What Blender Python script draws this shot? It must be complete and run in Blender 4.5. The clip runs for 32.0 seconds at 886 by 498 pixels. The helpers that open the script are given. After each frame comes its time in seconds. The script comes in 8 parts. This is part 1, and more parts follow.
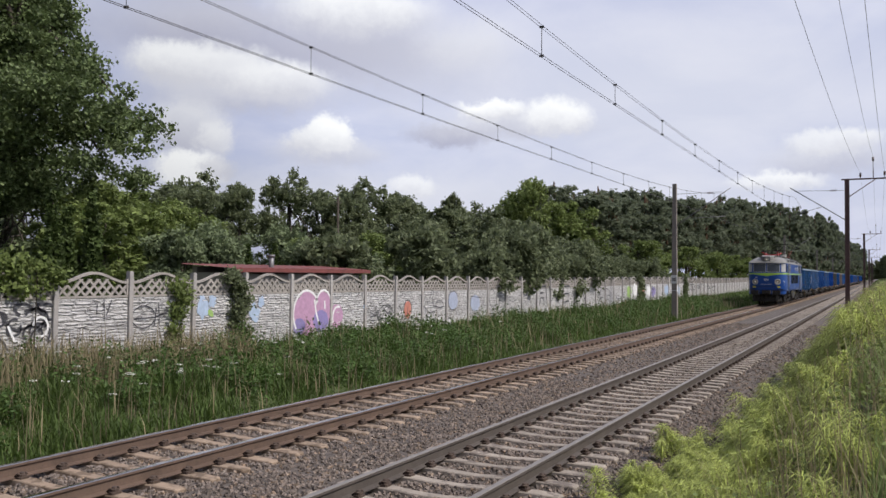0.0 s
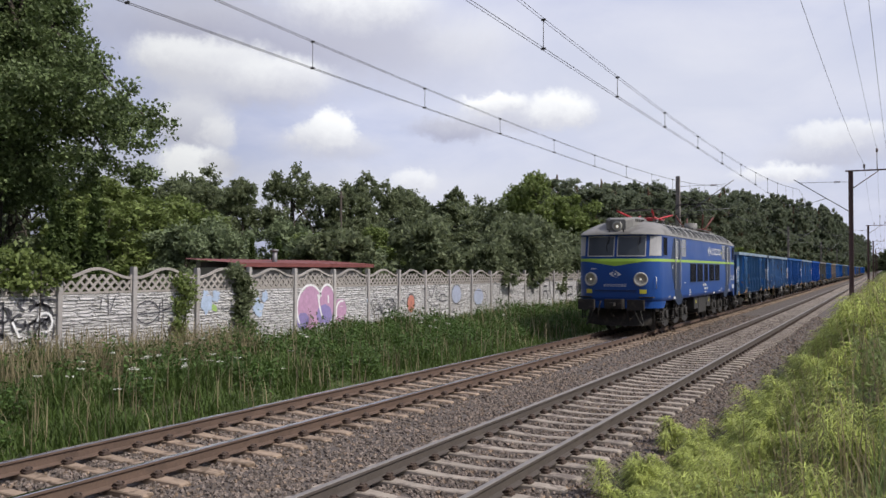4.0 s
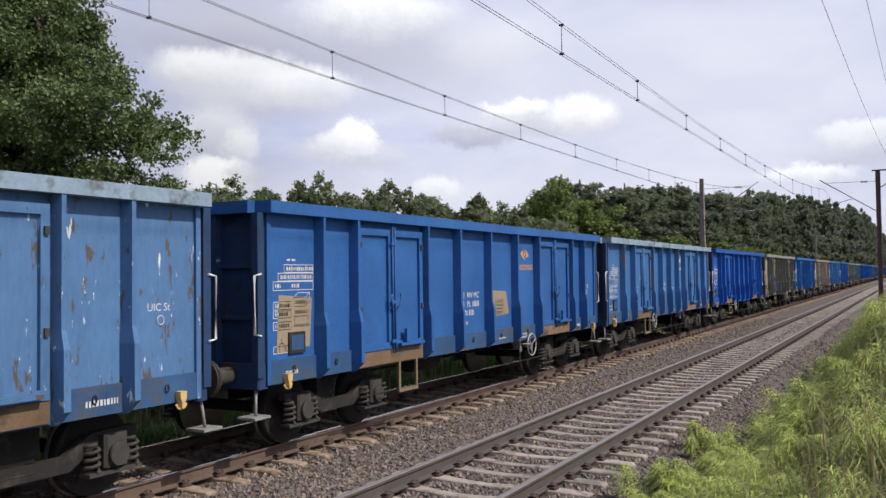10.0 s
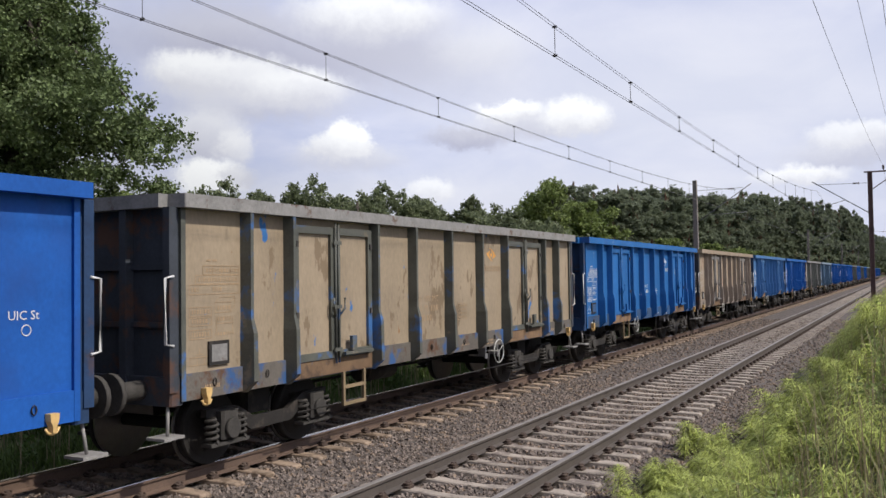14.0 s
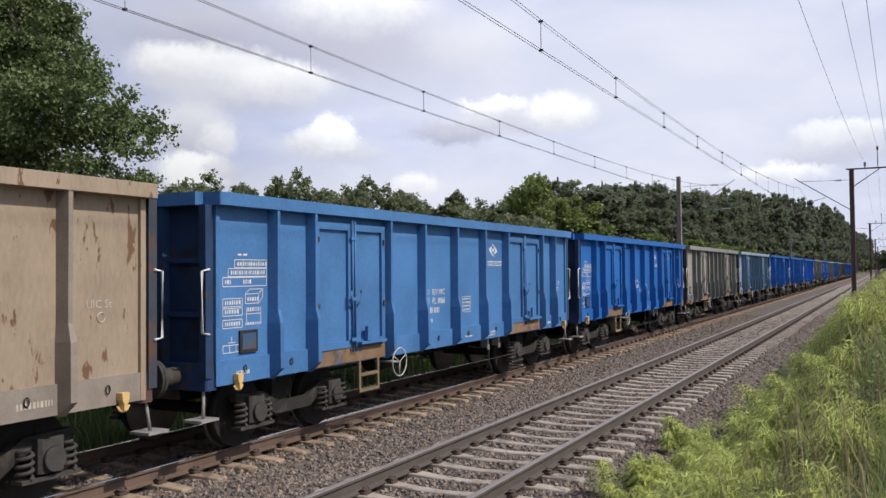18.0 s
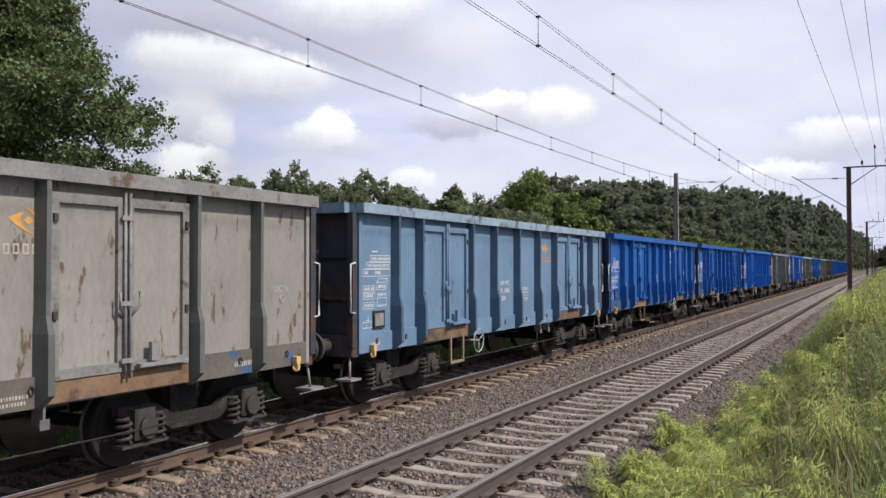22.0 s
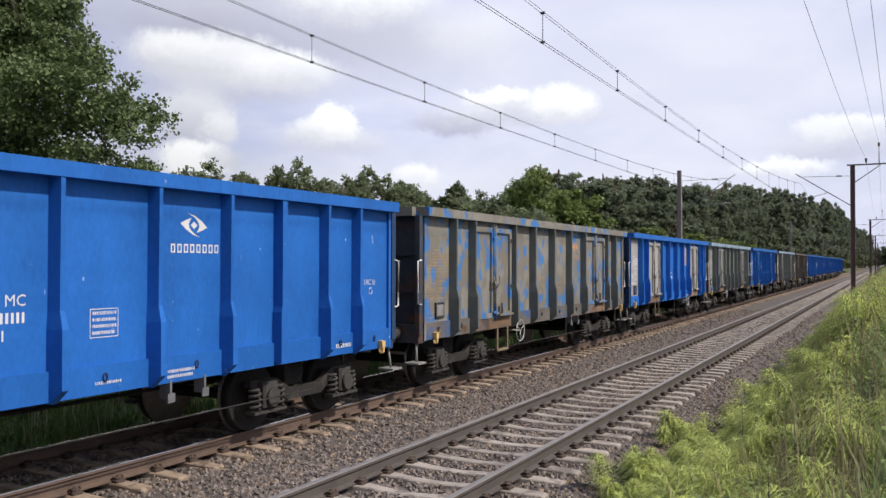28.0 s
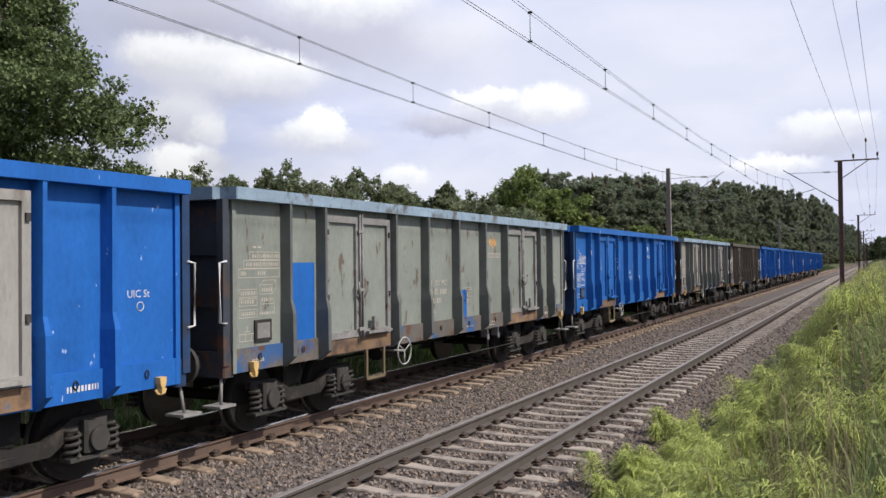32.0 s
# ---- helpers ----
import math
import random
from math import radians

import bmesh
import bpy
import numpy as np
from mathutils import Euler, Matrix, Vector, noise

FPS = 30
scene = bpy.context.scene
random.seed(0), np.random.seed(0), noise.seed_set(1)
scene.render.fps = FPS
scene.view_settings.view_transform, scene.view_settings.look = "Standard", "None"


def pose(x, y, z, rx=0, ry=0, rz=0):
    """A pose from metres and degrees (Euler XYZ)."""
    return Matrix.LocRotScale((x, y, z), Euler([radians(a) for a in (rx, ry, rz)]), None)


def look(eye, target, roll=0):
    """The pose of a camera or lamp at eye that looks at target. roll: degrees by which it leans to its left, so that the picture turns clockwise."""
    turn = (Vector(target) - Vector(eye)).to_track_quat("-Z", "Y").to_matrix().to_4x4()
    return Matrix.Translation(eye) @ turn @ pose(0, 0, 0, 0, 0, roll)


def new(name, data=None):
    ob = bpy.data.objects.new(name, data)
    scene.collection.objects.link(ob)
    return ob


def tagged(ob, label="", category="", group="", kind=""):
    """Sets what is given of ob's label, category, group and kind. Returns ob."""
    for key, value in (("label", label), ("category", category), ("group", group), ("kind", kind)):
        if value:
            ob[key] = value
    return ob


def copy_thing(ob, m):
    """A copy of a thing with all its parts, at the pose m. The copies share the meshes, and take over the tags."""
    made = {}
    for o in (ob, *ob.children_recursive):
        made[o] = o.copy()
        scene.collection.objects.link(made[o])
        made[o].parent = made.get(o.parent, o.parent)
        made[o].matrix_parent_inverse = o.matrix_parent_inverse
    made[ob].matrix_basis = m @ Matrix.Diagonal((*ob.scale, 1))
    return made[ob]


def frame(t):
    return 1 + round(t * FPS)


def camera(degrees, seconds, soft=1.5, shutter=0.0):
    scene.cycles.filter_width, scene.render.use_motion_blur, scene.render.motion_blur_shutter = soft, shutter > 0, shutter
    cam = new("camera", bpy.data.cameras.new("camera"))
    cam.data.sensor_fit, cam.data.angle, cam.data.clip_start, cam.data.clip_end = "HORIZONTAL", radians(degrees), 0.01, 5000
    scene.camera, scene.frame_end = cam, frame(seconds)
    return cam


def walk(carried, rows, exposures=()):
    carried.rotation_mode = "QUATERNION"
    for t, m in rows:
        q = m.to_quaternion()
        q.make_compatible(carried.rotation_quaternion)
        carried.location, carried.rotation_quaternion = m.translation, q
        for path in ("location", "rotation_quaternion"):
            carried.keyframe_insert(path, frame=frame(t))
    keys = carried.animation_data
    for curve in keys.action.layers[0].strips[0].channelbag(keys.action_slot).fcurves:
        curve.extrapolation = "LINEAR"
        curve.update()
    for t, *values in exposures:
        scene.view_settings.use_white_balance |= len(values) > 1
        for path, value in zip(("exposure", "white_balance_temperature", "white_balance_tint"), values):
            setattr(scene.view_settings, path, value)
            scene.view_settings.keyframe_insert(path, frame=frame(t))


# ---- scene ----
cam = camera(53.84, 32.0, soft=1.5, shutter=0.0)

# The camera is held by hand: seconds, yaw left of the track, pitch, roll, small sway of the eye in metres.
SWAY = [
    (0.0, 26.504, 1.718, 0.437, -0.004, 0.004, -0.000),
    (0.5, 26.468, 1.642, 0.622, -0.011, 0.028, -0.005),
    (1.0, 26.316, 1.535, 0.499, 0.007, 0.010, -0.008),
    (1.5, 26.286, 1.467, 0.373, 0.002, 0.002, 0.005),
    (2.0, 26.242, 1.459, 0.271, 0.019, -0.014, 0.005),
    (2.5, 26.348, 1.422, 0.165, 0.013, 0.008, -0.005),
    (3.0, 26.449, 1.379, 0.360, 0.021, -0.014, -0.003),
    (3.5, 26.560, 1.347, 0.300, 0.006, 0.003, 0.001),
    (5.5, 27.327, 1.145, -0.115, 0.025, 0.002, -0.011),
    (6.0, 27.476, 1.110, -0.055, 0.014, 0.008, 0.001),
    (6.5, 27.574, 1.208, -0.363, 0.026, 0.011, -0.004),
    (7.0, 27.628, 1.263, -0.345, 0.034, -0.010, 0.003),
    (7.5, 27.789, 1.340, -0.541, 0.026, 0.009, -0.004),
    (8.0, 27.916, 1.418, -0.461, 0.022, 0.003, -0.004),
    (8.5, 28.008, 1.541, -0.433, 0.038, -0.024, 0.003),
    (9.0, 28.081, 1.622, -0.535, 0.035, -0.010, -0.001),
    (9.5, 28.176, 1.724, -0.603, 0.049, -0.019, -0.004),
    (10.0, 28.276, 1.771, -0.728, 0.046, -0.004, -0.002),
    (10.5, 28.336, 1.846, -0.431, 0.055, -0.030, -0.001),
    (11.0, 28.307, 1.910, -0.421, 0.044, -0.022, -0.004),
    (11.5, 28.264, 1.890, -0.604, 0.036, -0.007, -0.005),
    (12.0, 28.178, 1.885, -0.807, 0.033, 0.014, -0.005),
    (12.5, 28.043, 1.912, -0.472, 0.058, -0.032, -0.000),
    (13.0, 28.014, 1.909, -0.729, 0.032, 0.006, -0.009),
    (13.5, 27.933, 1.909, -0.783, 0.029, 0.009, -0.009),
    (14.0, 27.873, 1.901, -0.828, 0.054, -0.015, -0.011),
    (14.5, 27.795, 1.910, -0.780, 0.041, -0.003, -0.018),
    (16.5, 27.077, 1.597, -0.742, 0.053, -0.006, -0.009),
    (17.0, 26.924, 1.599, -0.822, 0.035, 0.001, -0.010),
    (17.5, 26.887, 1.528, -0.708, 0.031, 0.010, -0.007),
    (18.0, 26.843, 1.533, -0.561, 0.031, 0.013, -0.012),
    (18.5, 26.795, 1.438, -0.459, 0.028, 0.010, -0.013),
    (19.0, 26.771, 1.429, -0.245, 0.037, 0.008, -0.002),
    (19.5, 26.685, 1.483, -0.190, 0.062, -0.016, 0.003),
    (20.0, 26.605, 1.531, -0.237, 0.070, -0.008, -0.009),
    (20.5, 26.485, 1.455, -0.567, 0.058, 0.003, -0.013),
    (21.0, 26.507, 1.248, -0.753, 0.059, 0.003, -0.020),
    (21.5, 26.560, 1.252, -0.181, 0.076, 0.005, -0.017),
    (22.0, 26.682, 1.170, -0.056, 0.068, 0.010, -0.012),
    (22.5, 26.884, 1.134, -0.153, 0.055, 0.013, -0.012),
    (23.0, 27.061, 1.078, -0.330, 0.053, 0.008, -0.015),
    (23.5, 27.149, 1.110, -0.346, 0.069, 0.003, -0.012),
    (24.0, 27.156, 1.003, -0.243, 0.052, 0.017, -0.015),
    (24.5, 27.160, 0.992, 0.136, 0.036, 0.021, -0.006),
    (25.0, 27.130, 1.021, 0.160, 0.048, -0.002, -0.005),
    (25.5, 27.119, 1.031, 0.169, 0.044, 0.008, -0.002),
    (27.5, 26.906, 1.019, 0.265, 0.035, 0.022, -0.014),
    (28.0, 26.848, 0.962, 0.092, 0.039, 0.030, -0.011),
    (28.5, 26.714, 0.966, -0.039, 0.044, 0.026, -0.022),
    (29.0, 26.595, 0.938, -0.529, 0.051, 0.012, -0.008),
    (29.5, 26.539, 0.965, -0.576, 0.056, 0.007, -0.012),
    (30.0, 26.474, 0.956, -0.376, 0.044, 0.021, -0.018),
    (30.5, 26.461, 0.931, -0.452, 0.049, 0.019, -0.009),
    (31.0, 26.379, 0.988, -0.792, 0.060, 0.006, -0.005),
    (31.5, 26.280, 1.047, -0.751, 0.057, 0.019, -0.013),
    (32.0, 26.225, 1.001, -0.634, 0.042, 0.032, -0.016),
]
EYE = Vector((0.0, 0.0, 2.27))


def held(yaw, pitch, roll, dx, dy, dz):
    a, b = radians(yaw), radians(pitch)
    eye = EYE + Vector((dx, dy, dz))
    ahead = Vector((-math.sin(a) * math.cos(b), math.cos(a) * math.cos(b), math.sin(b)))
    return look(eye, eye + ahead, roll)


walk(cam, [(t, held(*r)) for t, *r in SWAY],
     exposures=[(0.0, -0.12), (7.0, -0.06), (11.0, 0.0), (15.0, -0.02), (19.0, 0.04), (32.0, 0.08)])

# ---- light ----
SUN_FROM = Vector((0.69, 0.04, 0.72)).normalized()
BRIGHT_SKY = Vector((0.52, 0.56, 0.65)).normalized()      # where the cloud cover is thinnest


def node(nt, kind, **inputs):
    n = nt.nodes.new(kind)
    for key, value in inputs.items():
        n.inputs[key.replace("_", " ")].default_value = value
    return n


# single clouds: azimuth and elevation of the middle, half width and half height in degrees, brightness below and above, cover, softness of the edge
CLOUDS = [
    (-30, 4.6, 26, 2.0, 0.74, 0.82, 0.6, 0.9), (-12, 11.5, 15, 5.0, 0.86, 0.86, 0.5, 0.9), (-42.4, 15.9, 3.0, 2.0, 0.56, 0.58, 0.5, 0.8),
    (-37.5, 15.0, 10.0, 2.2, 0.44, 0.62, 0.85, 0.6), (-30, 13.4, 6, 1.8, 0.60, 0.66, 0.5, 0.8), (-32.4, 16.9, 4.8, 1.4, 0.72, 1.05, 0.9, 0.45),
    (-39.5, 11.4, 5.8, 1.1, 0.62, 0.80, 0.8, 0.6), (-43.8, 13.0, 2.8, 1.3, 0.76, 1.06, 0.95, 0.4), (-41.0, 12.9, 4.0, 1.3, 0.76, 1.0, 0.9, 0.4), (-37.4, 12.3, 3.4, 1.1, 0.74, 1.0, 0.9, 0.45),
    (-42.9, 9.2, 2.4, 1.9, 0.62, 0.88, 0.85, 0.4), (-41.2, 8.5, 1.0, 1.1, 0.80, 1.02, 0.7, 0.5), (-42.6, 6.5, 2.3, 1.1, 0.98, 1.12, 1.0, 0.3), (-40.9, 6.6, 1.2, 0.8, 0.62, 0.74, 0.7, 0.4),
    (-34.0, 8.0, 3.2, 0.9, 0.66, 0.80, 0.75, 0.6), (-34.9, 8.6, 1.9, 0.9, 0.78, 1.0, 0.9, 0.35), (-33.9, 9.1, 1.5, 1.1, 0.86, 1.12, 1.0, 0.3),
    (-21.8, 9.8, 4.2, 0.8, 0.62, 0.78, 0.75, 0.6), (-23.4, 10.8, 2.2, 0.7, 0.80, 1.12, 1.0, 0.35), (-19.1, 10.3, 2.0, 1.2, 0.78, 1.08, 1.0, 0.35), (-26.2, 9.1, 2.4, 0.7, 0.46, 0.60, 0.8, 0.5),
    (-2.4, 7.1, 3.4, 0.9, 0.58, 0.76, 0.7, 0.6), (-2.2, 8.2, 2.6, 0.8, 0.80, 1.0, 0.8, 0.4), (-5.4, 5.9, 2.4, 0.6, 0.80, 1.05, 0.85, 0.45), (-28.6, 5.7, 1.6, 0.7, 0.80, 1.0, 0.8, 0.4), (-25.2, 14.9, 2.8, 1.3, 0.80, 0.9, 0.5, 0.7),
]


def make_world():
    world = bpy.data.worlds.new("sky")
    scene.world = world
    world.use_nodes = True
    nt = world.node_tree
    nt.nodes.clear()
    link = nt.links.new
    sky = nt.nodes.new("ShaderNodeTexSky")
    sky.sky_type, sky.sun_disc = "NISHITA", False
    sky.sun_elevation = math.asin(SUN_FROM.z)
    sky.sun_rotation = math.atan2(SUN_FROM.x, SUN_FROM.y)
    sky.air_density, sky.dust_density = 1.0, 2.0
    blue = node(nt, "ShaderNodeMixRGB", Fac=1.0)
    blue.blend_type = "MULTIPLY"
    blue.inputs["Color2"].default_value = (0.1, 0.1, 0.1, 1)
    link(sky.outputs[0], blue.inputs["Color1"])
    # thin haze over all, so that the open sky stays pale
    pale = node(nt, "ShaderNodeMixRGB", Fac=0.78)
    pale.inputs["Color2"].default_value = (0.66, 0.70, 0.95, 1)
    link(blue.outputs[0], pale.inputs["Color1"])
    tc = nt.nodes.new("ShaderNodeTexCoord")
    sep = nt.nodes.new("ShaderNodeSeparateXYZ")
    link(tc.outputs["Generated"], sep.inputs[0])
    up = node(nt, "ShaderNodeMath"); up.operation = "MAXIMUM"; up.inputs[1].default_value = 0.0
    link(sep.outputs["Z"], up.inputs[0])
    add = node(nt, "ShaderNodeMath"); add.operation = "ADD"; add.inputs[1].default_value = 0.30
    link(up.outputs[0], add.inputs[0])
    parts = []
    for axis in ("X", "Y"):
        d = node(nt, "ShaderNodeMath"); d.operation = "DIVIDE"
        link(sep.outputs[axis], d.inputs[0]); link(add.outputs[0], d.inputs[1])
        parts.append(d)
    flat = nt.nodes.new("ShaderNodeCombineXYZ")
    link(parts[0].outputs[0], flat.inputs["X"]); link(parts[1].outputs[0], flat.inputs["Y"])
    big = node(nt, "ShaderNodeTexNoise", Scale=2.3, Detail=9.0, Roughness=0.55, Distortion=0.3)
    link(flat.outputs[0], big.inputs["Vector"])
    veil = nt.nodes.new("ShaderNodeMapRange")
    for key, value in (("From Min", 0.40), ("From Max", 0.66), ("To Max", 0.75)):
        veil.inputs[key].default_value = value
    link(big.outputs["Fac"], veil.inputs["Value"])
    mix = nt.nodes.new("ShaderNodeMixRGB")
    mix.inputs["Color2"].default_value = (0.80, 0.82, 0.96, 1)
    link(veil.outputs[0], mix.inputs["Fac"]); link(pale.outputs[0], mix.inputs["Color1"])
    # azimuth and elevation in degrees, frayed by noise, carry the single clouds
    az = node(nt, "ShaderNodeMath"); az.operation = "ARCTAN2"
    link(sep.outputs["X"], az.inputs[0]); link(sep.outputs["Y"], az.inputs[1])
    el = node(nt, "ShaderNodeMath"); el.operation = "ARCSINE"
    link(sep.outputs["Z"], el.inputs[0])
    both = nt.nodes.new("ShaderNodeCombineXYZ")
    link(az.outputs[0], both.inputs["X"]); link(el.outputs[0], both.inputs["Y"])
    degree = nt.nodes.new("ShaderNodeVectorMath"); degree.operation = "SCALE"; degree.inputs["Scale"].default_value = 180 / math.pi
    link(both.outputs[0], degree.inputs[0])
    place = degree.outputs[0]
    for scale, size in ((0.32, 2.2), (1.0, 1.3), (2.8, 0.75)):
        fray = node(nt, "ShaderNodeTexNoise", Scale=scale, Detail=6.0, Roughness=0.6)
        link(degree.outputs[0], fray.inputs["Vector"])
        off = nt.nodes.new("ShaderNodeVectorMath"); off.operation = "MULTIPLY_ADD"
        off.inputs[1].default_value = (size, size * 0.7, 0); off.inputs[2].default_value = (-size / 2, -size * 0.35, 0)
        link(fray.outputs["Color"], off.inputs[0])
        add_off = nt.nodes.new("ShaderNodeVectorMath"); add_off.operation = "ADD"
        link(place, add_off.inputs[0]); link(off.outputs[0], add_off.inputs[1])
        place = add_off.outputs[0]
    for a, e, wide, high, low, top, cover, soft in CLOUDS:
        d = nt.nodes.new("ShaderNodeVectorMath"); d.operation = "SUBTRACT"; d.inputs[1].default_value = (a, e, 0)
        link(place, d.inputs[0])
        k = nt.nodes.new("ShaderNodeVectorMath"); k.operation = "MULTIPLY"; k.inputs[1].default_value = (1 / wide, 1 / high, 0)
        link(d.outputs[0], k.inputs[0])
        r = nt.nodes.new("ShaderNodeVectorMath"); r.operation = "LENGTH"
        link(k.outputs[0], r.inputs[0])
        f = nt.nodes.new("ShaderNodeMapRange"); f.interpolation_type = "SMOOTHSTEP"
        for key, value in (("From Min", 1 + soft), ("From Max", 1 - soft), ("To Max", cover)):
            f.inputs[key].default_value = value
        link(r.outputs["Value"], f.inputs["Value"])
        y = nt.nodes.new("ShaderNodeSeparateXYZ")
        link(k.outputs[0], y.inputs[0])
        g = nt.nodes.new("ShaderNodeMapRange")
        g.inputs["From Min"].default_value, g.inputs["From Max"].default_value = -0.7, 0.5
        link(y.outputs["Y"], g.inputs["Value"])
        tone = nt.nodes.new("ShaderNodeMixRGB")
        for name, v in (("Color1", low), ("Color2", top)):
            tone.inputs[name].default_value = (v * 0.985, v, v + 0.17 * (1.2 - v), 1)
        link(g.outputs[0], tone.inputs["Fac"])
        over = nt.nodes.new("ShaderNodeMixRGB")
        link(f.outputs[0], over.inputs["Fac"]); link(mix.outputs[0], over.inputs["Color1"]); link(tone.outputs[0], over.inputs["Color2"])
        mix = over
    # brighter towards the sun, duller away from it
    near = node(nt, "ShaderNodeVectorMath"); near.operation = "DOT_PRODUCT"; near.inputs[1].default_value = BRIGHT_SKY
    link(tc.outputs["Generated"], near.inputs[0])
    glow = nt.nodes.new("ShaderNodeMapRange")
    for key, value in (("From Min", -0.42), ("From Max", 0.3), ("To Min", 0.12), ("To Max", 1.02)):
        glow.inputs[key].default_value = value
    link(near.outputs["Value"], glow.inputs["Value"])
    lit = nt.nodes.new("ShaderNodeVectorMath"); lit.operation = "SCALE"
    link(mix.outputs[0], lit.inputs[0]); link(glow.outputs[0], lit.inputs["Scale"])
    bg = node(nt, "ShaderNodeBackground", Strength=1.0)
    link(lit.outputs[0], bg.inputs["Color"])
    out = nt.nodes.new("ShaderNodeOutputWorld")
    link(bg.outputs[0], out.inputs["Surface"])


make_world()
sun_data = bpy.data.lights.new("sun", "SUN")
sun_data.energy, sun_data.angle, sun_data.color = 3.9, radians(1.0), (1.0, 0.93, 0.83)
sun = new("sun", sun_data)
sun.matrix_world = look(SUN_FROM * 50, (0, 0, 0))

# ---- materials ----
def surface(name, base, rough=0.7, metal=0.0, var=0.25, scale=6.0, bump=0.15, fine=45.0, second=None, amount=0.0,
            patch=3.0, ragged=6.0, per_object=0.0, per_island=0.0, streak=1.0, spec=0.5, edge=0.06, through_light=0.0, depth=0.02):
    """A painted, weathered or grown surface: grain at two scales, and patches of a second colour."""
    m = bpy.data.materials.new(name)
    m.use_nodes = True
    nt = m.node_tree
    link = nt.links.new
    b = nt.nodes["Principled BSDF"]
    tc = nt.nodes.new("ShaderNodeTexCoord")
    mp = nt.nodes.new("ShaderNodeMapping")
    mp.inputs["Scale"].default_value = (1, 1, streak)
    link(tc.outputs["Object"], mp.inputs["Vector"])
    if per_object:
        info = nt.nodes.new("ShaderNodeObjectInfo")
        off = nt.nodes.new("ShaderNodeVectorMath"); off.operation = "SCALE"
        off.inputs[0].default_value = (17.0, 31.0, 23.0)
        link(info.outputs["Random"], off.inputs["Scale"])
        link(off.outputs[0], mp.inputs["Location"])
    n1 = node(nt, "ShaderNodeTexNoise", Scale=scale, Detail=5.0, Roughness=0.6)
    n2 = node(nt, "ShaderNodeTexNoise", Scale=fine, Detail=4.0, Roughness=0.65)
    link(mp.outputs[0], n1.inputs["Vector"]); link(mp.outputs[0], n2.inputs["Vector"])
    col = nt.nodes.new("ShaderNodeMixRGB"); col.blend_type = "MIX"
    lo = [c * (1 - var) for c in base]; hi = [min(1, c * (1 + var)) for c in base]
    col.inputs["Color1"].default_value, col.inputs["Color2"].default_value = (*lo, 1), (*hi, 1)
    avg = node(nt, "ShaderNodeMath"); avg.operation = "ADD"
    half1 = node(nt, "ShaderNodeMath"); half1.operation = "MULTIPLY"; half1.inputs[1].default_value = 0.6
    half2 = node(nt, "ShaderNodeMath"); half2.operation = "MULTIPLY"; half2.inputs[1].default_value = 0.4
    link(n1.outputs["Fac"], half1.inputs[0]); link(n2.outputs["Fac"], half2.inputs[0])
    link(half1.outputs[0], avg.inputs[0]); link(half2.outputs[0], avg.inputs[1])
    spread = nt.nodes.new("ShaderNodeMapRange")
    spread.inputs["From Min"].default_value, spread.inputs["From Max"].default_value = 0.33, 0.67
    link(avg.outputs[0], spread.inputs["Value"])
    link(spread.outputs[0], col.inputs["Fac"])
    last = col.outputs[0]
    if second:
        for k, colour in enumerate(second):
            n3 = node(nt, "ShaderNodeTexNoise", Scale=patch * (1 + 0.6 * k), Detail=ragged, Roughness=0.62)
            sh = nt.nodes.new("ShaderNodeVectorMath"); sh.operation = "ADD"; sh.inputs[1].default_value = (5.3 + 9 * k, 2.1 * k, 4.7)
            link(mp.outputs[0], sh.inputs[0]); link(sh.outputs[0], n3.inputs["Vector"])
            r = nt.nodes.new("ShaderNodeMapRange")
            cut = 0.62 - amount * 0.3 + 0.06 * k
            r.inputs["From Min"].default_value, r.inputs["From Max"].default_value = cut, cut + edge
            link(n3.outputs["Fac"], r.inputs["Value"])
            mx = nt.nodes.new("ShaderNodeMixRGB")
            mx.inputs["Color2"].default_value = (*colour, 1)
            link(r.outputs[0], mx.inputs["Fac"]); link(last, mx.inputs["Color1"])
            last = mx.outputs[0]
    if per_object or per_island:
        if per_island:
            geo = nt.nodes.new("ShaderNodeNewGeometry"); rnd = geo.outputs["Random Per Island"]
        else:
            rnd = info.outputs["Random"]
        k = per_island or per_object
        rr = nt.nodes.new("ShaderNodeMapRange")
        rr.inputs["To Min"].default_value, rr.inputs["To Max"].default_value = 1 - k, 1 + k
        link(rnd, rr.inputs["Value"])
        hsv = nt.nodes.new("ShaderNodeHueSaturation")
        link(rr.outputs[0], hsv.inputs["Value"]); link(last, hsv.inputs["Color"])
        last = hsv.outputs[0]
    link(last, b.inputs["Base Color"])
    rg = nt.nodes.new("ShaderNodeMapRange")
    rg.inputs["To Min"].default_value, rg.inputs["To Max"].default_value = max(0.03, rough - 0.12), min(1, rough + 0.12)
    link(n1.outputs["Fac"], rg.inputs["Value"])
    link(rg.outputs[0], b.inputs["Roughness"])
    b.inputs["Metallic"].default_value = metal
    b.inputs["Specular IOR Level"].default_value = spec
    if bump:
        bp = node(nt, "ShaderNodeBump", Strength=bump, Distance=depth)
        link(avg.outputs[0], bp.inputs["Height"])
        link(bp.outputs[0], b.inputs["Normal"])
    if through_light:
        out = nt.nodes["Material Output"]
        tr = nt.nodes.new("ShaderNodeBsdfTranslucent")
        link(last, tr.inputs["Color"])
        ms = node(nt, "ShaderNodeMixShader", Fac=through_light)
        link(b.outputs[0], ms.inputs[1]); link(tr.outputs[0], ms.inputs[2])
        link(ms.outputs[0], out.inputs["Surface"])
    return m


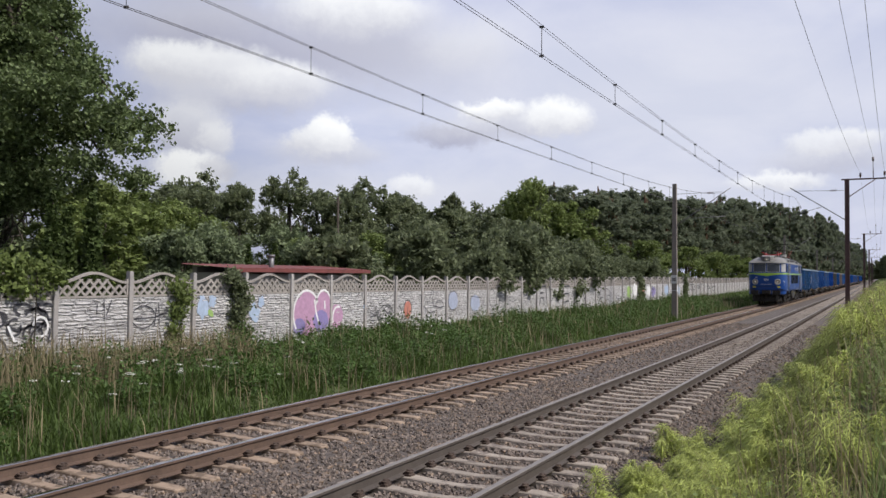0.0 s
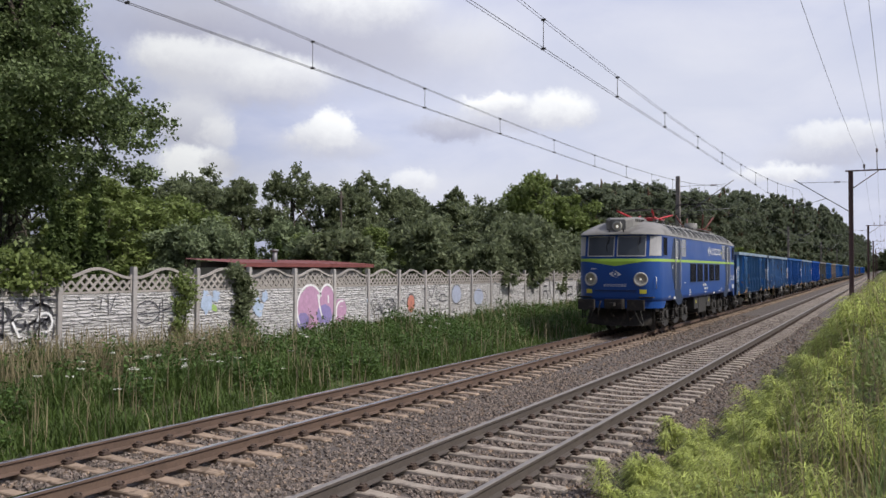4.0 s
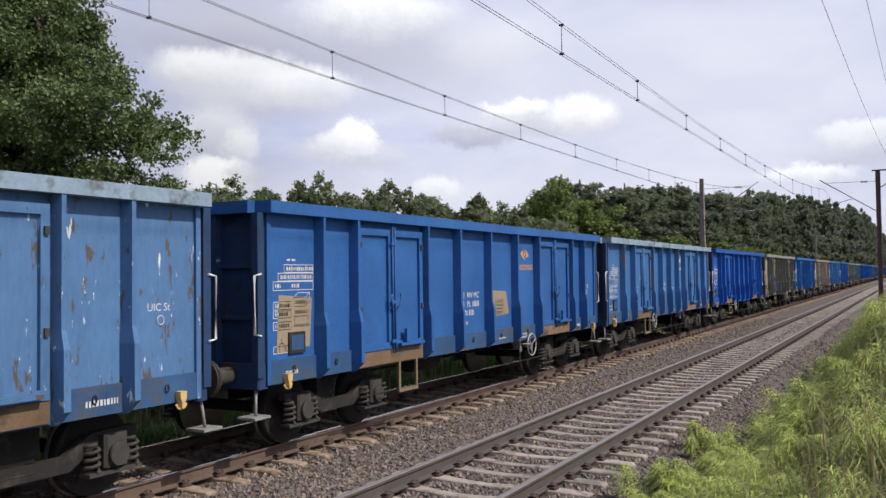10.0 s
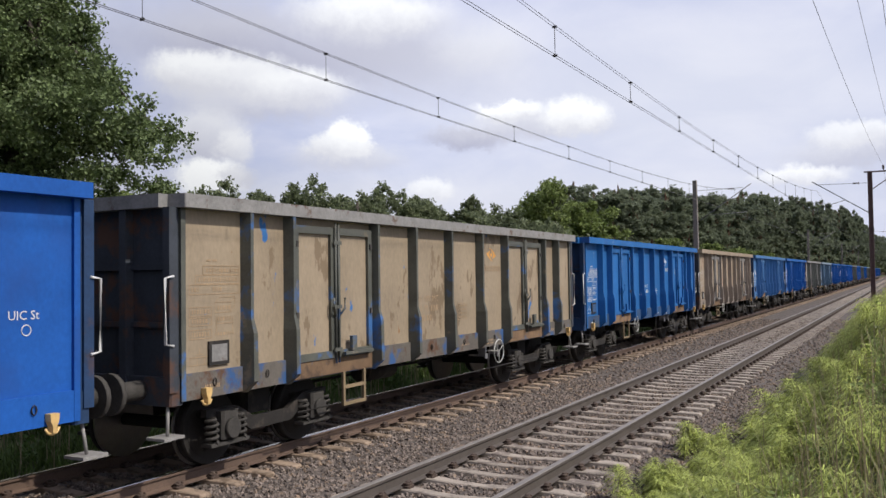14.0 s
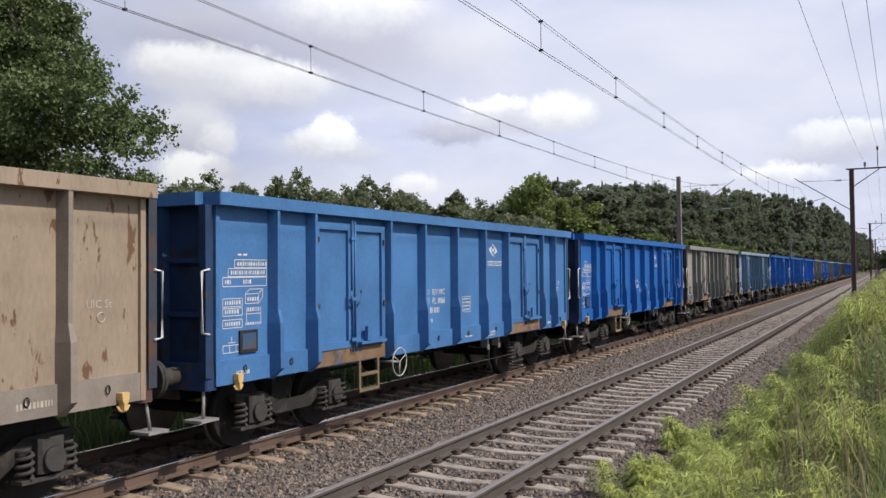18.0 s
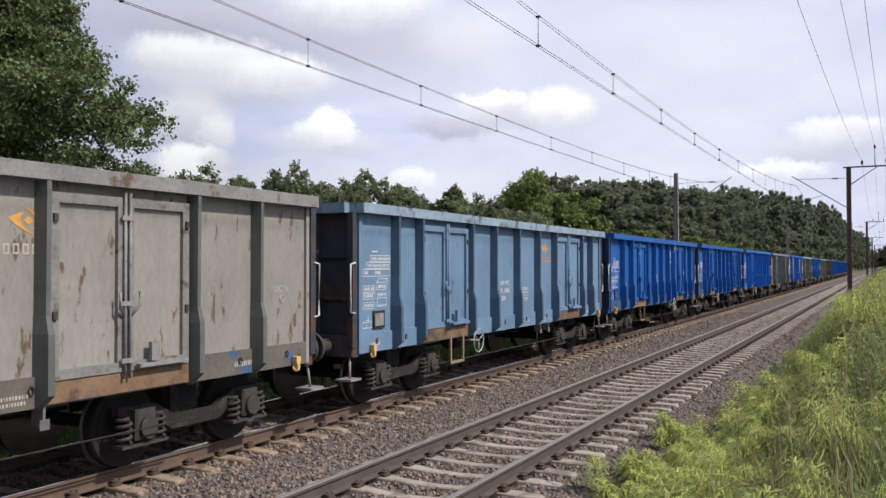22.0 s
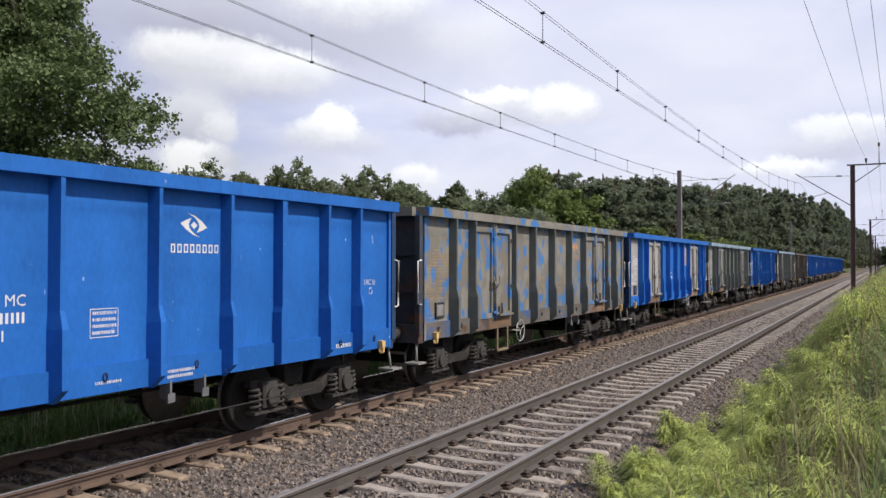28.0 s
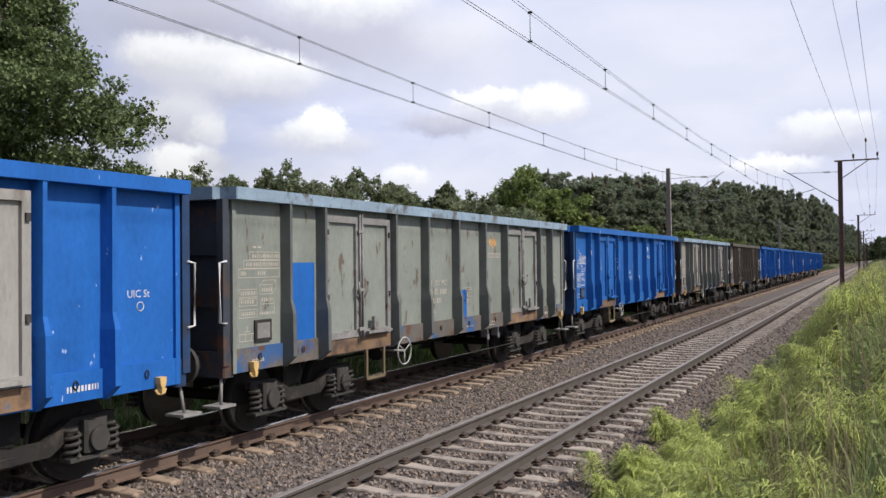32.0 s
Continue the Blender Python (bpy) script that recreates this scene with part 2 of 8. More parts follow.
def glass_pane(name, tint=(0.05, 0.06, 0.07), rough=0.05):
    m = bpy.data.materials.new(name)
    m.use_nodes = True
    b = m.node_tree.nodes["Principled BSDF"]
    b.inputs["Base Color"].default_value = (*tint, 1)
    b.inputs["Roughness"].default_value = rough
    b.inputs["Specular IOR Level"].default_value = 0.9
    return m


def glowing(name, colour, strength):
    m = bpy.data.materials.new(name)
    m.use_nodes = True
    b = m.node_tree.nodes["Principled BSDF"]
    b.inputs["Base Color"].default_value = (*colour, 1)
    b.inputs["Emission Color"].default_value = (*colour, 1)
    b.inputs["Emission Strength"].default_value = strength
    return m


RUST, DUST = (0.11, 0.055, 0.03), (0.42, 0.33, 0.22)
GRASS_SOIL = surface("grass_soil", (0.055, 0.075, 0.022), rough=0.95, var=0.4, scale=0.7, fine=9, bump=0.6, second=[(0.10, 0.085, 0.04)], amount=0.35, patch=0.8, edge=0.15, depth=0.08)
BALLAST = surface("ballast", (0.10, 0.082, 0.072), rough=0.9, var=0.55, scale=9, fine=26, bump=1.0, depth=0.05)
STONE = surface("ballast_stone", (0.158, 0.128, 0.110), rough=0.85, var=0.3, scale=14, fine=60, bump=0.2, per_island=0.5, second=[(0.23, 0.165, 0.115), (0.25, 0.225, 0.20)], amount=0.25, patch=7, edge=0.08)
CONCRETE_NEAR = surface("grey_concrete", (0.30, 0.258, 0.218), rough=0.9, var=0.22, scale=5, fine=50, bump=0.25, per_object=0.12, second=[(0.17, 0.14, 0.12)], amount=0.3, patch=4)
CONCRETE_FAR = surface("tan_concrete", (0.30, 0.225, 0.165), rough=0.9, var=0.22, scale=5, fine=50, bump=0.25, per_object=0.14, second=[(0.16, 0.115, 0.08)], amount=0.35, patch=4)
RAIL_SIDE = surface("rusty_rail", (0.115, 0.076, 0.057), rough=0.8, var=0.3, scale=3, fine=40, bump=0.15)
RAIL_SIDE_GREY = surface("grey_rail", (0.082, 0.068, 0.06), rough=0.75, var=0.25, scale=3, fine=40, bump=0.15)
RAIL_TOP = surface("polished_rail_top", (0.24, 0.22, 0.205), rough=0.6, metal=0.4, var=0.15, scale=4, fine=60, bump=0.03)
RAIL_TOP_FAR = surface("worn_rail_top", (0.52, 0.50, 0.48), rough=0.15, metal=1.0, var=0.2, scale=4, fine=60, bump=0.03)
CLIP = surface("dark_fastening", (0.068, 0.046, 0.036), rough=0.75, var=0.3, scale=20, bump=0.2)
WALL_SLAB = surface("limewashed_concrete", (0.56, 0.55, 0.555), rough=0.9, var=0.25, scale=3, fine=24, bump=0.9, streak=3.2, per_object=0.07, second=[(0.26, 0.25, 0.25)], amount=0.22, patch=1.6, edge=0.2, depth=0.05)
WALL_POST = surface("fence_post_concrete", (0.36, 0.34, 0.33), rough=0.9, var=0.2, scale=4, fine=40, bump=0.3, per_object=0.1)
LATTICE = surface("lattice_concrete", (0.31, 0.285, 0.265), rough=0.9, var=0.22, scale=4, fine=40, bump=0.3, per_object=0.1)
MAST_CONCRETE = surface("mast_concrete", (0.24, 0.21, 0.19), rough=0.9, var=0.2, scale=2, fine=30, bump=0.2)
MAST_STEEL = surface("red_brown_steel", (0.16, 0.10, 0.095), rough=0.7, var=0.25, scale=3, fine=40, bump=0.1)
GALV = surface("galvanised_steel", (0.22, 0.22, 0.23), rough=0.55, metal=0.5, var=0.2, scale=6, bump=0.05)
WIRE = surface("wire", (0.085, 0.082, 0.085), rough=0.6, metal=0.3, var=0.1, scale=5, bump=0.0)
PORCELAIN = surface("insulator", (0.10, 0.055, 0.04), rough=0.25, var=0.1, scale=5, bump=0.0)
UNDER = surface("dirty_running_gear", (0.017, 0.015, 0.014), rough=0.85, var=0.45, scale=6, fine=40, bump=0.3, second=[(0.06, 0.048, 0.04)], amount=0.35, patch=5, edge=0.2)
GREY_CAST = surface("dusty_cast_steel", (0.048, 0.044, 0.040), rough=0.85, var=0.4, scale=7, fine=40, bump=0.3)
WHEEL = surface("wheel_steel", (0.014, 0.012, 0.011), rough=0.75, metal=0.0, var=0.3, scale=8, bump=0.1)
TREAD = surface("wheel_tread", (0.35, 0.33, 0.31), rough=0.35, metal=0.9, var=0.15, scale=8, bump=0.02)
WHITE = surface("white_paint", (0.62, 0.62, 0.62), rough=0.6, var=0.08, scale=9, bump=0.02)
YELLOW = surface("yellow_paint", (0.60, 0.40, 0.16), rough=0.6, var=0.15, scale=9, bump=0.03)
ORANGE = surface("faded_orange_paint", (0.62, 0.30, 0.07), rough=0.7, var=0.2, scale=12, bump=0.0)



def split_stone(m, long=(1.0, 2.6, 13.5), strength=0.9):
    """Moulded courses of split stone: flat cells with dark joints, raised unevenly."""
    nt = m.node_tree
    link = nt.links.new
    b = nt.nodes["Principled BSDF"]
    tc = nt.nodes.new("ShaderNodeTexCoord")
    info = nt.nodes.new("ShaderNodeObjectInfo")
    off = nt.nodes.new("ShaderNodeVectorMath"); off.operation = "SCALE"; off.inputs[0].default_value = (0.0, 37.0, 0.0)
    link(info.outputs["Random"], off.inputs["Scale"])
    mp = nt.nodes.new("ShaderNodeMapping"); mp.inputs["Scale"].default_value = long
    link(tc.outputs["Object"], mp.inputs["Vector"]); link(off.outputs[0], mp.inputs["Location"])
    edge = node(nt, "ShaderNodeTexVoronoi", Scale=1.0, Randomness=0.9); edge.feature = "DISTANCE_TO_EDGE"
    cell = node(nt, "ShaderNodeTexVoronoi", Scale=1.0, Randomness=0.9)
    link(mp.outputs[0], edge.inputs["Vector"]); link(mp.outputs[0], cell.inputs["Vector"])
    joint = nt.nodes.new("ShaderNodeMapRange")
    joint.inputs["From Max"].default_value = 0.14
    link(edge.outputs["Distance"], joint.inputs["Value"])
    high = node(nt, "ShaderNodeMath"); high.operation = "MULTIPLY_ADD"; high.inputs[1].default_value = 0.5
    link(cell.outputs["Color"], high.inputs[0]); link(joint.outputs[0], high.inputs[2])
    bp = node(nt, "ShaderNodeBump", Strength=strength, Distance=0.03)
    link(high.outputs[0], bp.inputs["Height"])
    old = b.inputs["Normal"].links[0].from_socket
    link(old, bp.inputs["Normal"])
    link(bp.outputs[0], b.inputs["Normal"])
    base = b.inputs["Base Color"].links[0].from_socket
    dirt = nt.nodes.new("ShaderNodeMixRGB"); dirt.blend_type = "MULTIPLY"; dirt.inputs["Fac"].default_value = 1.0
    grime = nt.nodes.new("ShaderNodeMapRange"); grime.inputs["From Max"].default_value = 0.10; grime.inputs["To Min"].default_value = 0.66
    link(edge.outputs["Distance"], grime.inputs["Value"])
    link(base, dirt.inputs["Color1"]); link(grime.outputs[0], dirt.inputs["Color2"])
    link(dirt.outputs[0], b.inputs["Base Color"])


split_stone(WALL_SLAB)
# ---- mesh helpers ----
class Shape:
    """Collects verts and faces of one mesh."""

    def __init__(self):
        self.v, self.f, self.smooth, self.slot = [], [], [], []

    def face(self, ids, smooth=False, slot=0):
        self.f.append(tuple(ids)); self.smooth.append(smooth); self.slot.append(slot)

    def box(self, x0, x1, y0, y1, z0, z1, slot=0, cut=0.0):
        """A box; cut: chamfer of its long vertical edges."""
        if cut:
            ring = [(x0 + cut, y0), (x1 - cut, y0), (x1, y0 + cut), (x1, y1 - cut), (x1 - cut, y1), (x0 + cut, y1), (x0, y1 - cut), (x0, y0 + cut)]
        else:
            ring = [(x0, y0), (x1, y0), (x1, y1), (x0, y1)]
        n, k = len(self.v), len(ring)
        self.v += [(x, y, z0) for x, y in ring] + [(x, y, z1) for x, y in ring]
        for i in range(k):
            j = (i + 1) % k
            self.face((n + i, n + j, n + k + j, n + k + i), slot=slot)
        self.face([n + i for i in reversed(range(k))], slot=slot)
        self.face([n + k + i for i in range(k)], slot=slot)
        return self

    def prism(self, ring, a, b, axis="y", slot=0, smooth=False):
        """A closed outline in the other two axes, pushed from a to b along axis."""
        def at(p, q, s):
            return {"y": (p, s, q), "x": (s, p, q), "z": (p, q, s)}[axis]
        n, k = len(self.v), len(ring)
        self.v += [at(p, q, a) for p, q in ring] + [at(p, q, b) for p, q in ring]
        for i in range(k):
            j = (i + 1) % k
            self.face((n + i, n + j, n + k + j, n + k + i), smooth, slot)
        self.face([n + i for i in reversed(range(k))], slot=slot)
        self.face([n + k + i for i in range(k)], slot=slot)
        return self

    def disc(self, c, r, a, b, axis="y", n=16, slot=0, r2=None):
        """A cylinder or cone about c (the two other axes) from a to b."""
        r2 = r if r2 is None else r2
        def at(p, q, s):
            return {"y": (p, s, q), "x": (s, p, q), "z": (p, q, s)}[axis]
        m = len(self.v)
        for s, rad in ((a, r), (b, r2)):
            self.v += [at(c[0] + rad * math.cos(2 * math.pi * i / n), c[1] + rad * math.sin(2 * math.pi * i / n), s) for i in range(n)]
        for i in range(n):
            j = (i + 1) % n
            self.face((m + i, m + j, m + n + j, m + n + i), True, slot)
        self.face([m + i for i in reversed(range(n))], slot=slot)
        self.face([m + n + i for i in range(n)], slot=slot)
        return self

    def tube(self, path, r, n=6, slot=0, closed=False):
        pts = [Vector(p) for p in path]
        m, k = len(self.v), len(pts)
        for i, p in enumerate(pts):
            a = pts[i - 1] if (i > 0 or closed) else p
            b = pts[(i + 1) % k] if (i < k - 1 or closed) else p
            d = (b - a).normalized()
            side = d.cross(Vector((0, 0, 1)))
            if side.length < 0.05:
                side = d.cross(Vector((1, 0, 0)))
            side.normalize()
            over = side.cross(d)
            for j in range(n):
                w = 2 * math.pi * j / n
                self.v.append(tuple(p + r * (math.cos(w) * side + math.sin(w) * over)))
        for i in range(k if closed else k - 1):
            for j in range(n):
                o, q = m + i * n, m + ((i + 1) % k) * n
                self.face((o + j, o + (j + 1) % n, q + (j + 1) % n, q + j), True, slot)
        if not closed:
            self.face([m + j for j in reversed(range(n))], slot=slot)
            self.face([m + (k - 1) * n + j for j in range(n)], slot=slot)
        return self

    def grid(self, rows, smooth=True, slot=0, closed=False):
        """A sheet through rows of points."""
        n, k = len(self.v), len(rows[0])
        for r in rows:
            self.v += [tuple(p) for p in r]
        for i in range(len(rows) - 1):
            for j in range(k if closed else k - 1):
                a, b = n + i * k + j, n + i * k + (j + 1) % k
                self.face((a, b, b + k, a + k), smooth, slot)
        return self

    def ring(self, x0, x1, y0, y1, z0, z1, w):
        """An upright rectangular frame of bar width w, in one piece; it faces along x."""
        n = len(self.v)
        for x in (x0, x1):
            for k in (0.0, w):
                self.v += [(x, y0 + k, z0 + k), (x, y1 - k, z0 + k), (x, y1 - k, z1 - k), (x, y0 + k, z1 - k)]
        for i in range(4):
            j = (i + 1) % 4
            self.face((n + i, n + j, n + 4 + j, n + 4 + i)); self.face((n + 8 + i, n + 8 + j, n + 12 + j, n + 12 + i))
            self.face((n + i, n + j, n + 8 + j, n + 8 + i)); self.face((n + 4 + i, n + 4 + j, n + 12 + j, n + 12 + i))
        return self

    def mesh(self, name, *mats):
        me = bpy.data.meshes.new(name)
        me.from_pydata(self.v, [], self.f)
        me.polygons.foreach_set("use_smooth", self.smooth)
        for m in mats:
            me.materials.append(m)
        if len(mats) > 1:
            me.polygons.foreach_set("material_index", self.slot)
        me.update()
        bm = bmesh.new(); bm.from_mesh(me)
        if len(bm.faces) < 4000:
            bmesh.ops.recalc_face_normals(bm, faces=bm.faces)
        bm.to_mesh(me); bm.free()
        return me


def part(name, shape, mats, parent, label=""):
    """One mesh object under a thing or a part; a Shape or a mesh that others share."""
    mats = mats if isinstance(mats, (list, tuple)) else [mats]
    me = shape if isinstance(shape, bpy.types.Mesh) else shape.mesh(name, *mats)
    ob = new(name, me)
    ob.parent = parent
    if label:
        ob["label"] = label
    return ob


def thing(name, label, category, group="", kind="", at=None):
    ob = new(name)
    ob.empty_display_size = 0.2
    if at is not None:
        ob.matrix_basis = at
    return tagged(ob, label, category, group, kind)


def solid(name, shape, mats, label="", category="", group="", kind=""):
    mats = mats if isinstance(mats, (list, tuple)) else [mats]
    me = shape if isinstance(shape, bpy.types.Mesh) else shape.mesh(name, *mats)
    return tagged(new(name, me), label, category, group, kind)


def raw_mesh(name, verts, quads, mat, smooth=False):
    """A mesh straight from arrays: verts (n, 3), faces (m, 3 or 4)."""
    me = bpy.data.meshes.new(name)
    m, k = quads.shape
    me.vertices.add(len(verts)); me.vertices.foreach_set("co", np.ascontiguousarray(verts, dtype=np.float32).ravel())
    me.loops.add(m * k); me.loops.foreach_set("vertex_index", np.ascontiguousarray(quads, dtype=np.int32).ravel())
    me.polygons.add(m); me.polygons.foreach_set("loop_start", np.arange(0, m * k, k, dtype=np.int32))
    me.polygons.foreach_set("use_smooth", np.full(m, smooth))
    me.materials.append(mat)
    me.update(calc_edges=True)
    return me


rng = np.random.default_rng(7)
# ---- ground and track ----
NEAR, FAR = -4.49, -8.456           # middles of the two tracks
GAUGE = 0.7525                      # half the distance of the rail heads
SLEEPER_STEP = 0.578
PROFILE = [(-2500, 0.6), (-80, 0.5), (-30, 0.4), (-16, 0.28), (-15.4, 0.22), (-13.5, 0.02), (-12.0, -0.2), (-10.9, -0.42), (-10.3, -0.62), (-9.5, -0.9),
           (-3.0, -0.9), (-2.0, -0.62), (-1.5, -0.42), (-0.9, -0.05), (-0.3, 0.35), (0.3, 0.6), (1.5, 0.85), (3.0, 1.05), (6.0, 1.25), (20, 1.3), (80, 1.0), (2500, 0.6)]


def ground_z(x, y):
    z = np.interp(x, [p[0] for p in PROFILE], [p[1] for p in PROFILE])
    rise = np.clip((x + 1.9) / 1.5, 0, 1) * np.clip((8 - x) / 4, 0, 1) * np.clip((y - 7) / 14, 0, 1)     # the bank is higher further on
    z = z + 0.7 * rise * rise * (3 - 2 * rise)
    return z + 0.05 * np.sin(0.9 * y + 1.7 * x) * np.sin(0.37 * y) * ((x < -10.8) | (x > -1.6))


def make_ground():
    xs = np.array(sorted(set([-2500, -1200, -600, -300, -150, -80, -60, -45, -30, -22, -18] + list(np.arange(-16.5, -9.4, 0.25)) + [-9.0, -6, -4] + list(np.arange(-3.0, 4.1, 0.25)) + [5, 6, 8, 12, 20, 40, 80, 160, 320, 700, 1500, 2500])))
    ys = np.array(sorted(set([-2500, -1000, -400, -150, -60, -30, -15, -8] + list(np.arange(-4, 60, 0.8)) + list(range(60, 200, 6)) + [220, 260, 320, 400, 550, 800, 1300, 2500])))
    gx, gy = np.meshgrid(xs, ys)
    v = np.stack([gx.ravel(), gy.ravel(), ground_z(gx, gy).ravel()], 1)
    k = len(xs)
    i = (np.arange(len(ys) - 1)[:, None] * k + np.arange(k - 1)[None]).ravel()
    solid("ground", raw_mesh("ground", v, np.stack([i, i + 1, i + k + 1, i + k], 1), GRASS_SOIL, True), [], "grassy ground along the railway", "ground", kind="structure")


BED = [(-10.75, -0.75), (-10.35, -0.5), (-9.95, -0.23), (-9.8, -0.245), (-7.12, -0.245), (-7.0, -0.215), (-6.7, -0.25), (-6.3, -0.25), (-5.95, -0.215), (-5.84, -0.245), (-3.14, -0.245), (-2.95, -0.215), (-2.7, -0.27), (-1.85, -0.72)]


def bed_z(x):
    return np.interp(x, [p[0] for p in BED], [p[1] for p in BED])


def make_bed():
    xs = np.array(sorted(set([p[0] for p in BED] + list(np.arange(-10.5, -1.9, 0.35)))))
    ys = np.concatenate([[-300, -40], np.arange(-4, 60, 1.0), np.arange(60, 700, 20), [1500, 2500]])
    gx, gy = np.meshgrid(xs, ys)
    v = np.stack([gx.ravel(), gy.ravel(), bed_z(gx).ravel()], 1)
    k = len(xs)
    i = (np.arange(len(ys) - 1)[:, None] * k + np.arange(k - 1)[None]).ravel()
    bed = solid("ballast_bed", raw_mesh("ballast_bed", v, np.stack([i, i + 1, i + k + 1, i + k], 1), BALLAST, True), [], "grey-brown crushed stone ballast under two tracks", "ballast", kind="structure")
    # loose stones, thick near by and thinner further off
    n1, n2 = 40000, 17000
    y = np.concatenate([rng.uniform(5.5, 20, n1), rng.uniform(20, 50, n2)])
    x = rng.uniform(-10.45, -2.0, n1 + n2)
    size = rng.uniform(0.019, 0.04, n1 + n2) * np.where(y > 20, 1.35, 1.0)
    z = bed_z(x) + rng.uniform(-0.012, 0.016, n1 + n2)
    for mid in (NEAR, FAR):     # no stones on the sleepers
        phase = np.abs((y - 0.18) / SLEEPER_STEP - np.round((y - 0.18) / SLEEPER_STEP)) * SLEEPER_STEP
        on = (np.abs(x - mid) < 1.36) & (phase < 0.095)
        inside = (np.abs(x - mid) < 1.3)
        z = np.where(on, -9, np.where(inside, z + 0.012, z))
        z = np.where(np.abs(np.abs(x - mid) - GAUGE) < 0.1, -9, z)
    keep = z > -5
    x, y, z, size = x[keep], y[keep], z[keep], size[keep]
    base = np.array([(1, 0, 0), (0, 1, 0), (-1, 0, 0), (0, -1, 0), (0, 0, 1), (0, 0, -1)], float)
    tri = np.array([(0, 1, 4), (1, 2, 4), (2, 3, 4), (3, 0, 4), (1, 0, 5), (2, 1, 5), (3, 2, 5), (0, 3, 5)])
    n = len(x)
    turn = rng.normal(size=(n, 3, 3))
    turn, _ = np.linalg.qr(turn)
    shape = base[None] * rng.uniform(0.6, 1.35, (n, 6, 1))
    v = np.einsum("nij,nkj->nki", turn, shape) * size[:, None, None] + np.stack([x, y, z], 1)[:, None]
    f = (tri[None] + 6 * np.arange(n)[:, None, None]).reshape(-1, 3)
    solid("ballast_stones", raw_mesh("ballast_stones", v.reshape(-1, 3), f, STONE), [], "loose sharp grey-brown ballast stones", "stones", kind="stuff")


RAIL_RING = [(-0.075, -0.172), (0.075, -0.172), (0.075, -0.16), (0.012, -0.142), (0.009, -0.05), (0.035, -0.037), (0.0355, -0.008), (0.03, 0.0), (-0.03, 0.0), (-0.0355, -0.008), (-0.035, -0.037), (-0.009, -0.05), (-0.012, -0.142), (-0.075, -0.16)]


def rail_shape():
    s = Shape()
    ends = [-120.0] + [float(a) for a in range(0, 1200, 60)]
    for a, b in zip(ends, ends[1:]):
        s.prism(RAIL_RING, a, b - 0.006)
    # the running face
    for i, f in enumerate(s.f):
        zs = [s.v[j][2] for j in f]
        if min(zs) > -0.0085:
            s.slot[i] = 1
    return s


def sleeper_shape():
    s = Shape()
    rows = []
    for x, top, w in ((-1.3, -0.215, 0.075), (-1.27, -0.196, 0.09), (-1.0, -0.186, 0.1), (-0.62, -0.178, 0.1), (-0.35, -0.2, 0.085), (0, -0.212, 0.075), (0.35, -0.2, 0.085), (0.62, -0.178, 0.1), (1.0, -0.186, 0.1), (1.27, -0.196, 0.09), (1.3, -0.215, 0.075)):
        rows.append([(x, -w - 0.02, -0.36), (x, -w, top - 0.012), (x, -w + 0.012, top), (x, w - 0.012, top), (x, w, top - 0.012), (x, w + 0.02, -0.36)])
    s.grid(rows, smooth=False, closed=True)
    s.face(range(6)); s.face(range(len(s.v) - 6, len(s.v)))
    return s


def fastening_shape():
    s = Shape()
    for side in (-1, 1):
        for off in (-1, 1):
            x = side * GAUGE + off * 0.1
            s.box(x - 0.055, x + 0.055, -0.07, 0.07, -0.185, -0.152, cut=0.015)
            s.disc((x, 0.0), 0.03, -0.152, -0.1, axis="z", n=7)
            s.box(x - 0.04, x + 0.04, -0.05, 0.05, -0.152, -0.125, cut=0.02)
            s.tube([(x - off * 0.05, -0.055, -0.15), (x, -0.06, -0.115), (x + off * 0.03, -0.04, -0.125)], 0.011, 5)
            s.tube([(x - off * 0.05, 0.055, -0.15), (x, 0.06, -0.115), (x + off * 0.03, 0.04, -0.125)], 0.011, 5)
    return s


def make_track(mid, side_mat, top_mat, sleeper_mat, label, count=190):
    track = thing("track", label, "railway track", kind="structure", at=pose(mid, 0, 0))
    rail = rail_shape().mesh("rail", side_mat, top_mat)
    for s in (-1, 1):
        r = part("rail", rail, [], track)
        r.location.x = s * GAUGE
    sl, fa = sleeper_shape().mesh("sleeper", sleeper_mat), fastening_shape().mesh("fastening", CLIP)
    first = 5
    for i in range(first, first + count):
        o = part("sleeper", sl, [], track)
        o.location = (0, 0.18 + i * SLEEPER_STEP, random.uniform(-0.004, 0.004))
        o.rotation_euler.z = random.uniform(-0.012, 0.012)
        c = part("fastening", fa, [], track)
        c.location = (0, 0.18 + i * SLEEPER_STEP, 0)
    rest = Shape()
    one = sleeper_shape()
    for i in list(range(-60, first)) + list(range(first + count, first + count + 500)):
        n = len(rest.v)
        rest.v += [(x, y + 0.18 + i * SLEEPER_STEP, z) for x, y, z in one.v]
        for f in one.f:
            rest.face([n + j for j in f])
    o = part("distant_sleepers", rest, sleeper_mat, track)
    o["kind"] = "stuff"
    return track


make_ground()
make_bed()
make_track(NEAR, RAIL_SIDE_GREY, RAIL_TOP, CONCRETE_NEAR, "railway track with polished rails on grey concrete sleepers")
make_track(FAR, RAIL_SIDE, RAIL_TOP_FAR, CONCRETE_FAR, "railway track with rusty rails on tan concrete sleepers")


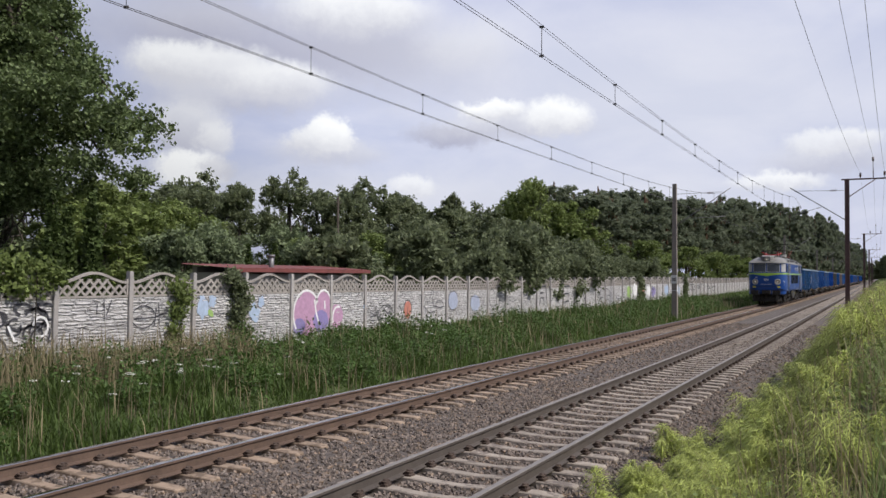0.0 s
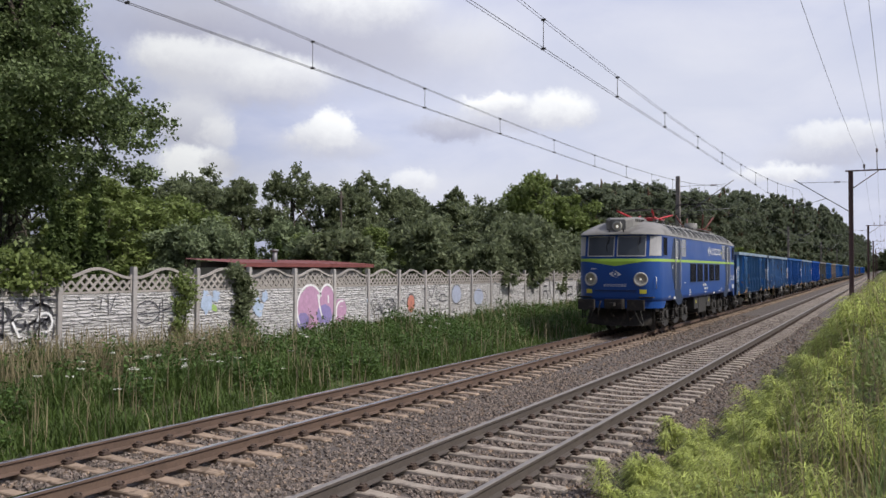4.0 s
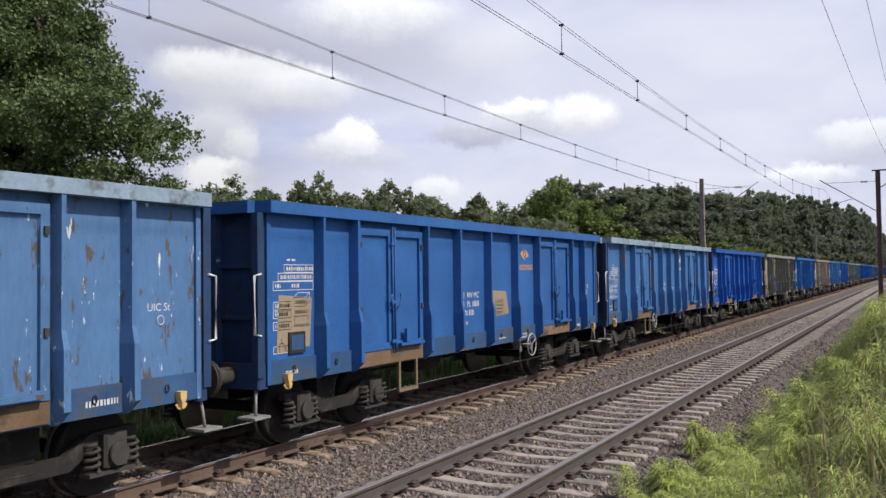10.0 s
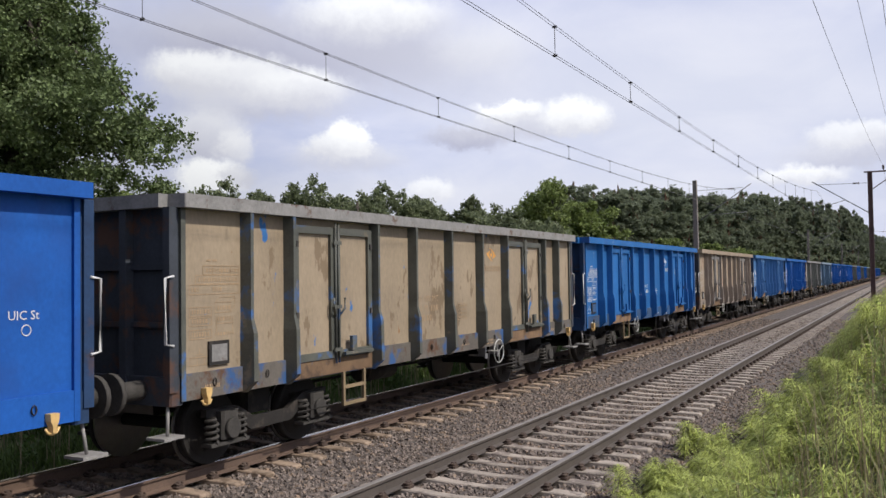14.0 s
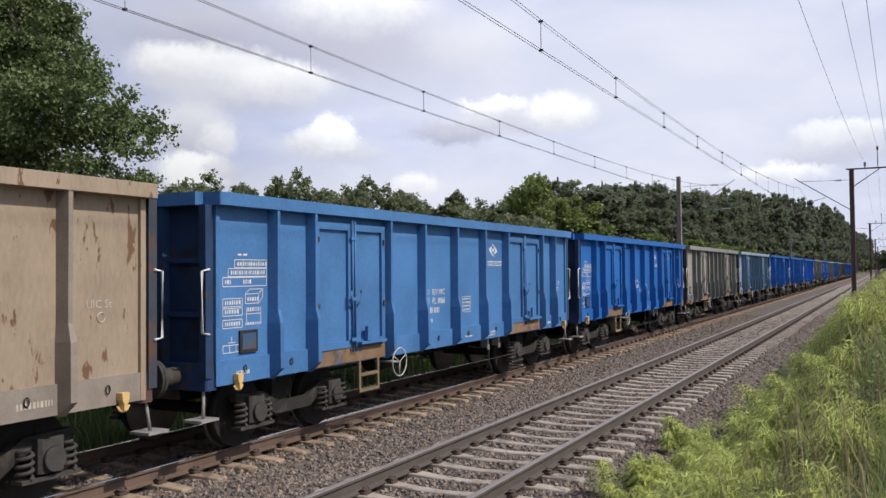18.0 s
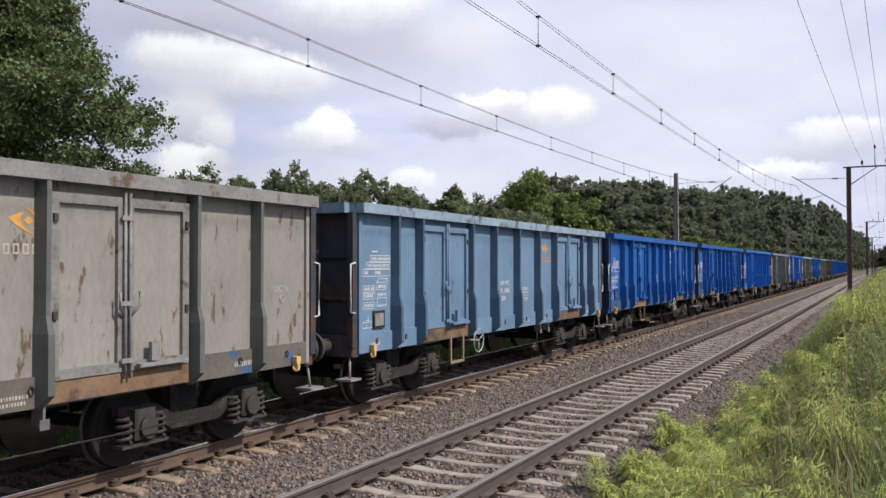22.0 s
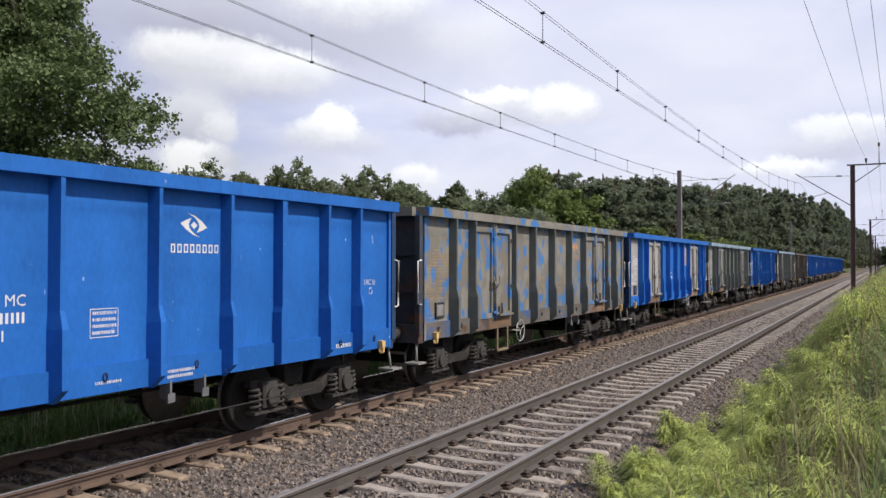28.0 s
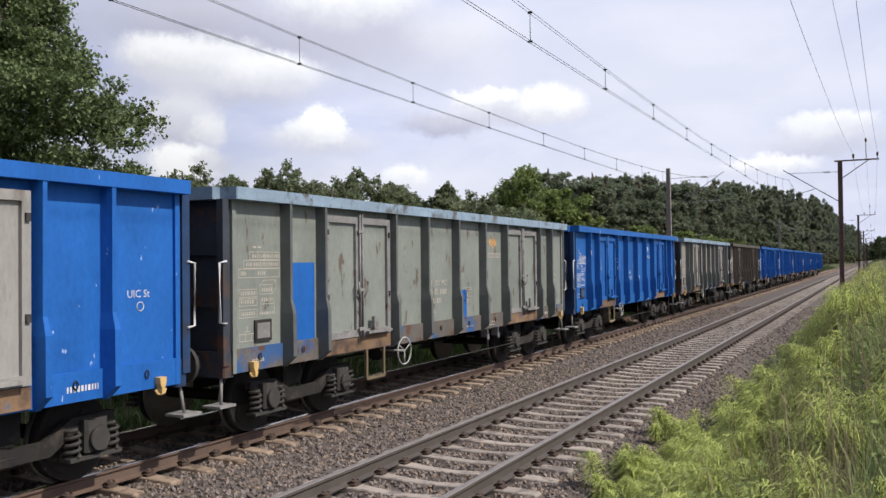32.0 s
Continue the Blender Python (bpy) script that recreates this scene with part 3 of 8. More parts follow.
# ---- precast concrete fence ----
WALL_X, PANEL, POST0 = -15.4, 2.05, 6.55
POSTS = 62
PAINT = [surface("spray_" + n, c, rough=0.7, var=0.2, scale=9, bump=0.1) for n, c in (
    ("black", (0.05, 0.05, 0.06)), ("pink", (0.46, 0.27, 0.41)), ("violet", (0.24, 0.20, 0.42)), ("sky", (0.38, 0.47, 0.62)), ("red", (0.50, 0.20, 0.15)), ("green", (0.30, 0.45, 0.14)), ("white", (0.75, 0.75, 0.76)), ("greyblue", (0.36, 0.40, 0.52)))]


def slab_shape():
    """A slab cast to look like courses of split stone; its face towards +x."""
    s = Shape()
    r = random.Random(3)
    z0 = 0.0
    s.box(-0.025, 0.012, 0.0, 1.93, 0.0, 0.494)
    for row in range(7):
        h = (0.494 - 0.01) / 7
        y = 0.0
        while y < 1.9:
            w = min(r.uniform(0.18, 0.5), 1.93 - y)
            d = 0.016 + r.uniform(0.0, 0.02)
            a, b, c, e = y + 0.008, y + w - 0.006, z0 + 0.006, z0 + h - 0.004
            n = len(s.v)
            j = [r.uniform(-0.006, 0.006) for _ in range(4)]
            s.v += [(0.012, a, c), (0.012, b, c), (0.012, b, e), (0.012, a, e), (d + j[0], a + 0.02, c + 0.014), (d + j[1], b - 0.02, c + 0.014), (d + j[2], b - 0.02, e - 0.014), (d + j[3], a + 0.02, e - 0.014)]
            for q in ((0, 1, 5, 4), (1, 2, 6, 5), (2, 3, 7, 6), (3, 0, 4, 7), (4, 5, 6, 7)):
                s.face([n + k for k in q])
            y += w
        z0 += h
    return s


def lattice_shape():
    """The open top slab: a rail, a crossed lattice and an arched cap."""
    s = Shape()
    arch = lambda y: 0.37 + 0.20 * math.sin(math.pi * y / 1.93) ** 2.2 * (1.0 - 0.05 * math.cos(2 * math.pi * y / 1.93))
    s.box(-0.03, 0.03, 0, 1.93, 0, 0.05)
    n = 24
    s.grid([[(-0.035, y, arch(y) - 0.06), (0.035, y, arch(y) - 0.06), (0.035, y, arch(y)), (-0.035, y, arch(y))] for y in [1.93 * i / n for i in range(n + 1)]], smooth=False, closed=True)
    for c in (0.0, 1.93):
        s.box(-0.03, 0.03, min(c, c + 0.05) if c == 0 else c - 0.05, c + 0.05 if c == 0 else c, 0.04, 0.42)
    # two bows that cross over the middle, and the lattice bars
    for d in (-1, 1):
        k = 9
        for i in range(-3, k):
            y0 = i * 0.235
            pts = []
            for z in (0.03, 0.16, 0.29, 0.42):
                y = y0 + (z - 0.03) * 1.05 if d > 0 else 1.93 - y0 - (z - 0.03) * 1.05
                if 0.0 <= y <= 1.93 and z < arch(y) - 0.02:
                    pts.append((0.0, y, z))
            if len(pts) > 1:
                for (x, a, z), (_, b, w) in zip(pts, pts[1:]):
                    m = len(s.v)
                    t = 0.038
                    s.v += [(-0.02, a - t, z), (-0.02, a + t, z), (0.02, a + t, z), (0.02, a - t, z), (-0.02, b - t, w), (-0.02, b + t, w), (0.02, b + t, w), (0.02, b - t, w)]
                    for q in ((0, 1, 5, 4), (1, 2, 6, 5), (2, 3, 7, 6), (3, 0, 4, 7)):
                        s.face([m + e for e in q])
    return s


def post_shape():
    s = Shape()
    s.box(-0.06, 0.075, -0.06, 0.06, -0.5, 2.05, cut=0.012)
    s.box(-0.05, 0.06, -0.045, 0.045, 2.05, 2.075)
    return s


def wall_base(y):
    return 0.17 + 0.04 * math.sin(y * 0.11)


def stroke(s, pts, w, x=0.036):
    """A sprayed line on the wall's face, through points (y, z)."""
    p = [Vector(q) for q in pts]
    n = len(s.v)
    for i, q in enumerate(p):
        d = (p[min(i + 1, len(p) - 1)] - p[max(i - 1, 0)]).normalized()
        m = Vector((-d.y, d.x)) * w / 2
        s.v += [(x, q.x + m.x, q.y + m.y), (x, q.x - m.x, q.y - m.y)]
    for i in range(len(p) - 1):
        s.face((n + 2 * i, n + 2 * i + 1, n + 2 * i + 3, n + 2 * i + 2))


def blot(s, y, z, ry, rz, x=0.034, n=18, wob=0.12, seed=1):
    r = random.Random(seed)
    m = len(s.v)
    for i in range(n):
        a = 2 * math.pi * i / n
        k = 1 + r.uniform(-wob, wob)
        s.v.append((x, y + ry * k * math.cos(a), z + rz * k * math.sin(a)))
    s.face([m + i for i in range(n)])


def make_fence():
    fence = thing("concrete_fence", "white precast concrete fence with lattice top and sprayed graffiti", "fence", kind="structure", at=pose(WALL_X, 0, 0))
    slab, lattice, post = slab_shape().mesh("slab", WALL_SLAB), lattice_shape().mesh("lattice", LATTICE), post_shape().mesh("post", WALL_POST)
    for i in range(POSTS):
        y = POST0 + i * PANEL
        z = wall_base(y)
        p = part("post", post, [], fence)
        p.location = (0, y, z + random.uniform(-0.03, 0.03))
        p.rotation_euler = (random.uniform(-0.01, 0.01), random.uniform(-0.012, 0.012), 0)
        if i == POSTS - 1:
            break
        for k in range(3):
            o = part("slab", slab, [], fence)
            o.location = (0, y + 0.06, z + 0.5 * k)
        o = part("lattice", lattice, [], fence)
        o.location = (0, y + 0.06, z + 1.5)
    # graffiti, as sprayed shapes without words
    def put(mat, *strokes, w=0.03, x=0.045):
        s = Shape()
        for pts in strokes:
            stroke(s, pts, w, x)
        part("graffiti", s, PAINT[mat], fence)
    def arc(y, z, ry, rz, a0=0.0, a1=6.283, n=18):
        return [(y + ry * math.cos(a), z + rz * math.sin(a)) for a in np.linspace(a0, a1, n)]
    def wild(y0, y1, z0, z1, mat, w, seed, count):
        """Loose looping lines, with no letters in them."""
        q = random.Random(seed)
        out = []
        for i in range(count):
            y, z = q.uniform(y0, y1), q.uniform(z0, z1)
            a, turn, pts = q.uniform(0, 6.28), q.choice((-1, 1)) * q.uniform(2.0, 6.0), []
            for j in range(12):
                pts.append((y, z))
                y = min(y1, max(y0, y + 0.075 * (y1 - y0) ** 0.5 * math.cos(a)))
                z = min(z1, max(z0, z + 0.075 * math.sin(a)))
                a += turn / 12 * q.uniform(0.4, 1.8)
            pts = [p for i, p in enumerate(pts) if i == 0 or (abs(p[0] - pts[i - 1][0]) + abs(p[1] - pts[i - 1][1])) > 0.01]
            if len(pts) > 2:
                out.append(pts)
        put(mat, *out, w=w)
    def filled(y, z, ry, rz, mat, seed, wob=0.1):
        s = Shape(); blot(s, y, z, ry, rz, x=0.0385 + 0.0007 * (seed % 9), seed=seed, wob=wob)
        part("graffiti", s, PAINT[mat], fence)
    wild(11.3, 12.7, 0.5, 1.62, 0, 0.05, 1, 13)
    wild(9.4, 11.4, 0.5, 1.62, 0, 0.045, 2, 12)
    put(6, arc(12.35, 1.15, 0.18, 0.2, -1.5, 3.0), [(11.6, 1.2), (11.75, 0.9), (11.9, 0.85), (12.05, 0.5)], w=0.05, x=0.049)
    put(0, [(13.8, 1.6), (13.78, 1.35)], [(13.98, 1.69), (14.0, 1.22)], [(14.2, 1.66), (14.05, 1.3), (14.18, 1.25)], w=0.022)
    put(0, arc(15.15, 1.24, 0.36, 0.26, 0.35, 5.9), [(14.85, 1.2), (15.5, 1.22), (15.95, 1.35)], [(15.55, 1.45), (15.5, 1.02)], [(15.8, 1.5), (15.62, 1.55), (15.66, 1.0)], [(15.66, 1.27), (15.9, 1.3)], w=0.026)
    put(5, arc(16.05, 1.32, 0.09, 0.1), w=0.022)
    for k, (y, z, ry, rz, m) in enumerate(((17.15, 1.42, 0.18, 0.30, 3), (17.5, 1.55, 0.14, 0.16, 3), (19.2, 1.2, 0.2, 0.24, 3), (19.5, 1.5, 0.13, 0.16, 3), (17.45, 1.25, 0.10, 0.1, 5), (25.0, 1.2, 0.1, 0.1, 3))):
        filled(y, z, ry, rz, m, k, 0.3)
    # a large pink piece with a white edge
    for y, z, ry, rz, m, k in ((21.65, 1.08, 0.62, 0.66, 1, 5), (22.55, 1.2, 0.42, 0.55, 1, 6), (22.4, 0.85, 0.42, 0.33, 2, 7), (21.3, 0.72, 0.3, 0.25, 2, 8), (23.3, 0.95, 0.36, 0.38, 1, 9)):
        filled(y, z, ry, rz, m, k, 0.06)
    put(6, arc(21.65, 1.08, 0.66, 0.70, 0.5, 3.8), arc(22.55, 1.2, 0.44, 0.58, 0.2, 2.9), [(22.05, 1.5), (22.15, 1.1), (22.3, 0.75)], [(22.6, 1.45), (22.62, 1.2)], arc(23.35, 0.9, 0.3, 0.35, 1.2, 3.6), w=0.07, x=0.046)
    wild(24.9, 26.8, 0.72, 1.22, 0, 0.022, 12, 10)
    put(0, [(25.0, 0.75), (25.1, 1.15), (25.35, 0.8), (25.5, 1.2), (25.9, 0.8), (26.1, 1.15), (26.5, 0.9), (26.75, 1.1)], w=0.022)
    filled(27.95, 1.0, 0.26, 0.32, 4, 14, 0.05)
    put(0, arc(27.95, 1.02, 0.29, 0.34, -0.4, 3.5), [(27.95, 1.1), (27.92, 0.75)], arc(27.3, 0.85, 0.2, 0.3, 0.3, 3.3), w=0.03)
    put(0, [(29.0, 1.5), (29.15, 1.72), (29.3, 1.55), (29.45, 1.25), (29.6, 1.2), (29.75, 1.45), (29.85, 1.7), (30.05, 1.6), (29.9, 1.35), (30.0, 1.1), (30.5, 1.0), (30.9, 1.05)], [(29.0, 1.5), (29.2, 1.1), (29.6, 0.85), (30.1, 0.85)], arc(30.5, 1.15, 0.3, 0.14, 0, 4.5), w=0.03)
    filled(31.75, 1.25, 0.42, 0.36, 7, 15, 0.05)
    put(0, arc(31.75, 1.25, 0.45, 0.39, 0.3, 5.4), w=0.026)
    filled(33.9, 1.1, 0.5, 0.34, 7, 16, 0.1)
    put(0, [(33.4, 1.4), (34.6, 1.3), (34.85, 0.9), (34.4, 0.75)], arc(35.7, 1.3, 0.3, 0.38, 0.3, 4.8), arc(36.4, 1.25, 0.22, 0.3, 2, 6), w=0.028)
    wild(37.0, 40.6, 0.75, 1.5, 0, 0.025, 17, 5)
    # tall outlined shapes, black on white
    put(0, [(41.3, 0.8), (41.5, 1.7), (42.7, 1.75), (42.9, 1.0)], [(41.9, 1.4), (42.4, 1.42)], [(41.8, 0.8), (41.9, 1.15), (42.4, 1.15), (42.5, 0.75)], [(43.3, 1.75), (43.5, 0.9), (44.1, 1.3), (44.7, 0.85), (45.0, 1.7)], [(45.6, 1.7), (46.6, 1.72)], [(45.7, 1.3), (46.5, 1.32), (46.5, 0.9), (45.7, 0.85)], [(47.2, 1.6), (47.4, 0.8), (48.5, 0.85)], [(48.9, 1.6), (49.3, 0.9), (50.0, 1.5)], w=0.085)
    wild(51.0, 57.5, 0.8, 1.6, 0, 0.05, 18, 6)
    for k, (y, z, ry, rz, m) in enumerate(((59.6, 1.2, 0.6, 0.4, 5), (61.3, 1.3, 0.7, 0.45, 6), (63.4, 1.35, 0.8, 0.45, 4), (65.2, 1.2, 0.6, 0.4, 6), (66.8, 1.15, 0.7, 0.4, 2), (71.5, 1.2, 0.9, 0.4, 3), (76.0, 1.2, 0.9, 0.4, 3))):
        filled(y, z, ry, rz, m, 20 + k, 0.25)
    wild(65.8, 68.3, 0.85, 1.5, 0, 0.09, 19, 6)
    wild(78.0, 95.0, 0.9, 1.6, 0, 0.08, 20, 12)


make_fence()


# ---- overhead line ----
def mast_left(y, seed=0):
    m = thing("catenary_mast", "grey concrete catenary mast with steel cantilever", "mast", "catenary masts", at=pose(-11.38, y, 0))
    s = Shape(); s.prism([(-0.16, -0.13), (0.16, -0.13), (0.16, 0.13), (-0.16, 0.13)], -0.9, -0.6, axis="z")
    s.v, s.f, s.smooth, s.slot = [], [], [], []
    s.grid([[(-w, -w, z), (w, -w, z), (w, w, z), (-w, w, z)] for z, w in ((-0.9, 0.17), (8.1, 0.115))], smooth=False, closed=True)
    s.face((7, 6, 5, 4))
    part("pole", s, MAST_CONCRETE, m)
    plate = part("number_plate", Shape().box(-0.18, 0.18, -0.185, -0.165, 1.86, 2.38), WHITE, m, "small white number plate")
    for k in range(2):
        part("figure", Shape().box(-0.10 + 0.12 * k, -0.03 + 0.12 * k, -0.189, -0.185, 2.0, 2.22), CLIP, plate)
    s = Shape(); s.tube([(0.12, 0, 5.5), (3.35, 0, 7.72)], 0.03); part("cantilever_tube", s, GALV, m)
    s = Shape(); s.tube([(0.12, 0, 7.45), (2.9, 0, 7.5)], 0.014); part("tie_rod", s, GALV, m)
    s = Shape(); s.tube([(0.6, 0, 5.9), (3.1, 0, 6.0)], 0.02); part("registration_arm", s, GALV, m)
    s = Shape()
    for k in range(4):
        s.disc((0, 7.46), 0.055, 2.0 + 0.09 * k, 2.05 + 0.09 * k, axis="x", n=8)
    part("insulator", s, PORCELAIN, m)
    s = Shape(); s.box(0.13, 0.17, -0.1, 0.1, 1.35, 1.75); s.box(-0.175, 0.175, -0.175, 0.175, 1.4, 1.44); part("sign_plate", s, WHITE, m, "small white plate")
    return m


def mast_right(y, top=8.15):
    m = thing("catenary_mast", "red-brown steel catenary mast with crossarm and cantilever", "mast", "catenary masts", at=pose(-1.62, y, 0))
    s = Shape()
    for x in (-0.13, 0.09):
        s.box(x, x + 0.04, -0.11, 0.11, -0.6, top)
    s.box(-0.1, 0.1, -0.012, 0.012, -0.6, top)
    for k in range(9):
        s.box(-0.13, 0.13, 0.111, 0.121, 0.3 + 0.9 * k, 0.4 + 0.9 * k)
    part("pole", s, MAST_STEEL, m)
    s = Shape(); s.box(-0.3, 2.1, -0.05, 0.05, top - 0.05, top + 0.03); part("crossarm", s, MAST_STEEL, m)
    s = Shape(); s.tube([(0.1, 0, top - 1.05), (1.5, 0, top - 0.06)], 0.03); part("brace", s, MAST_STEEL, m)
    for x, h in ((0.72, 0.35), (1.4, 1.25), (2.0, 0.4)):
        s = Shape(); s.tube([(x, 0, top), (x, 0, top + h)], 0.022)
        s.disc((x, 0), 0.06, top + h - 0.22, top + h, axis="z", n=8)
        part("insulator_pin", s, PORCELAIN, m)
    s = Shape(); s.tube([(-0.12, 0, 5.75), (-3.15, 0, 7.75)], 0.03); part("cantilever_tube", s, GALV, m)
    s = Shape(); s.tube([(-0.12, 0, 7.5), (-2.95, 0, 7.55)], 0.014); part("tie_rod", s, GALV, m)
    s = Shape(); s.tube([(-1.35, 0, 6.55), (-2.9, 0, 6.1)], 0.018); s.tube([(-2.9, 0, 6.1), (-2.87, 0, 5.75)], 0.012); part("registration_arm", s, GALV, m)
    s = Shape()
    for k in range(4):
        s.disc((0, 7.51), 0.055, -0.9 + 0.09 * k, -0.85 + 0.09 * k, axis="x", n=8)
    part("insulator", s, PORCELAIN, m)
    return m


def make_line():
    ys = [-12.0, 57.0, 128.0, 199.0, 270.0, 341.0]
    for y in ys[1:]:
        mast_right(y)
    for y in (55.3, 127.0, 198.0, 269.0):
        mast_left(y)
    def contact(y):     # height of the contact wire
        return 5.56 + 0.14 * min(1.0, max(0.0, (y - 15) / 30))
    for mid, end, phase, gap in ((NEAR, 57.0, 24.5, 4.08), (FAR, 55.3, 23.96, 4.0)):
        rise = 0.0 if mid == NEAR else 0.05
        line = thing("overhead_line", "thin dark twin contact wires hung from a carrying cable", "overhead wire", "overhead lines")
        starts = [-14.0, end] + [end + 71.0 * k for k in range(1, 6)]
        span = lambda y: next((a, b) for a, b in zip(starts, starts[1:]) if y <= b)
        def carry(y):
            a, b = span(y)
            u = 2 * (y - a) / (b - a) - 1
            return 5.92 + 1.25 * u * u if mid == NEAR else 6.01 + 1.39 * abs(u) ** 2.4
        ys_all = [a + (b - a) * i / 24 for a, b in zip(starts, starts[1:]) for i in range(24)] + [starts[-1]]
        for off in (-0.028, 0.028):
            part("carrying_cable", Shape().tube([(mid + off, y, carry(y)) for y in ys_all], 0.0048, 4), WIRE, line)
            part("contact_wire", Shape().tube([(mid + off, y, contact(y) + rise) for y in ys_all], 0.0050, 4), WIRE, line)
        for a, b in zip(starts, starts[1:]):
            y = phase + gap * math.ceil((a + 2 - phase) / gap)
            while y < b - 2:
                d = Shape()
                z0, z1 = contact(y) + rise, carry(y)
                d.tube([(mid, y, z0), (mid, y, z1)], 0.006, 4)
                d.box(mid - 0.034, mid + 0.034, y - 0.012, y + 0.012, z0 - 0.012, z0 + 0.02)
                d.box(mid - 0.034, mid + 0.034, y - 0.012, y + 0.012, z1 - 0.02, z1 + 0.012)
                part("dropper", d, WIRE, line)
                y += gap
    # three feeders: where each hangs at the mast, and how it slants away from it
    for x, h, slant in ((-0.9, 8.5, 0.0125), (-0.22, 9.4, 0.0145), (0.38, 8.55, 0.0150)):
        pts = []
        for a, b in ((-14.0, 57.0), (57.0, 128.0), (128.0, 199.0), (199.0, 270.0)):
            for i in range(16):
                y = a + (b - a) * i / 16
                pts.append((x - slant * max(0.0, 57.0 - y), y, h - 0.95 * (1 - (i / 8 - 1) ** 2)))
        solid("feeder_wire", Shape().tube(pts, 0.0055, 4), WIRE, "thin bare feeder wire between masts", "wire", "feeder wires")


make_line()

# ---- open freight wagons ----
def paint(name, base, second=(), amount=0.0, patch=1.4, rough=0.62, var=0.22, edge=0.03, streak=0.8, ragged=6.0):
    return surface(name, base, rough=rough, var=var, scale=1.3, fine=22, bump=0.12, spec=0.22, second=list(second), amount=amount, patch=patch, edge=edge, ragged=ragged, per_object=0.05, streak=streak, depth=0.01)


SCRATCH, BEIGE = (0.55, 0.56, 0.58), (0.42, 0.33, 0.22)
LIVERY = {
    "teal": paint("dull_blue_paint", (0.045, 0.12, 0.24), [(0.02, 0.12, 0.36), (0.14, 0.13, 0.12)], 0.25, 1.0, edge=0.05),
    "worn": paint("worn_light_blue_paint", (0.08, 0.17, 0.33), [(0.10, 0.085, 0.075), (0.62, 0.66, 0.70), (0.15, 0.10, 0.06)], 0.1, 6.5, streak=0.3),
    "patched": paint("patched_blue_paint", (0.028, 0.105, 0.30), [(0.025, 0.085, 0.25), (0.10, 0.09, 0.08)], 0.1, 2.0, edge=0.12),
    "light": paint("light_blue_paint", (0.05, 0.145, 0.34), [(0.12, 0.13, 0.17), SCRATCH], 0.06, 2.4, streak=0.4),
    "royal": paint("royal_blue_paint", (0.012, 0.086, 0.35), [(0.02, 0.07, 0.27)], 0.25, 0.8, edge=0.2),
    "beige": paint("beige_paint", (0.30, 0.24, 0.17), [(0.20, 0.15, 0.10), (0.04, 0.15, 0.38), (0.26, 0.14, 0.06)], 0.12, 1.6, streak=0.5),
    "azure": paint("azure_paint", (0.02, 0.12, 0.34), [(0.03, 0.10, 0.30), SCRATCH], 0.0, 2.6, streak=0.3),
    "tan": paint("tan_paint", (0.31, 0.245, 0.18), [(0.15, 0.085, 0.05), (0.40, 0.24, 0.13)], 0.08, 7.0, edge=0.03, streak=0.35),
    "pale": paint("pale_blue_paint", (0.06, 0.165, 0.36), [(0.05, 0.16, 0.38)], 0.2, 0.8, edge=0.25),
    "mid": paint("mid_blue_paint", (0.0165, 0.1082, 0.3494), [(0.02, 0.08, 0.30), SCRATCH], 0.0, 2.6, streak=0.3),
    "grey": paint("grey_beige_paint", (0.258, 0.245, 0.222), [(0.13, 0.09, 0.06), (0.18, 0.175, 0.17), (0.32, 0.22, 0.12)], 0.09, 6.0, edge=0.05, streak=0.35),
    "ice": paint("faded_grey_blue_paint", (0.14, 0.225, 0.335), [(0.10, 0.16, 0.25), (0.17, 0.12, 0.07)], 0.06, 3.2, edge=0.08, streak=0.4),
    "blue": paint("blue_paint", (0.01425, 0.09476, 0.3232), [(0.02, 0.06, 0.22), SCRATCH], 0.02, 2.2, streak=0.35),
    "bright": paint("bright_blue_paint", (0.0165, 0.1185, 0.4193), [(0.30, 0.42, 0.68)], -0.2, 7.0, streak=0.5),
    "camo": paint("beige_and_blue_paint", (0.22, 0.208, 0.18), [(0.185, 0.165, 0.135), (0.05, 0.165, 0.40)], 0.5, 2.2, edge=0.08, ragged=1.6, streak=0.7),
    "white": paint("off_white_paint", (0.31, 0.30, 0.28), [(0.20, 0.18, 0.155), (0.15, 0.09, 0.05)], 0.12, 2.6, edge=0.1, streak=0.35),
    "sage": paint("grey_green_paint", (0.215, 0.235, 0.21), [(0.13, 0.10, 0.08), (0.16, 0.175, 0.16), (0.33, 0.22, 0.11)], 0.09, 5.0, edge=0.05, streak=0.4),
    "brown": paint("dark_brown_paint", (0.10, 0.085, 0.07), [(0.06, 0.05, 0.045)], 0.3, 1.2, edge=0.15),
}
# grimy end walls; their shade is also put into this dark colour
DARK_END = surface("sooty_shaded_end", (0.035, 0.042, 0.055), rough=0.75, var=0.3, scale=2, fine=24, bump=0.2, second=[(0.09, 0.045, 0.03)], amount=0.25, patch=2.2, edge=0.1)
# blue paint darkened to hold the end faces' shade, with soot and rust patches
SHADED_BLUE_END = surface("shaded_blue_end", (0.010, 0.038, 0.105), rough=0.75, var=0.3, scale=2, fine=24, bump=0.2, second=[(0.02, 0.022, 0.026), (0.09, 0.045, 0.03)], amount=0.25, patch=1.6, edge=0.15, per_object=0.1)
SOLE = surface("dusty_sole_bar", (0.13, 0.115, 0.10), rough=0.8, var=0.3, scale=3, fine=30, bump=0.2, second=[(0.035, 0.10, 0.26), RUST], amount=0.35, patch=1.6, edge=0.08, per_object=0.1)
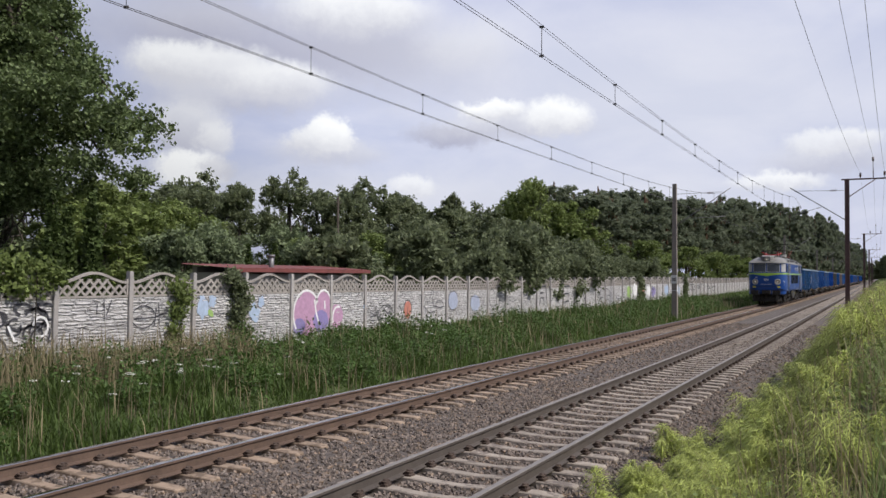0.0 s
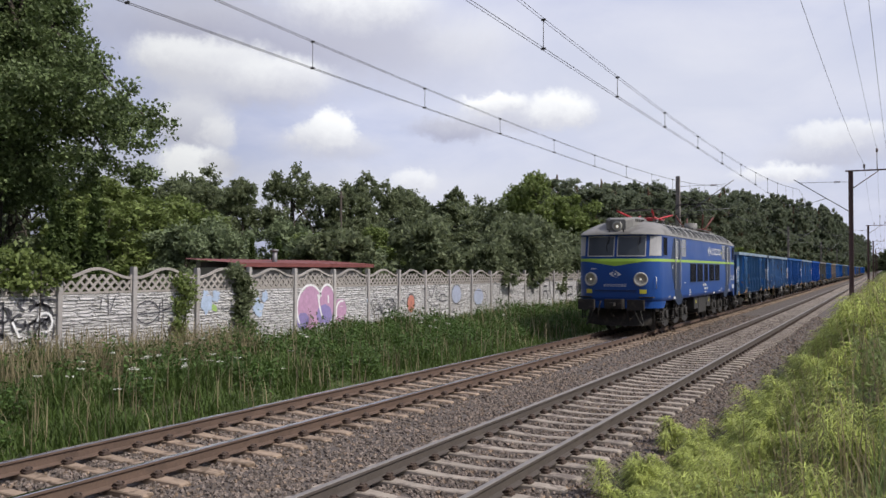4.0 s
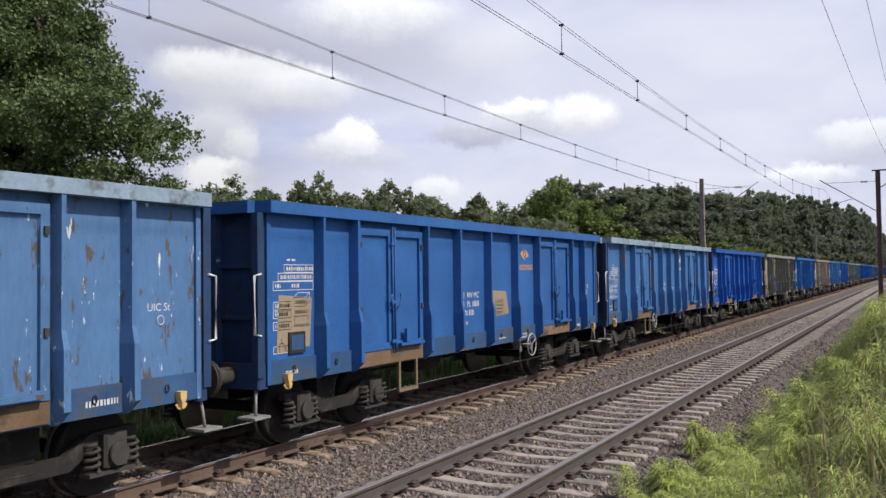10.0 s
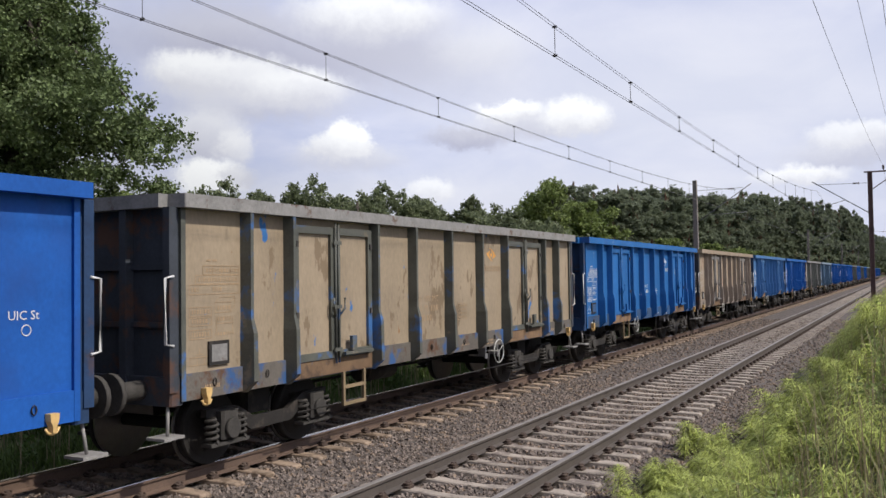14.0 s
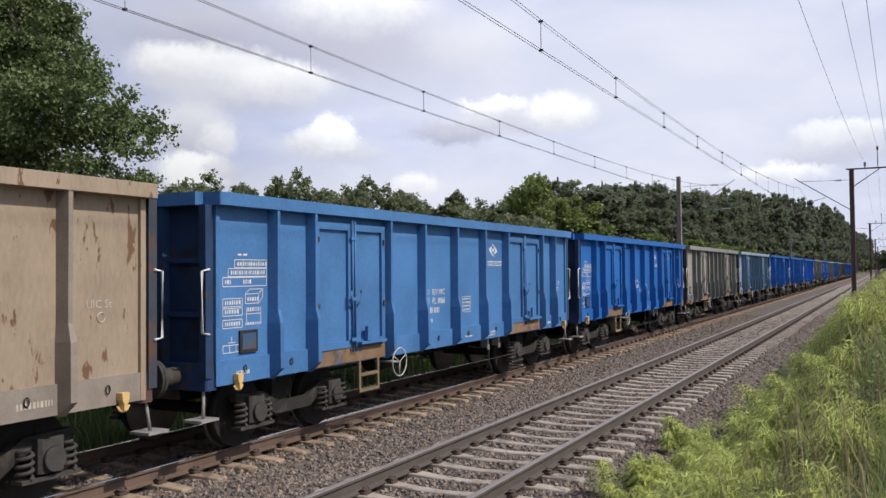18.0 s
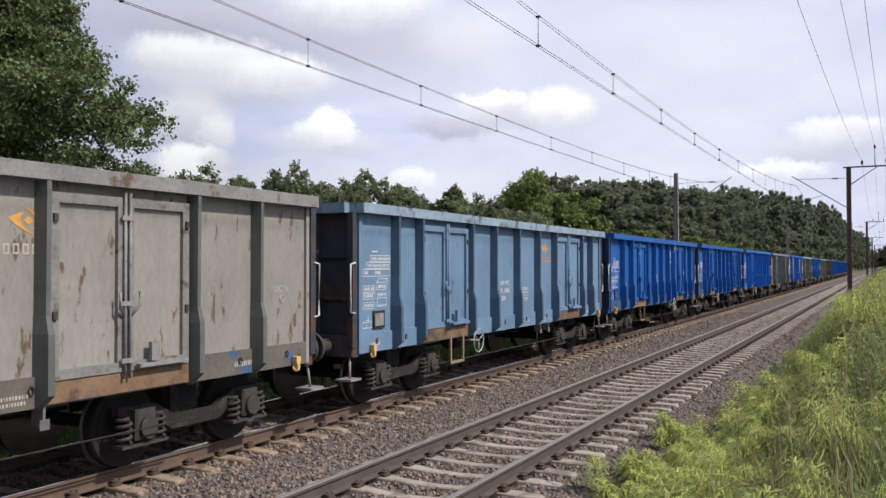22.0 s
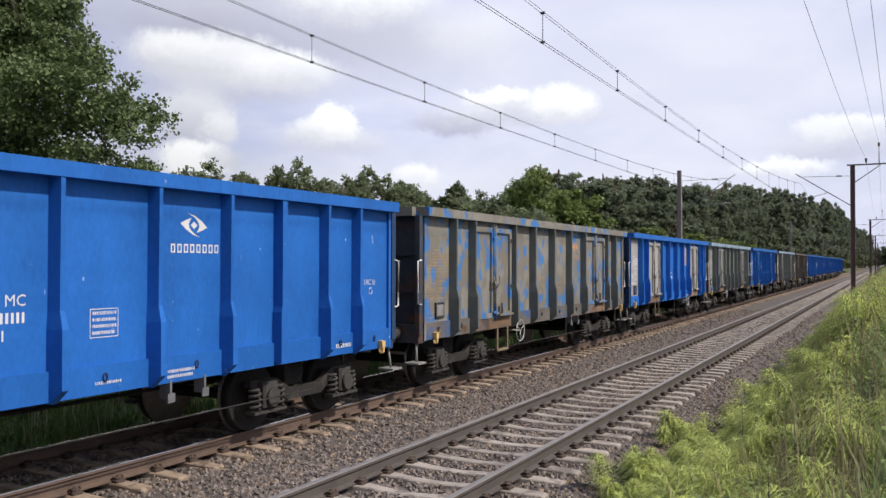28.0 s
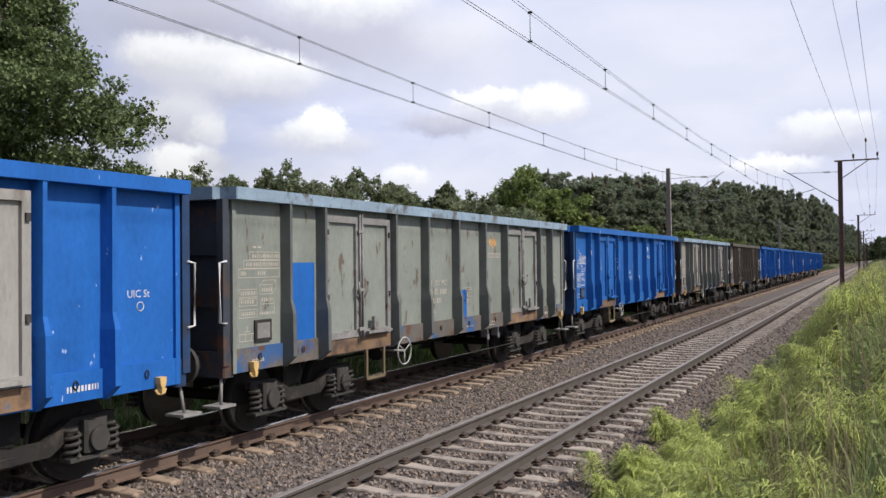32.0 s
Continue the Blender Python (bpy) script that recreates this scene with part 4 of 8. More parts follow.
SOLE_BLUE = surface("dirty_blue_sole_bar", (0.035, 0.085, 0.19), rough=0.75, var=0.25, scale=2, fine=30, bump=0.2, second=[(0.075, 0.085, 0.095), (0.10, 0.07, 0.05)], amount=0.35, patch=1.3, edge=0.15, per_object=0.1, spec=0.25)
RIM_PALE = surface("bleached_rim_paint", (0.22, 0.30, 0.38), rough=0.7, var=0.25, scale=3, fine=30, bump=0.2, second=[(0.10, 0.10, 0.10)], amount=0.3, patch=2.5, edge=0.1)
RIB_DARK = {"sage": surface("dark_grey_rib_paint", (0.10, 0.11, 0.105), rough=0.6, var=0.25, scale=3, bump=0.1), "ice": surface("dull_blue_rib_paint", (0.06, 0.11, 0.17), rough=0.6, var=0.25, scale=3, bump=0.1), "beige": surface("dark_grey_green_rib_paint", (0.085, 0.088, 0.075), rough=0.6, var=0.3, scale=3, bump=0.1, second=[(0.04, 0.13, 0.34), (0.20, 0.16, 0.11)], amount=0.2, patch=1.4, edge=0.08), "tan": surface("brown_rib_paint", (0.23, 0.195, 0.165), rough=0.6, var=0.25, scale=3, bump=0.1)}
SILL = surface("rusty_door_sill", (0.185, 0.115, 0.065), rough=0.8, var=0.3, scale=4, fine=30, bump=0.2, second=[(0.08, 0.05, 0.035), (0.05, 0.10, 0.2)], amount=0.3, patch=2.2, edge=0.1, per_object=0.25)
FRAME_GREY = surface("weathered_frame_paint", (0.22, 0.215, 0.21), rough=0.65, var=0.25, scale=3, fine=24, bump=0.15, second=[(0.12, 0.08, 0.06)], amount=0.15, patch=4, edge=0.1, per_object=0.08, spec=0.25)
FADED = surface("faded_marking_paint", (0.44, 0.40, 0.34), rough=0.75, var=0.2, scale=9, bump=0.03)
FADED_TAN = surface("worn_brown_marking_paint", (0.34, 0.24, 0.145), rough=0.75, var=0.3, scale=9, bump=0.03)
PALE_STEEL = surface("worn_pale_steel", (0.24, 0.23, 0.22), rough=0.65, var=0.3, scale=9, fine=40, bump=0.1)
PALE_WHEEL = surface("dusty_white_wheel_paint", (0.42, 0.42, 0.40), rough=0.7, var=0.2, scale=9, bump=0.05)
LADDER = surface("rusty_ladder_steel", (0.21, 0.155, 0.09), rough=0.8, var=0.3, scale=5, bump=0.2, per_object=0.3)
COAL_DUST = surface("coal_dust", (0.02, 0.02, 0.02), rough=0.95, var=0.4, scale=6, bump=0.3)

HALF, SIDE, RIB = 7.02, 1.318, 1.475           # half length over buffers, side sheet, rib face
SOLE_Z0, SOLE_Z1, RIM_Z0, RIM_Z1 = 0.92, 1.13, 3.09, 3.245
ENDY = 6.42
RIBS = [-5.35, -1.27, 0.0, 1.27, 5.35]
DOORS = [(-4.45, -2.5), (2.5, 4.45)]


def wheelset_shape(r, gauge=0.7525, face=0.135):
    s = Shape()
    s.disc((0, 0), 0.08, -gauge - 0.25, gauge + 0.25, axis="x", n=10)
    for d in (-1, 1):
        a, b = sorted((d * (gauge - 0.065), d * (gauge + 0.07)))
        s.disc((0, 0), r, a, b, axis="x", n=28)
        c, e = sorted((d * (gauge + 0.07), d * (gauge + 0.075)))
        s.disc((0, 0), r * 0.86, c, e, axis="x", n=28)
        a, b = sorted((d * (gauge - 0.1), d * (gauge - 0.065)))
        s.disc((0, 0), r + 0.028, a, b, axis="x", n=28, slot=1)
        # balance holes make the turning visible
        for k in range(3):
            w = 2 * math.pi * k / 3
            c, e = sorted((d * (gauge + 0.074), d * (gauge + 0.084)))
            s.disc((r * 0.55 * math.cos(w), r * 0.55 * math.sin(w)), r * 0.12, c, e, axis="x", n=8)
    return s


def spring_shape(x, y, z0, z1, r, turns=5, wire=0.02):
    s = Shape()
    n = turns * 9
    s.tube([(x + r * math.cos(2 * math.pi * i / 9), y + r * math.sin(2 * math.pi * i / 9), z0 + (z1 - z0) * i / n) for i in range(n + 1)], wire, 5)
    return s


def make_wagon_bogie(parent, y):
    bogie = part("bogie", Shape().box(-0.85, 0.85, -0.22, 0.22, 0.52, 0.82).box(-0.12, 0.12, -0.14, 0.14, 0.8, 0.95), UNDER, parent)
    bogie.location.y = y
    for d in (-1, 1):
        x0, x1 = sorted((d * 0.97, d * 1.06))
        ring = [(-1.22, 0.62), (-1.22, 0.72), (-0.66, 0.70), (-0.34, 0.52), (0.34, 0.52), (0.66, 0.70), (1.22, 0.72), (1.22, 0.62), (0.72, 0.56), (0.40, 0.36), (-0.40, 0.36), (-0.72, 0.56)]
        part("side_frame", Shape().prism(ring, x0, x1, axis="x"), UNDER, bogie)
        for e in (-0.9, 0.9):
            s = Shape()
            a, b = sorted((d * 0.98, d * 1.17))
            s.box(a, b, e - 0.15, e + 0.15, 0.34, 0.68, cut=0.03)
            a, b = sorted((d * 1.17, d * 1.22))
            s.disc((e, 0.47), 0.12, a, b, axis="x", n=14)
            a, b = sorted((d * 1.0, d * 1.16))
            s.box(a, b, e - 0.34, e + 0.34, 0.27, 0.31)
            part("axle_box", s, GREY_CAST, bogie)
            for q in (-0.25, 0.25):
                part("spring", spring_shape(d * 1.08, e + q, 0.31, 0.6, 0.075, 4, 0.022), GREY_CAST, bogie)
    for e in (-0.9, 0.9):
        w = part("wheelset", wheelset_shape(0.46), [WHEEL, TREAD], bogie)
        w.location = (0, e, 0.46)
    return bogie


def marking_block(s, y, z, w, h, rows, x, seed):
    """Rows of short bars in place of lettering that cannot be read."""
    r = random.Random(seed)
    step = h / rows
    for i in range(rows):
        q = y
        while q < y + w * r.uniform(0.6, 1.0):
            l = r.uniform(0.03, 0.08)
            n = len(s.v)
            a, b = z + h - step * i - step * 0.5, z + h - step * i
            s.v += [(x, q, a), (x, q + l, a), (x, q + l, b), (x, q, b)]
            s.face((n, n + 1, n + 2, n + 3))
            q += l + 0.03


def frame_lines(s, y, z, w, h, x, t=0.012, cols=2, rows=3):
    def bar(a, b, c, e):
        n = len(s.v)
        s.v += [(x, a, c), (x, b, c), (x, b, e), (x, a, e)]
        s.face((n, n + 1, n + 2, n + 3))
    for i in range(rows + 1):
        zz = z + h * i / rows
        bar(y, y + w, zz - t / 2, zz + t / 2)
    for i in range(cols + 1):
        yy = y + w * i / cols
        bar(yy - t / 2, yy + t / 2, z, z + h)


def fine_bars(s, y, z, w, h, x, seed, wide=0.045):
    """One row of narrow upright bars in place of figures."""
    r = random.Random(seed)
    q = y
    while q < y + w - 0.01:
        l = wide * r.uniform(0.25, 0.8)
        n = len(s.v)
        s.v += [(x, q, z), (x, q + l, z), (x, q + l, z + h), (x, q, z + h)]
        s.face((n, n + 1, n + 2, n + 3))
        q += l + wide * 0.45


def stripe(s, y0, z0, y1, z1, x, t=0.009):
    d = Vector((y1 - y0, z1 - z0)).normalized() * t / 2
    n = len(s.v)
    s.v += [(x, y0 + d.y, z0 - d.x), (x, y1 + d.y, z1 - d.x), (x, y1 - d.y, z1 + d.x), (x, y0 - d.y, z0 + d.x)]
    s.face((n, n + 1, n + 2, n + 3))


def swirl(s, y, z, r, x):
    """A plain round sign: two hooked swooshes round a lozenge."""
    swoosh = [(-0.55, 0.80), (0.05, 0.66), (0.62, 0.30), (1.05, -0.12), (0.62, -0.34), (0.20, -0.50), (0.42, -0.12), (0.36, 0.18), (0.08, 0.50), (-0.25, 0.70)]
    for d in (1, -1):
        n = len(s.v)
        s.v += [(x, y + d * a * r, z + d * b * r * 0.82) for a, b in swoosh]
        s.face([n + i for i in range(len(swoosh))])
    n = len(s.v)
    s.v += [(x, y + a * r, z + b * r * 0.82) for a, b in ((0.26, 0), (0, 0.26), (-0.26, 0), (0, -0.26))]
    s.face((n, n + 1, n + 2, n + 3))


def word_bars(y, z, w, h, n, x, mat, parent, name="sign_block", put=None):
    """A brand's word as a row of plain outlined blocks, each a part of its own."""
    step, t = w / n, 0.17 * h
    for i in range(n):
        a, b = y + i * step + step * 0.1, y + i * step + step * 0.76
        q = [(a, z), (b, z), (b, z + h), (a, z + h), (a + t, z + t), (b - t, z + t), (b - t, z + h - t), (a + t, z + h - t)]
        s = Shape()
        s.v = [put(c, d) if put else (x, c, d) for c, d in q]
        for k in range(4):
            s.face((k, (k + 1) % 4, 4 + (k + 1) % 4, 4 + k))
        part(name, s, mat, parent)


def lettering(name, text, size, mat, parent, place, turn):
    cu = bpy.data.curves.new(name, "FONT")
    cu.body, cu.size, cu.resolution_u = text, size, 2
    tmp = bpy.data.objects.new(name, cu)
    scene.collection.objects.link(tmp)
    me = bpy.data.meshes.new_from_object(tmp)
    bpy.data.objects.remove(tmp)
    me.materials.clear(); me.materials.append(mat)
    ob = part(name, me, [], parent)
    ob.matrix_basis = Matrix.Translation(place) @ Euler((radians(90), 0, radians(turn))).to_matrix().to_4x4()
    return ob


def make_wagon(body_mat, label):
    """One wagon with its middle at the origin, rails at z = 0."""
    w = thing("freight_wagon", label, "freight wagon", "wagons of the train")
    for d in (-1, 1):
        a, b = sorted((d * SIDE, d * (SIDE - 0.05)))
        part("side_wall", Shape().box(a, b, -ENDY, ENDY, SOLE_Z1 - 0.02, RIM_Z0 + 0.01), body_mat, w)
    part("floor_plate", Shape().box(-SIDE + 0.05, SIDE - 0.05, -ENDY, ENDY, SOLE_Z1, SOLE_Z1 + 0.08), UNDER, w)
    s = Shape().box(-SIDE + 0.06, SIDE - 0.06, -ENDY + 0.06, ENDY - 0.06, SOLE_Z1 + 0.085, SOLE_Z1 + 0.1)
    part("floor", s, COAL_DUST, w)
    for d in (-1, 1):
        a, b = sorted((d * ENDY, d * (ENDY + 0.05)))
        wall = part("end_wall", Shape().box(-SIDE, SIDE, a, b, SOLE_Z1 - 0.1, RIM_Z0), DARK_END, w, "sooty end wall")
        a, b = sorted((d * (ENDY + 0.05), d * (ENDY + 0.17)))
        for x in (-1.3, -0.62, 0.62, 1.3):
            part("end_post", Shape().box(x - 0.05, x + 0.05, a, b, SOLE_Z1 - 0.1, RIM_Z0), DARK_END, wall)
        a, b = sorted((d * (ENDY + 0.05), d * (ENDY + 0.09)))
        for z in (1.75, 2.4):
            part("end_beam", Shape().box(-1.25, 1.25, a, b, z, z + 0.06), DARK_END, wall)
        s = Shape()
        a, b = sorted((d * (ENDY - 0.05), d * (ENDY + 0.2)))
        s.box(-SIDE + 0.1, SIDE - 0.1, a, b, RIM_Z0, RIM_Z1)
        part("end_rim", s, body_mat, w)
        s = Shape()
        a, b = sorted((d * (ENDY - 0.06), d * (ENDY + 0.14)))
        s.box(-1.33, 1.33, a, b, 0.88, 1.2, cut=0.02)
        part("headstock", s, SOLE, w)
        for x in (-0.875, 0.875):
            s = Shape()
            a, b = sorted((d * (ENDY + 0.14), d * (HALF - 0.06)))
            s.disc((x, 1.05), 0.11, a, b, axis="y", n=12)
            a, b = sorted((d * (HALF - 0.06), d * HALF))
            s.disc((x, 1.05), 0.23, a, b, axis="y", n=16)
            part("buffer", s, GREY_CAST, w)
        s = Shape()
        a, b = sorted((d * (ENDY + 0.1), d * (HALF + 0.02)))
        s.box(-0.06, 0.06, a, b, 0.98, 1.08, cut=0.02)
        s.tube([(0, d * (HALF - 0.05), 1.0), (0, d * (HALF - 0.1), 0.8), (0, d * (HALF - 0.25), 0.72)], 0.03)
        part("coupling", s, UNDER, w)
        for x in (-1, 1):
            s = Shape().tube([(x * 1.36, d * (ENDY + 0.12), 1.55), (x * 1.36, d * (ENDY + 0.24), 1.57), (x * 1.36, d * (ENDY + 0.24), 2.3), (x * 1.36, d * (ENDY + 0.12), 2.32)], 0.017)
            part("grab_handle", s, WHITE, w, "white bent grab handle")
            s = Shape().tube([(x * 1.25, d * (ENDY + 0.1), 0.9), (x * 1.28, d * (ENDY + 0.14), 0.55)], 0.02)
            a, b = sorted((d * (ENDY + 0.0), d * (ENDY + 0.3)))
            s.box(min(x * 1.12, x * 1.4), max(x * 1.12, x * 1.4), a, b, 0.53, 0.56)
            part("step", s, PALE_STEEL, w, "pale steel step")
            s = Shape()
            y = d * (ENDY - 0.35)
            a, b = sorted((x * 1.36, x * 1.44))
            s.prism([(y - 0.05, 1.04), (y + 0.05, 1.04), (y + 0.045, 0.97), (y + 0.022, 0.92), (y + 0.022, 0.86), (y - 0.022, 0.86), (y - 0.022, 0.92), (y - 0.045, 0.97)], a, b, axis="x")
            s.tube([((a + b) / 2, y - 0.075, 0.905), ((a + b) / 2, y - 0.05, 0.86), ((a + b) / 2, y, 0.845), ((a + b) / 2, y + 0.05, 0.86), ((a + b) / 2, y + 0.075, 0.905)], 0.014, 5)
            part("tow_hook", s, YELLOW, w, "yellow tow hook")
    for x in (-1, 1):
        a, b = sorted((x * (SIDE - 0.12), x * (RIB + 0.01)))
        part("rim", Shape().box(a, b, -ENDY - 0.06, ENDY + 0.06, RIM_Z0, RIM_Z1, cut=0.012), body_mat, w)
        a, b = sorted((x * (SIDE - 0.1), x * (SIDE + 0.035)))
        part("sole_bar", Shape().box(a, b, -ENDY, ENDY, SOLE_Z0, SOLE_Z1 + 0.09, cut=0.008), SOLE, w, "dusty steel sole bar")
        for y in RIBS + [e for door in DOORS for e in (door[0] - 0.06, door[1] + 0.06)]:
            # ribs are hollow pressings: wide below, narrow above, set off at two thirds of the height
            s = Shape()
            n = x * 1.0
            s.grid([[(x * SIDE, y - w0, z), (x * out, y - w1, z), (x * out, y + w1, z), (x * SIDE, y + w0, z)] for z, out, w0, w1 in ((SOLE_Z0 - 0.02, SIDE + 0.05, 0.045, 0.03), (SOLE_Z0 + 0.12, RIB + 0.05, 0.055, 0.04), (1.62, RIB + 0.045, 0.055, 0.038), (1.8, RIB - 0.005, 0.045, 0.026), (RIM_Z0, RIB + 0.0, 0.045, 0.026))], smooth=False)
            s.face((3, 2, 1, 0))
            part("rib", s, body_mat, w)
        for y in (-ENDY, ENDY):
            c, e = sorted((y, y * (1 - 0.07 / ENDY)))
            a, b = sorted((x * SIDE, x * (SIDE + 0.04)))
            part("corner_post", Shape().box(a, b, c, e, SOLE_Z0, RIM_Z0), body_mat, w)
        for y0, y1 in DOORS:
            mid = (y0 + y1) / 2
            for c, e in ((y0 + 0.03, mid - 0.015), (mid + 0.015, y1 - 0.03)):
                a, b = sorted((x * SIDE, x * (SIDE + 0.03)))
                door = part("door", Shape().box(a, b, c, e, SOLE_Z1 + 0.03, RIM_Z0 - 0.1), body_mat, w)
                a, b = sorted((x * (SIDE + 0.03), x * (SIDE + 0.075)))
                part("door_frame", Shape().ring(a, b, c, e, SOLE_Z1 + 0.03, RIM_Z0 - 0.1, 0.1), body_mat, door)
                a, b = sorted((x * (SIDE + 0.075), x * (SIDE + 0.10)))
                g = c + 0.02 if c == y0 + 0.03 else e - 0.07
                for z in (1.75, 2.7):
                    part("hinge", Shape().box(a, b, g, g + 0.05, z, z + 0.08), GREY_CAST, door)
            a, b = sorted((x * (SIDE + 0.036), x * (SIDE + 0.06)))
            part("door_sill", Shape().box(a, b, y0 + 0.02, y1 - 0.02, SOLE_Z0 + 0.02, SOLE_Z1 + 0.02), SILL, w, "rusty door sill")
            s = Shape()
            a = x * (SIDE + 0.1)
            for g in (-0.035, 0.035):
                s.tube([(a, mid + g, SOLE_Z1 - 0.04), (a, mid + g, RIM_Z0 - 0.03)], 0.016)
            for z in (1.25, 1.85, 2.75):
                s.box(min(a, a + x * 0.02), max(a, a + x * 0.02), mid - 0.09, mid + 0.09, z, z + 0.05)
            s.tube([(a, mid + 0.05, 1.75), (a + x * 0.04, mid + 0.13, 1.85), (a + x * 0.04, mid + 0.13, 2.0)], 0.016)
            s.tube([(a, mid - 0.05, 1.75), (a + x * 0.04, mid - 0.13, 1.85), (a + x * 0.04, mid - 0.13, 2.0)], 0.016)
            s.box(min(a, a + x * 0.05), max(a, a + x * 0.05), mid + 0.3, mid + 0.42, SOLE_Z1 + 0.12, SOLE_Z1 + 0.32)
            s.box(min(a, a + x * 0.06), max(a, a + x * 0.06), mid + 0.12, mid + 0.85, SOLE_Z1 + 0.06, SOLE_Z1 + 0.1)
            part("locking_bar", s, body_mat, w)
        # small lashing rings along the lower edge
        if x > 0:
            for y in (-5.9, -4.95, -0.62, 0.62, 1.95, 4.95, 5.9):
                ring = [(x * (SIDE + 0.05), y + 0.028 * math.cos(t), 1.09 + 0.045 * math.sin(t)) for t in np.linspace(0, 2 * math.pi, 9)[:-1]]
                part("lashing_ring", Shape().tube(ring, 0.008, 4, closed=True), UNDER, w)
        # foot ladder under a door, hand wheel, marking plates
        s = Shape()
        y0 = -3.31 if x > 0 else 2.73
        for y in (y0, y0 + 0.53):
            s.box(min(x * 1.36, x * 1.395), max(x * 1.36, x * 1.395), y, y + 0.05, 0.46, SOLE_Z0 + 0.02)
        s.box(min(x * 1.355, x * 1.4), max(x * 1.355, x * 1.4), y0, y0 + 0.58, 0.46, 0.505)
        ladder = part("foot_ladder", s, LADDER, w)
        part("rung", Shape().box(min(x * 1.356, x * 1.399), max(x * 1.356, x * 1.399), y0 + 0.05, y0 + 0.53, 0.7, 0.745), LADDER, ladder)
        hy = 2.2 if x < 0 else -2.2
        ring = [(x * 1.46, hy + 0.225 * math.cos(t), 0.82 + 0.225 * math.sin(t)) for t in np.linspace(0, 2 * math.pi, 21)[:-1]]
        s = Shape().tube(ring, 0.012, 5, closed=True)
        for t in (0.5, 2.6, 4.7):
            s.tube([(x * 1.46, hy, 0.82), (x * 1.46, hy + 0.225 * math.cos(t), 0.82 + 0.225 * math.sin(t))], 0.01, 4)
        s.tube([(x * 1.0, hy, 0.82), (x * 1.47, hy, 0.82)], 0.02)
        part("hand_wheel", s, PALE_WHEEL, w, "pale grey spoked brake hand wheel")
        s = Shape()
        a, b = sorted((x * (SIDE + 0.005), x * (SIDE + 0.03)))
        y = -x * (ENDY - 0.62)
        s.box(a, b, y - 0.17, y + 0.17, 1.28, 1.56)
        a, b = sorted((x * (SIDE + 0.03), x * (SIDE + 0.034)))
        s.box(a, b, y - 0.13, y + 0.13, 1.32, 1.52, slot=1)
        part("label_holder", s, [UNDER, SOLE_BLUE], w)
        if x < 0:
            continue
        # white markings
        m = Shape()
        xs = x * (SIDE + 0.004)
        yy = -x * (ENDY - 0.18) if x > 0 else ENDY - 0.9
        y0 = -ENDY + 0.16 if x > 0 else ENDY - 1.0
        marking_block(m, y0 + 0.28, 2.47, 0.2, 0.045, 1, xs, 5)
        frame_lines(m, y0 + 0.22, 2.34, 0.62, 0.1, xs, t=0.009, cols=4, rows=1)
        frame_lines(m, y0 + 0.1, 2.23, 0.74, 0.1, xs, t=0.009, cols=1, rows=1)
        frame_lines(m, y0, 2.11, 0.84, 0.11, xs, t=0.009, cols=1, rows=1)
        fine_bars(m, y0 + 0.27, 2.365, 0.55, 0.045, xs, 6)
        fine_bars(m, y0 + 0.15, 2.255, 0.66, 0.05, xs, 7)
        fine_bars(m, y0 + 0.04, 2.14, 0.12, 0.05, xs, 8); fine_bars(m, y0 + 0.38, 2.14, 0.14, 0.05, xs, 9)
        for z, h in ((1.86, 0.1), (1.75, 0.09), (1.6, 0.1)):
            frame_lines(m, y0, z, 0.36, h, xs, t=0.009, cols=1, rows=1)
            fine_bars(m, y0 + 0.04, z + 0.025, 0.28, 0.05, xs, int(z * 100))
        frame_lines(m, y0 + 0.42, 1.89, 0.26, 0.12, xs, t=0.009, cols=1, rows=1)
        stripe(m, y0 + 0.42, 2.01, y0 + 0.5, 2.07, xs); stripe(m, y0 + 0.5, 2.07, y0 + 0.76, 2.07, xs); stripe(m, y0 + 0.76, 2.07, y0 + 0.76, 1.96, xs); stripe(m, y0 + 0.76, 1.96, y0 + 0.68, 1.89, xs); stripe(m, y0 + 0.68, 2.01, y0 + 0.76, 2.07, xs)
        fine_bars(m, y0 + 0.46, 1.92, 0.2, 0.05, xs, 11)
        fine_bars(m, y0 + 0.46, 1.79, 0.22, 0.05, xs, 12)
        stripe(m, y0 + 0.44, 1.84, y0 + 0.44, 1.66, xs); stripe(m, y0 + 0.72, 1.84, y0 + 0.72, 1.66, xs); stripe(m, y0 + 0.44, 1.76, y0 + 0.72, 1.76, xs)
        fine_bars(m, y0 + 0.42, 1.62, 0.34, 0.035, xs, 13)
        frame_lines(m, y0, 1.3, 0.36, 0.09, xs, t=0.009, cols=3, rows=1)
        stripe(m, y0 + 0.1, 1.42, y0 + 0.22, 1.42, xs); stripe(m, y0 + 0.16, 1.42, y0 + 0.16, 1.49, xs)
        fine_bars(m, -1.02, 1.54, 0.26, 0.1, xs, 14, wide=0.055)
        fine_bars(m, -0.70, 1.54, 0.22, 0.1, xs, 15, wide=0.055)
        fine_bars(m, -0.55, 1.70, 0.26, 0.1, xs, 16, wide=0.06)
        frame_lines(m, 0.46, 1.5, 0.36, 0.29, xs, t=0.008, cols=1, rows=1)
        for k in range(4):
            fine_bars(m, 0.49, 1.53 + 0.067 * k, 0.30, 0.034, xs, 20 + k, wide=0.022)
        lower = x * (SIDE + 0.0385)
        fine_bars(m, -6.05, 1.02, 0.25, 0.05, lower, 30, wide=0.03)
        fine_bars(m, 0.5, 1.02, 0.35, 0.03, lower, 31, wide=0.03)
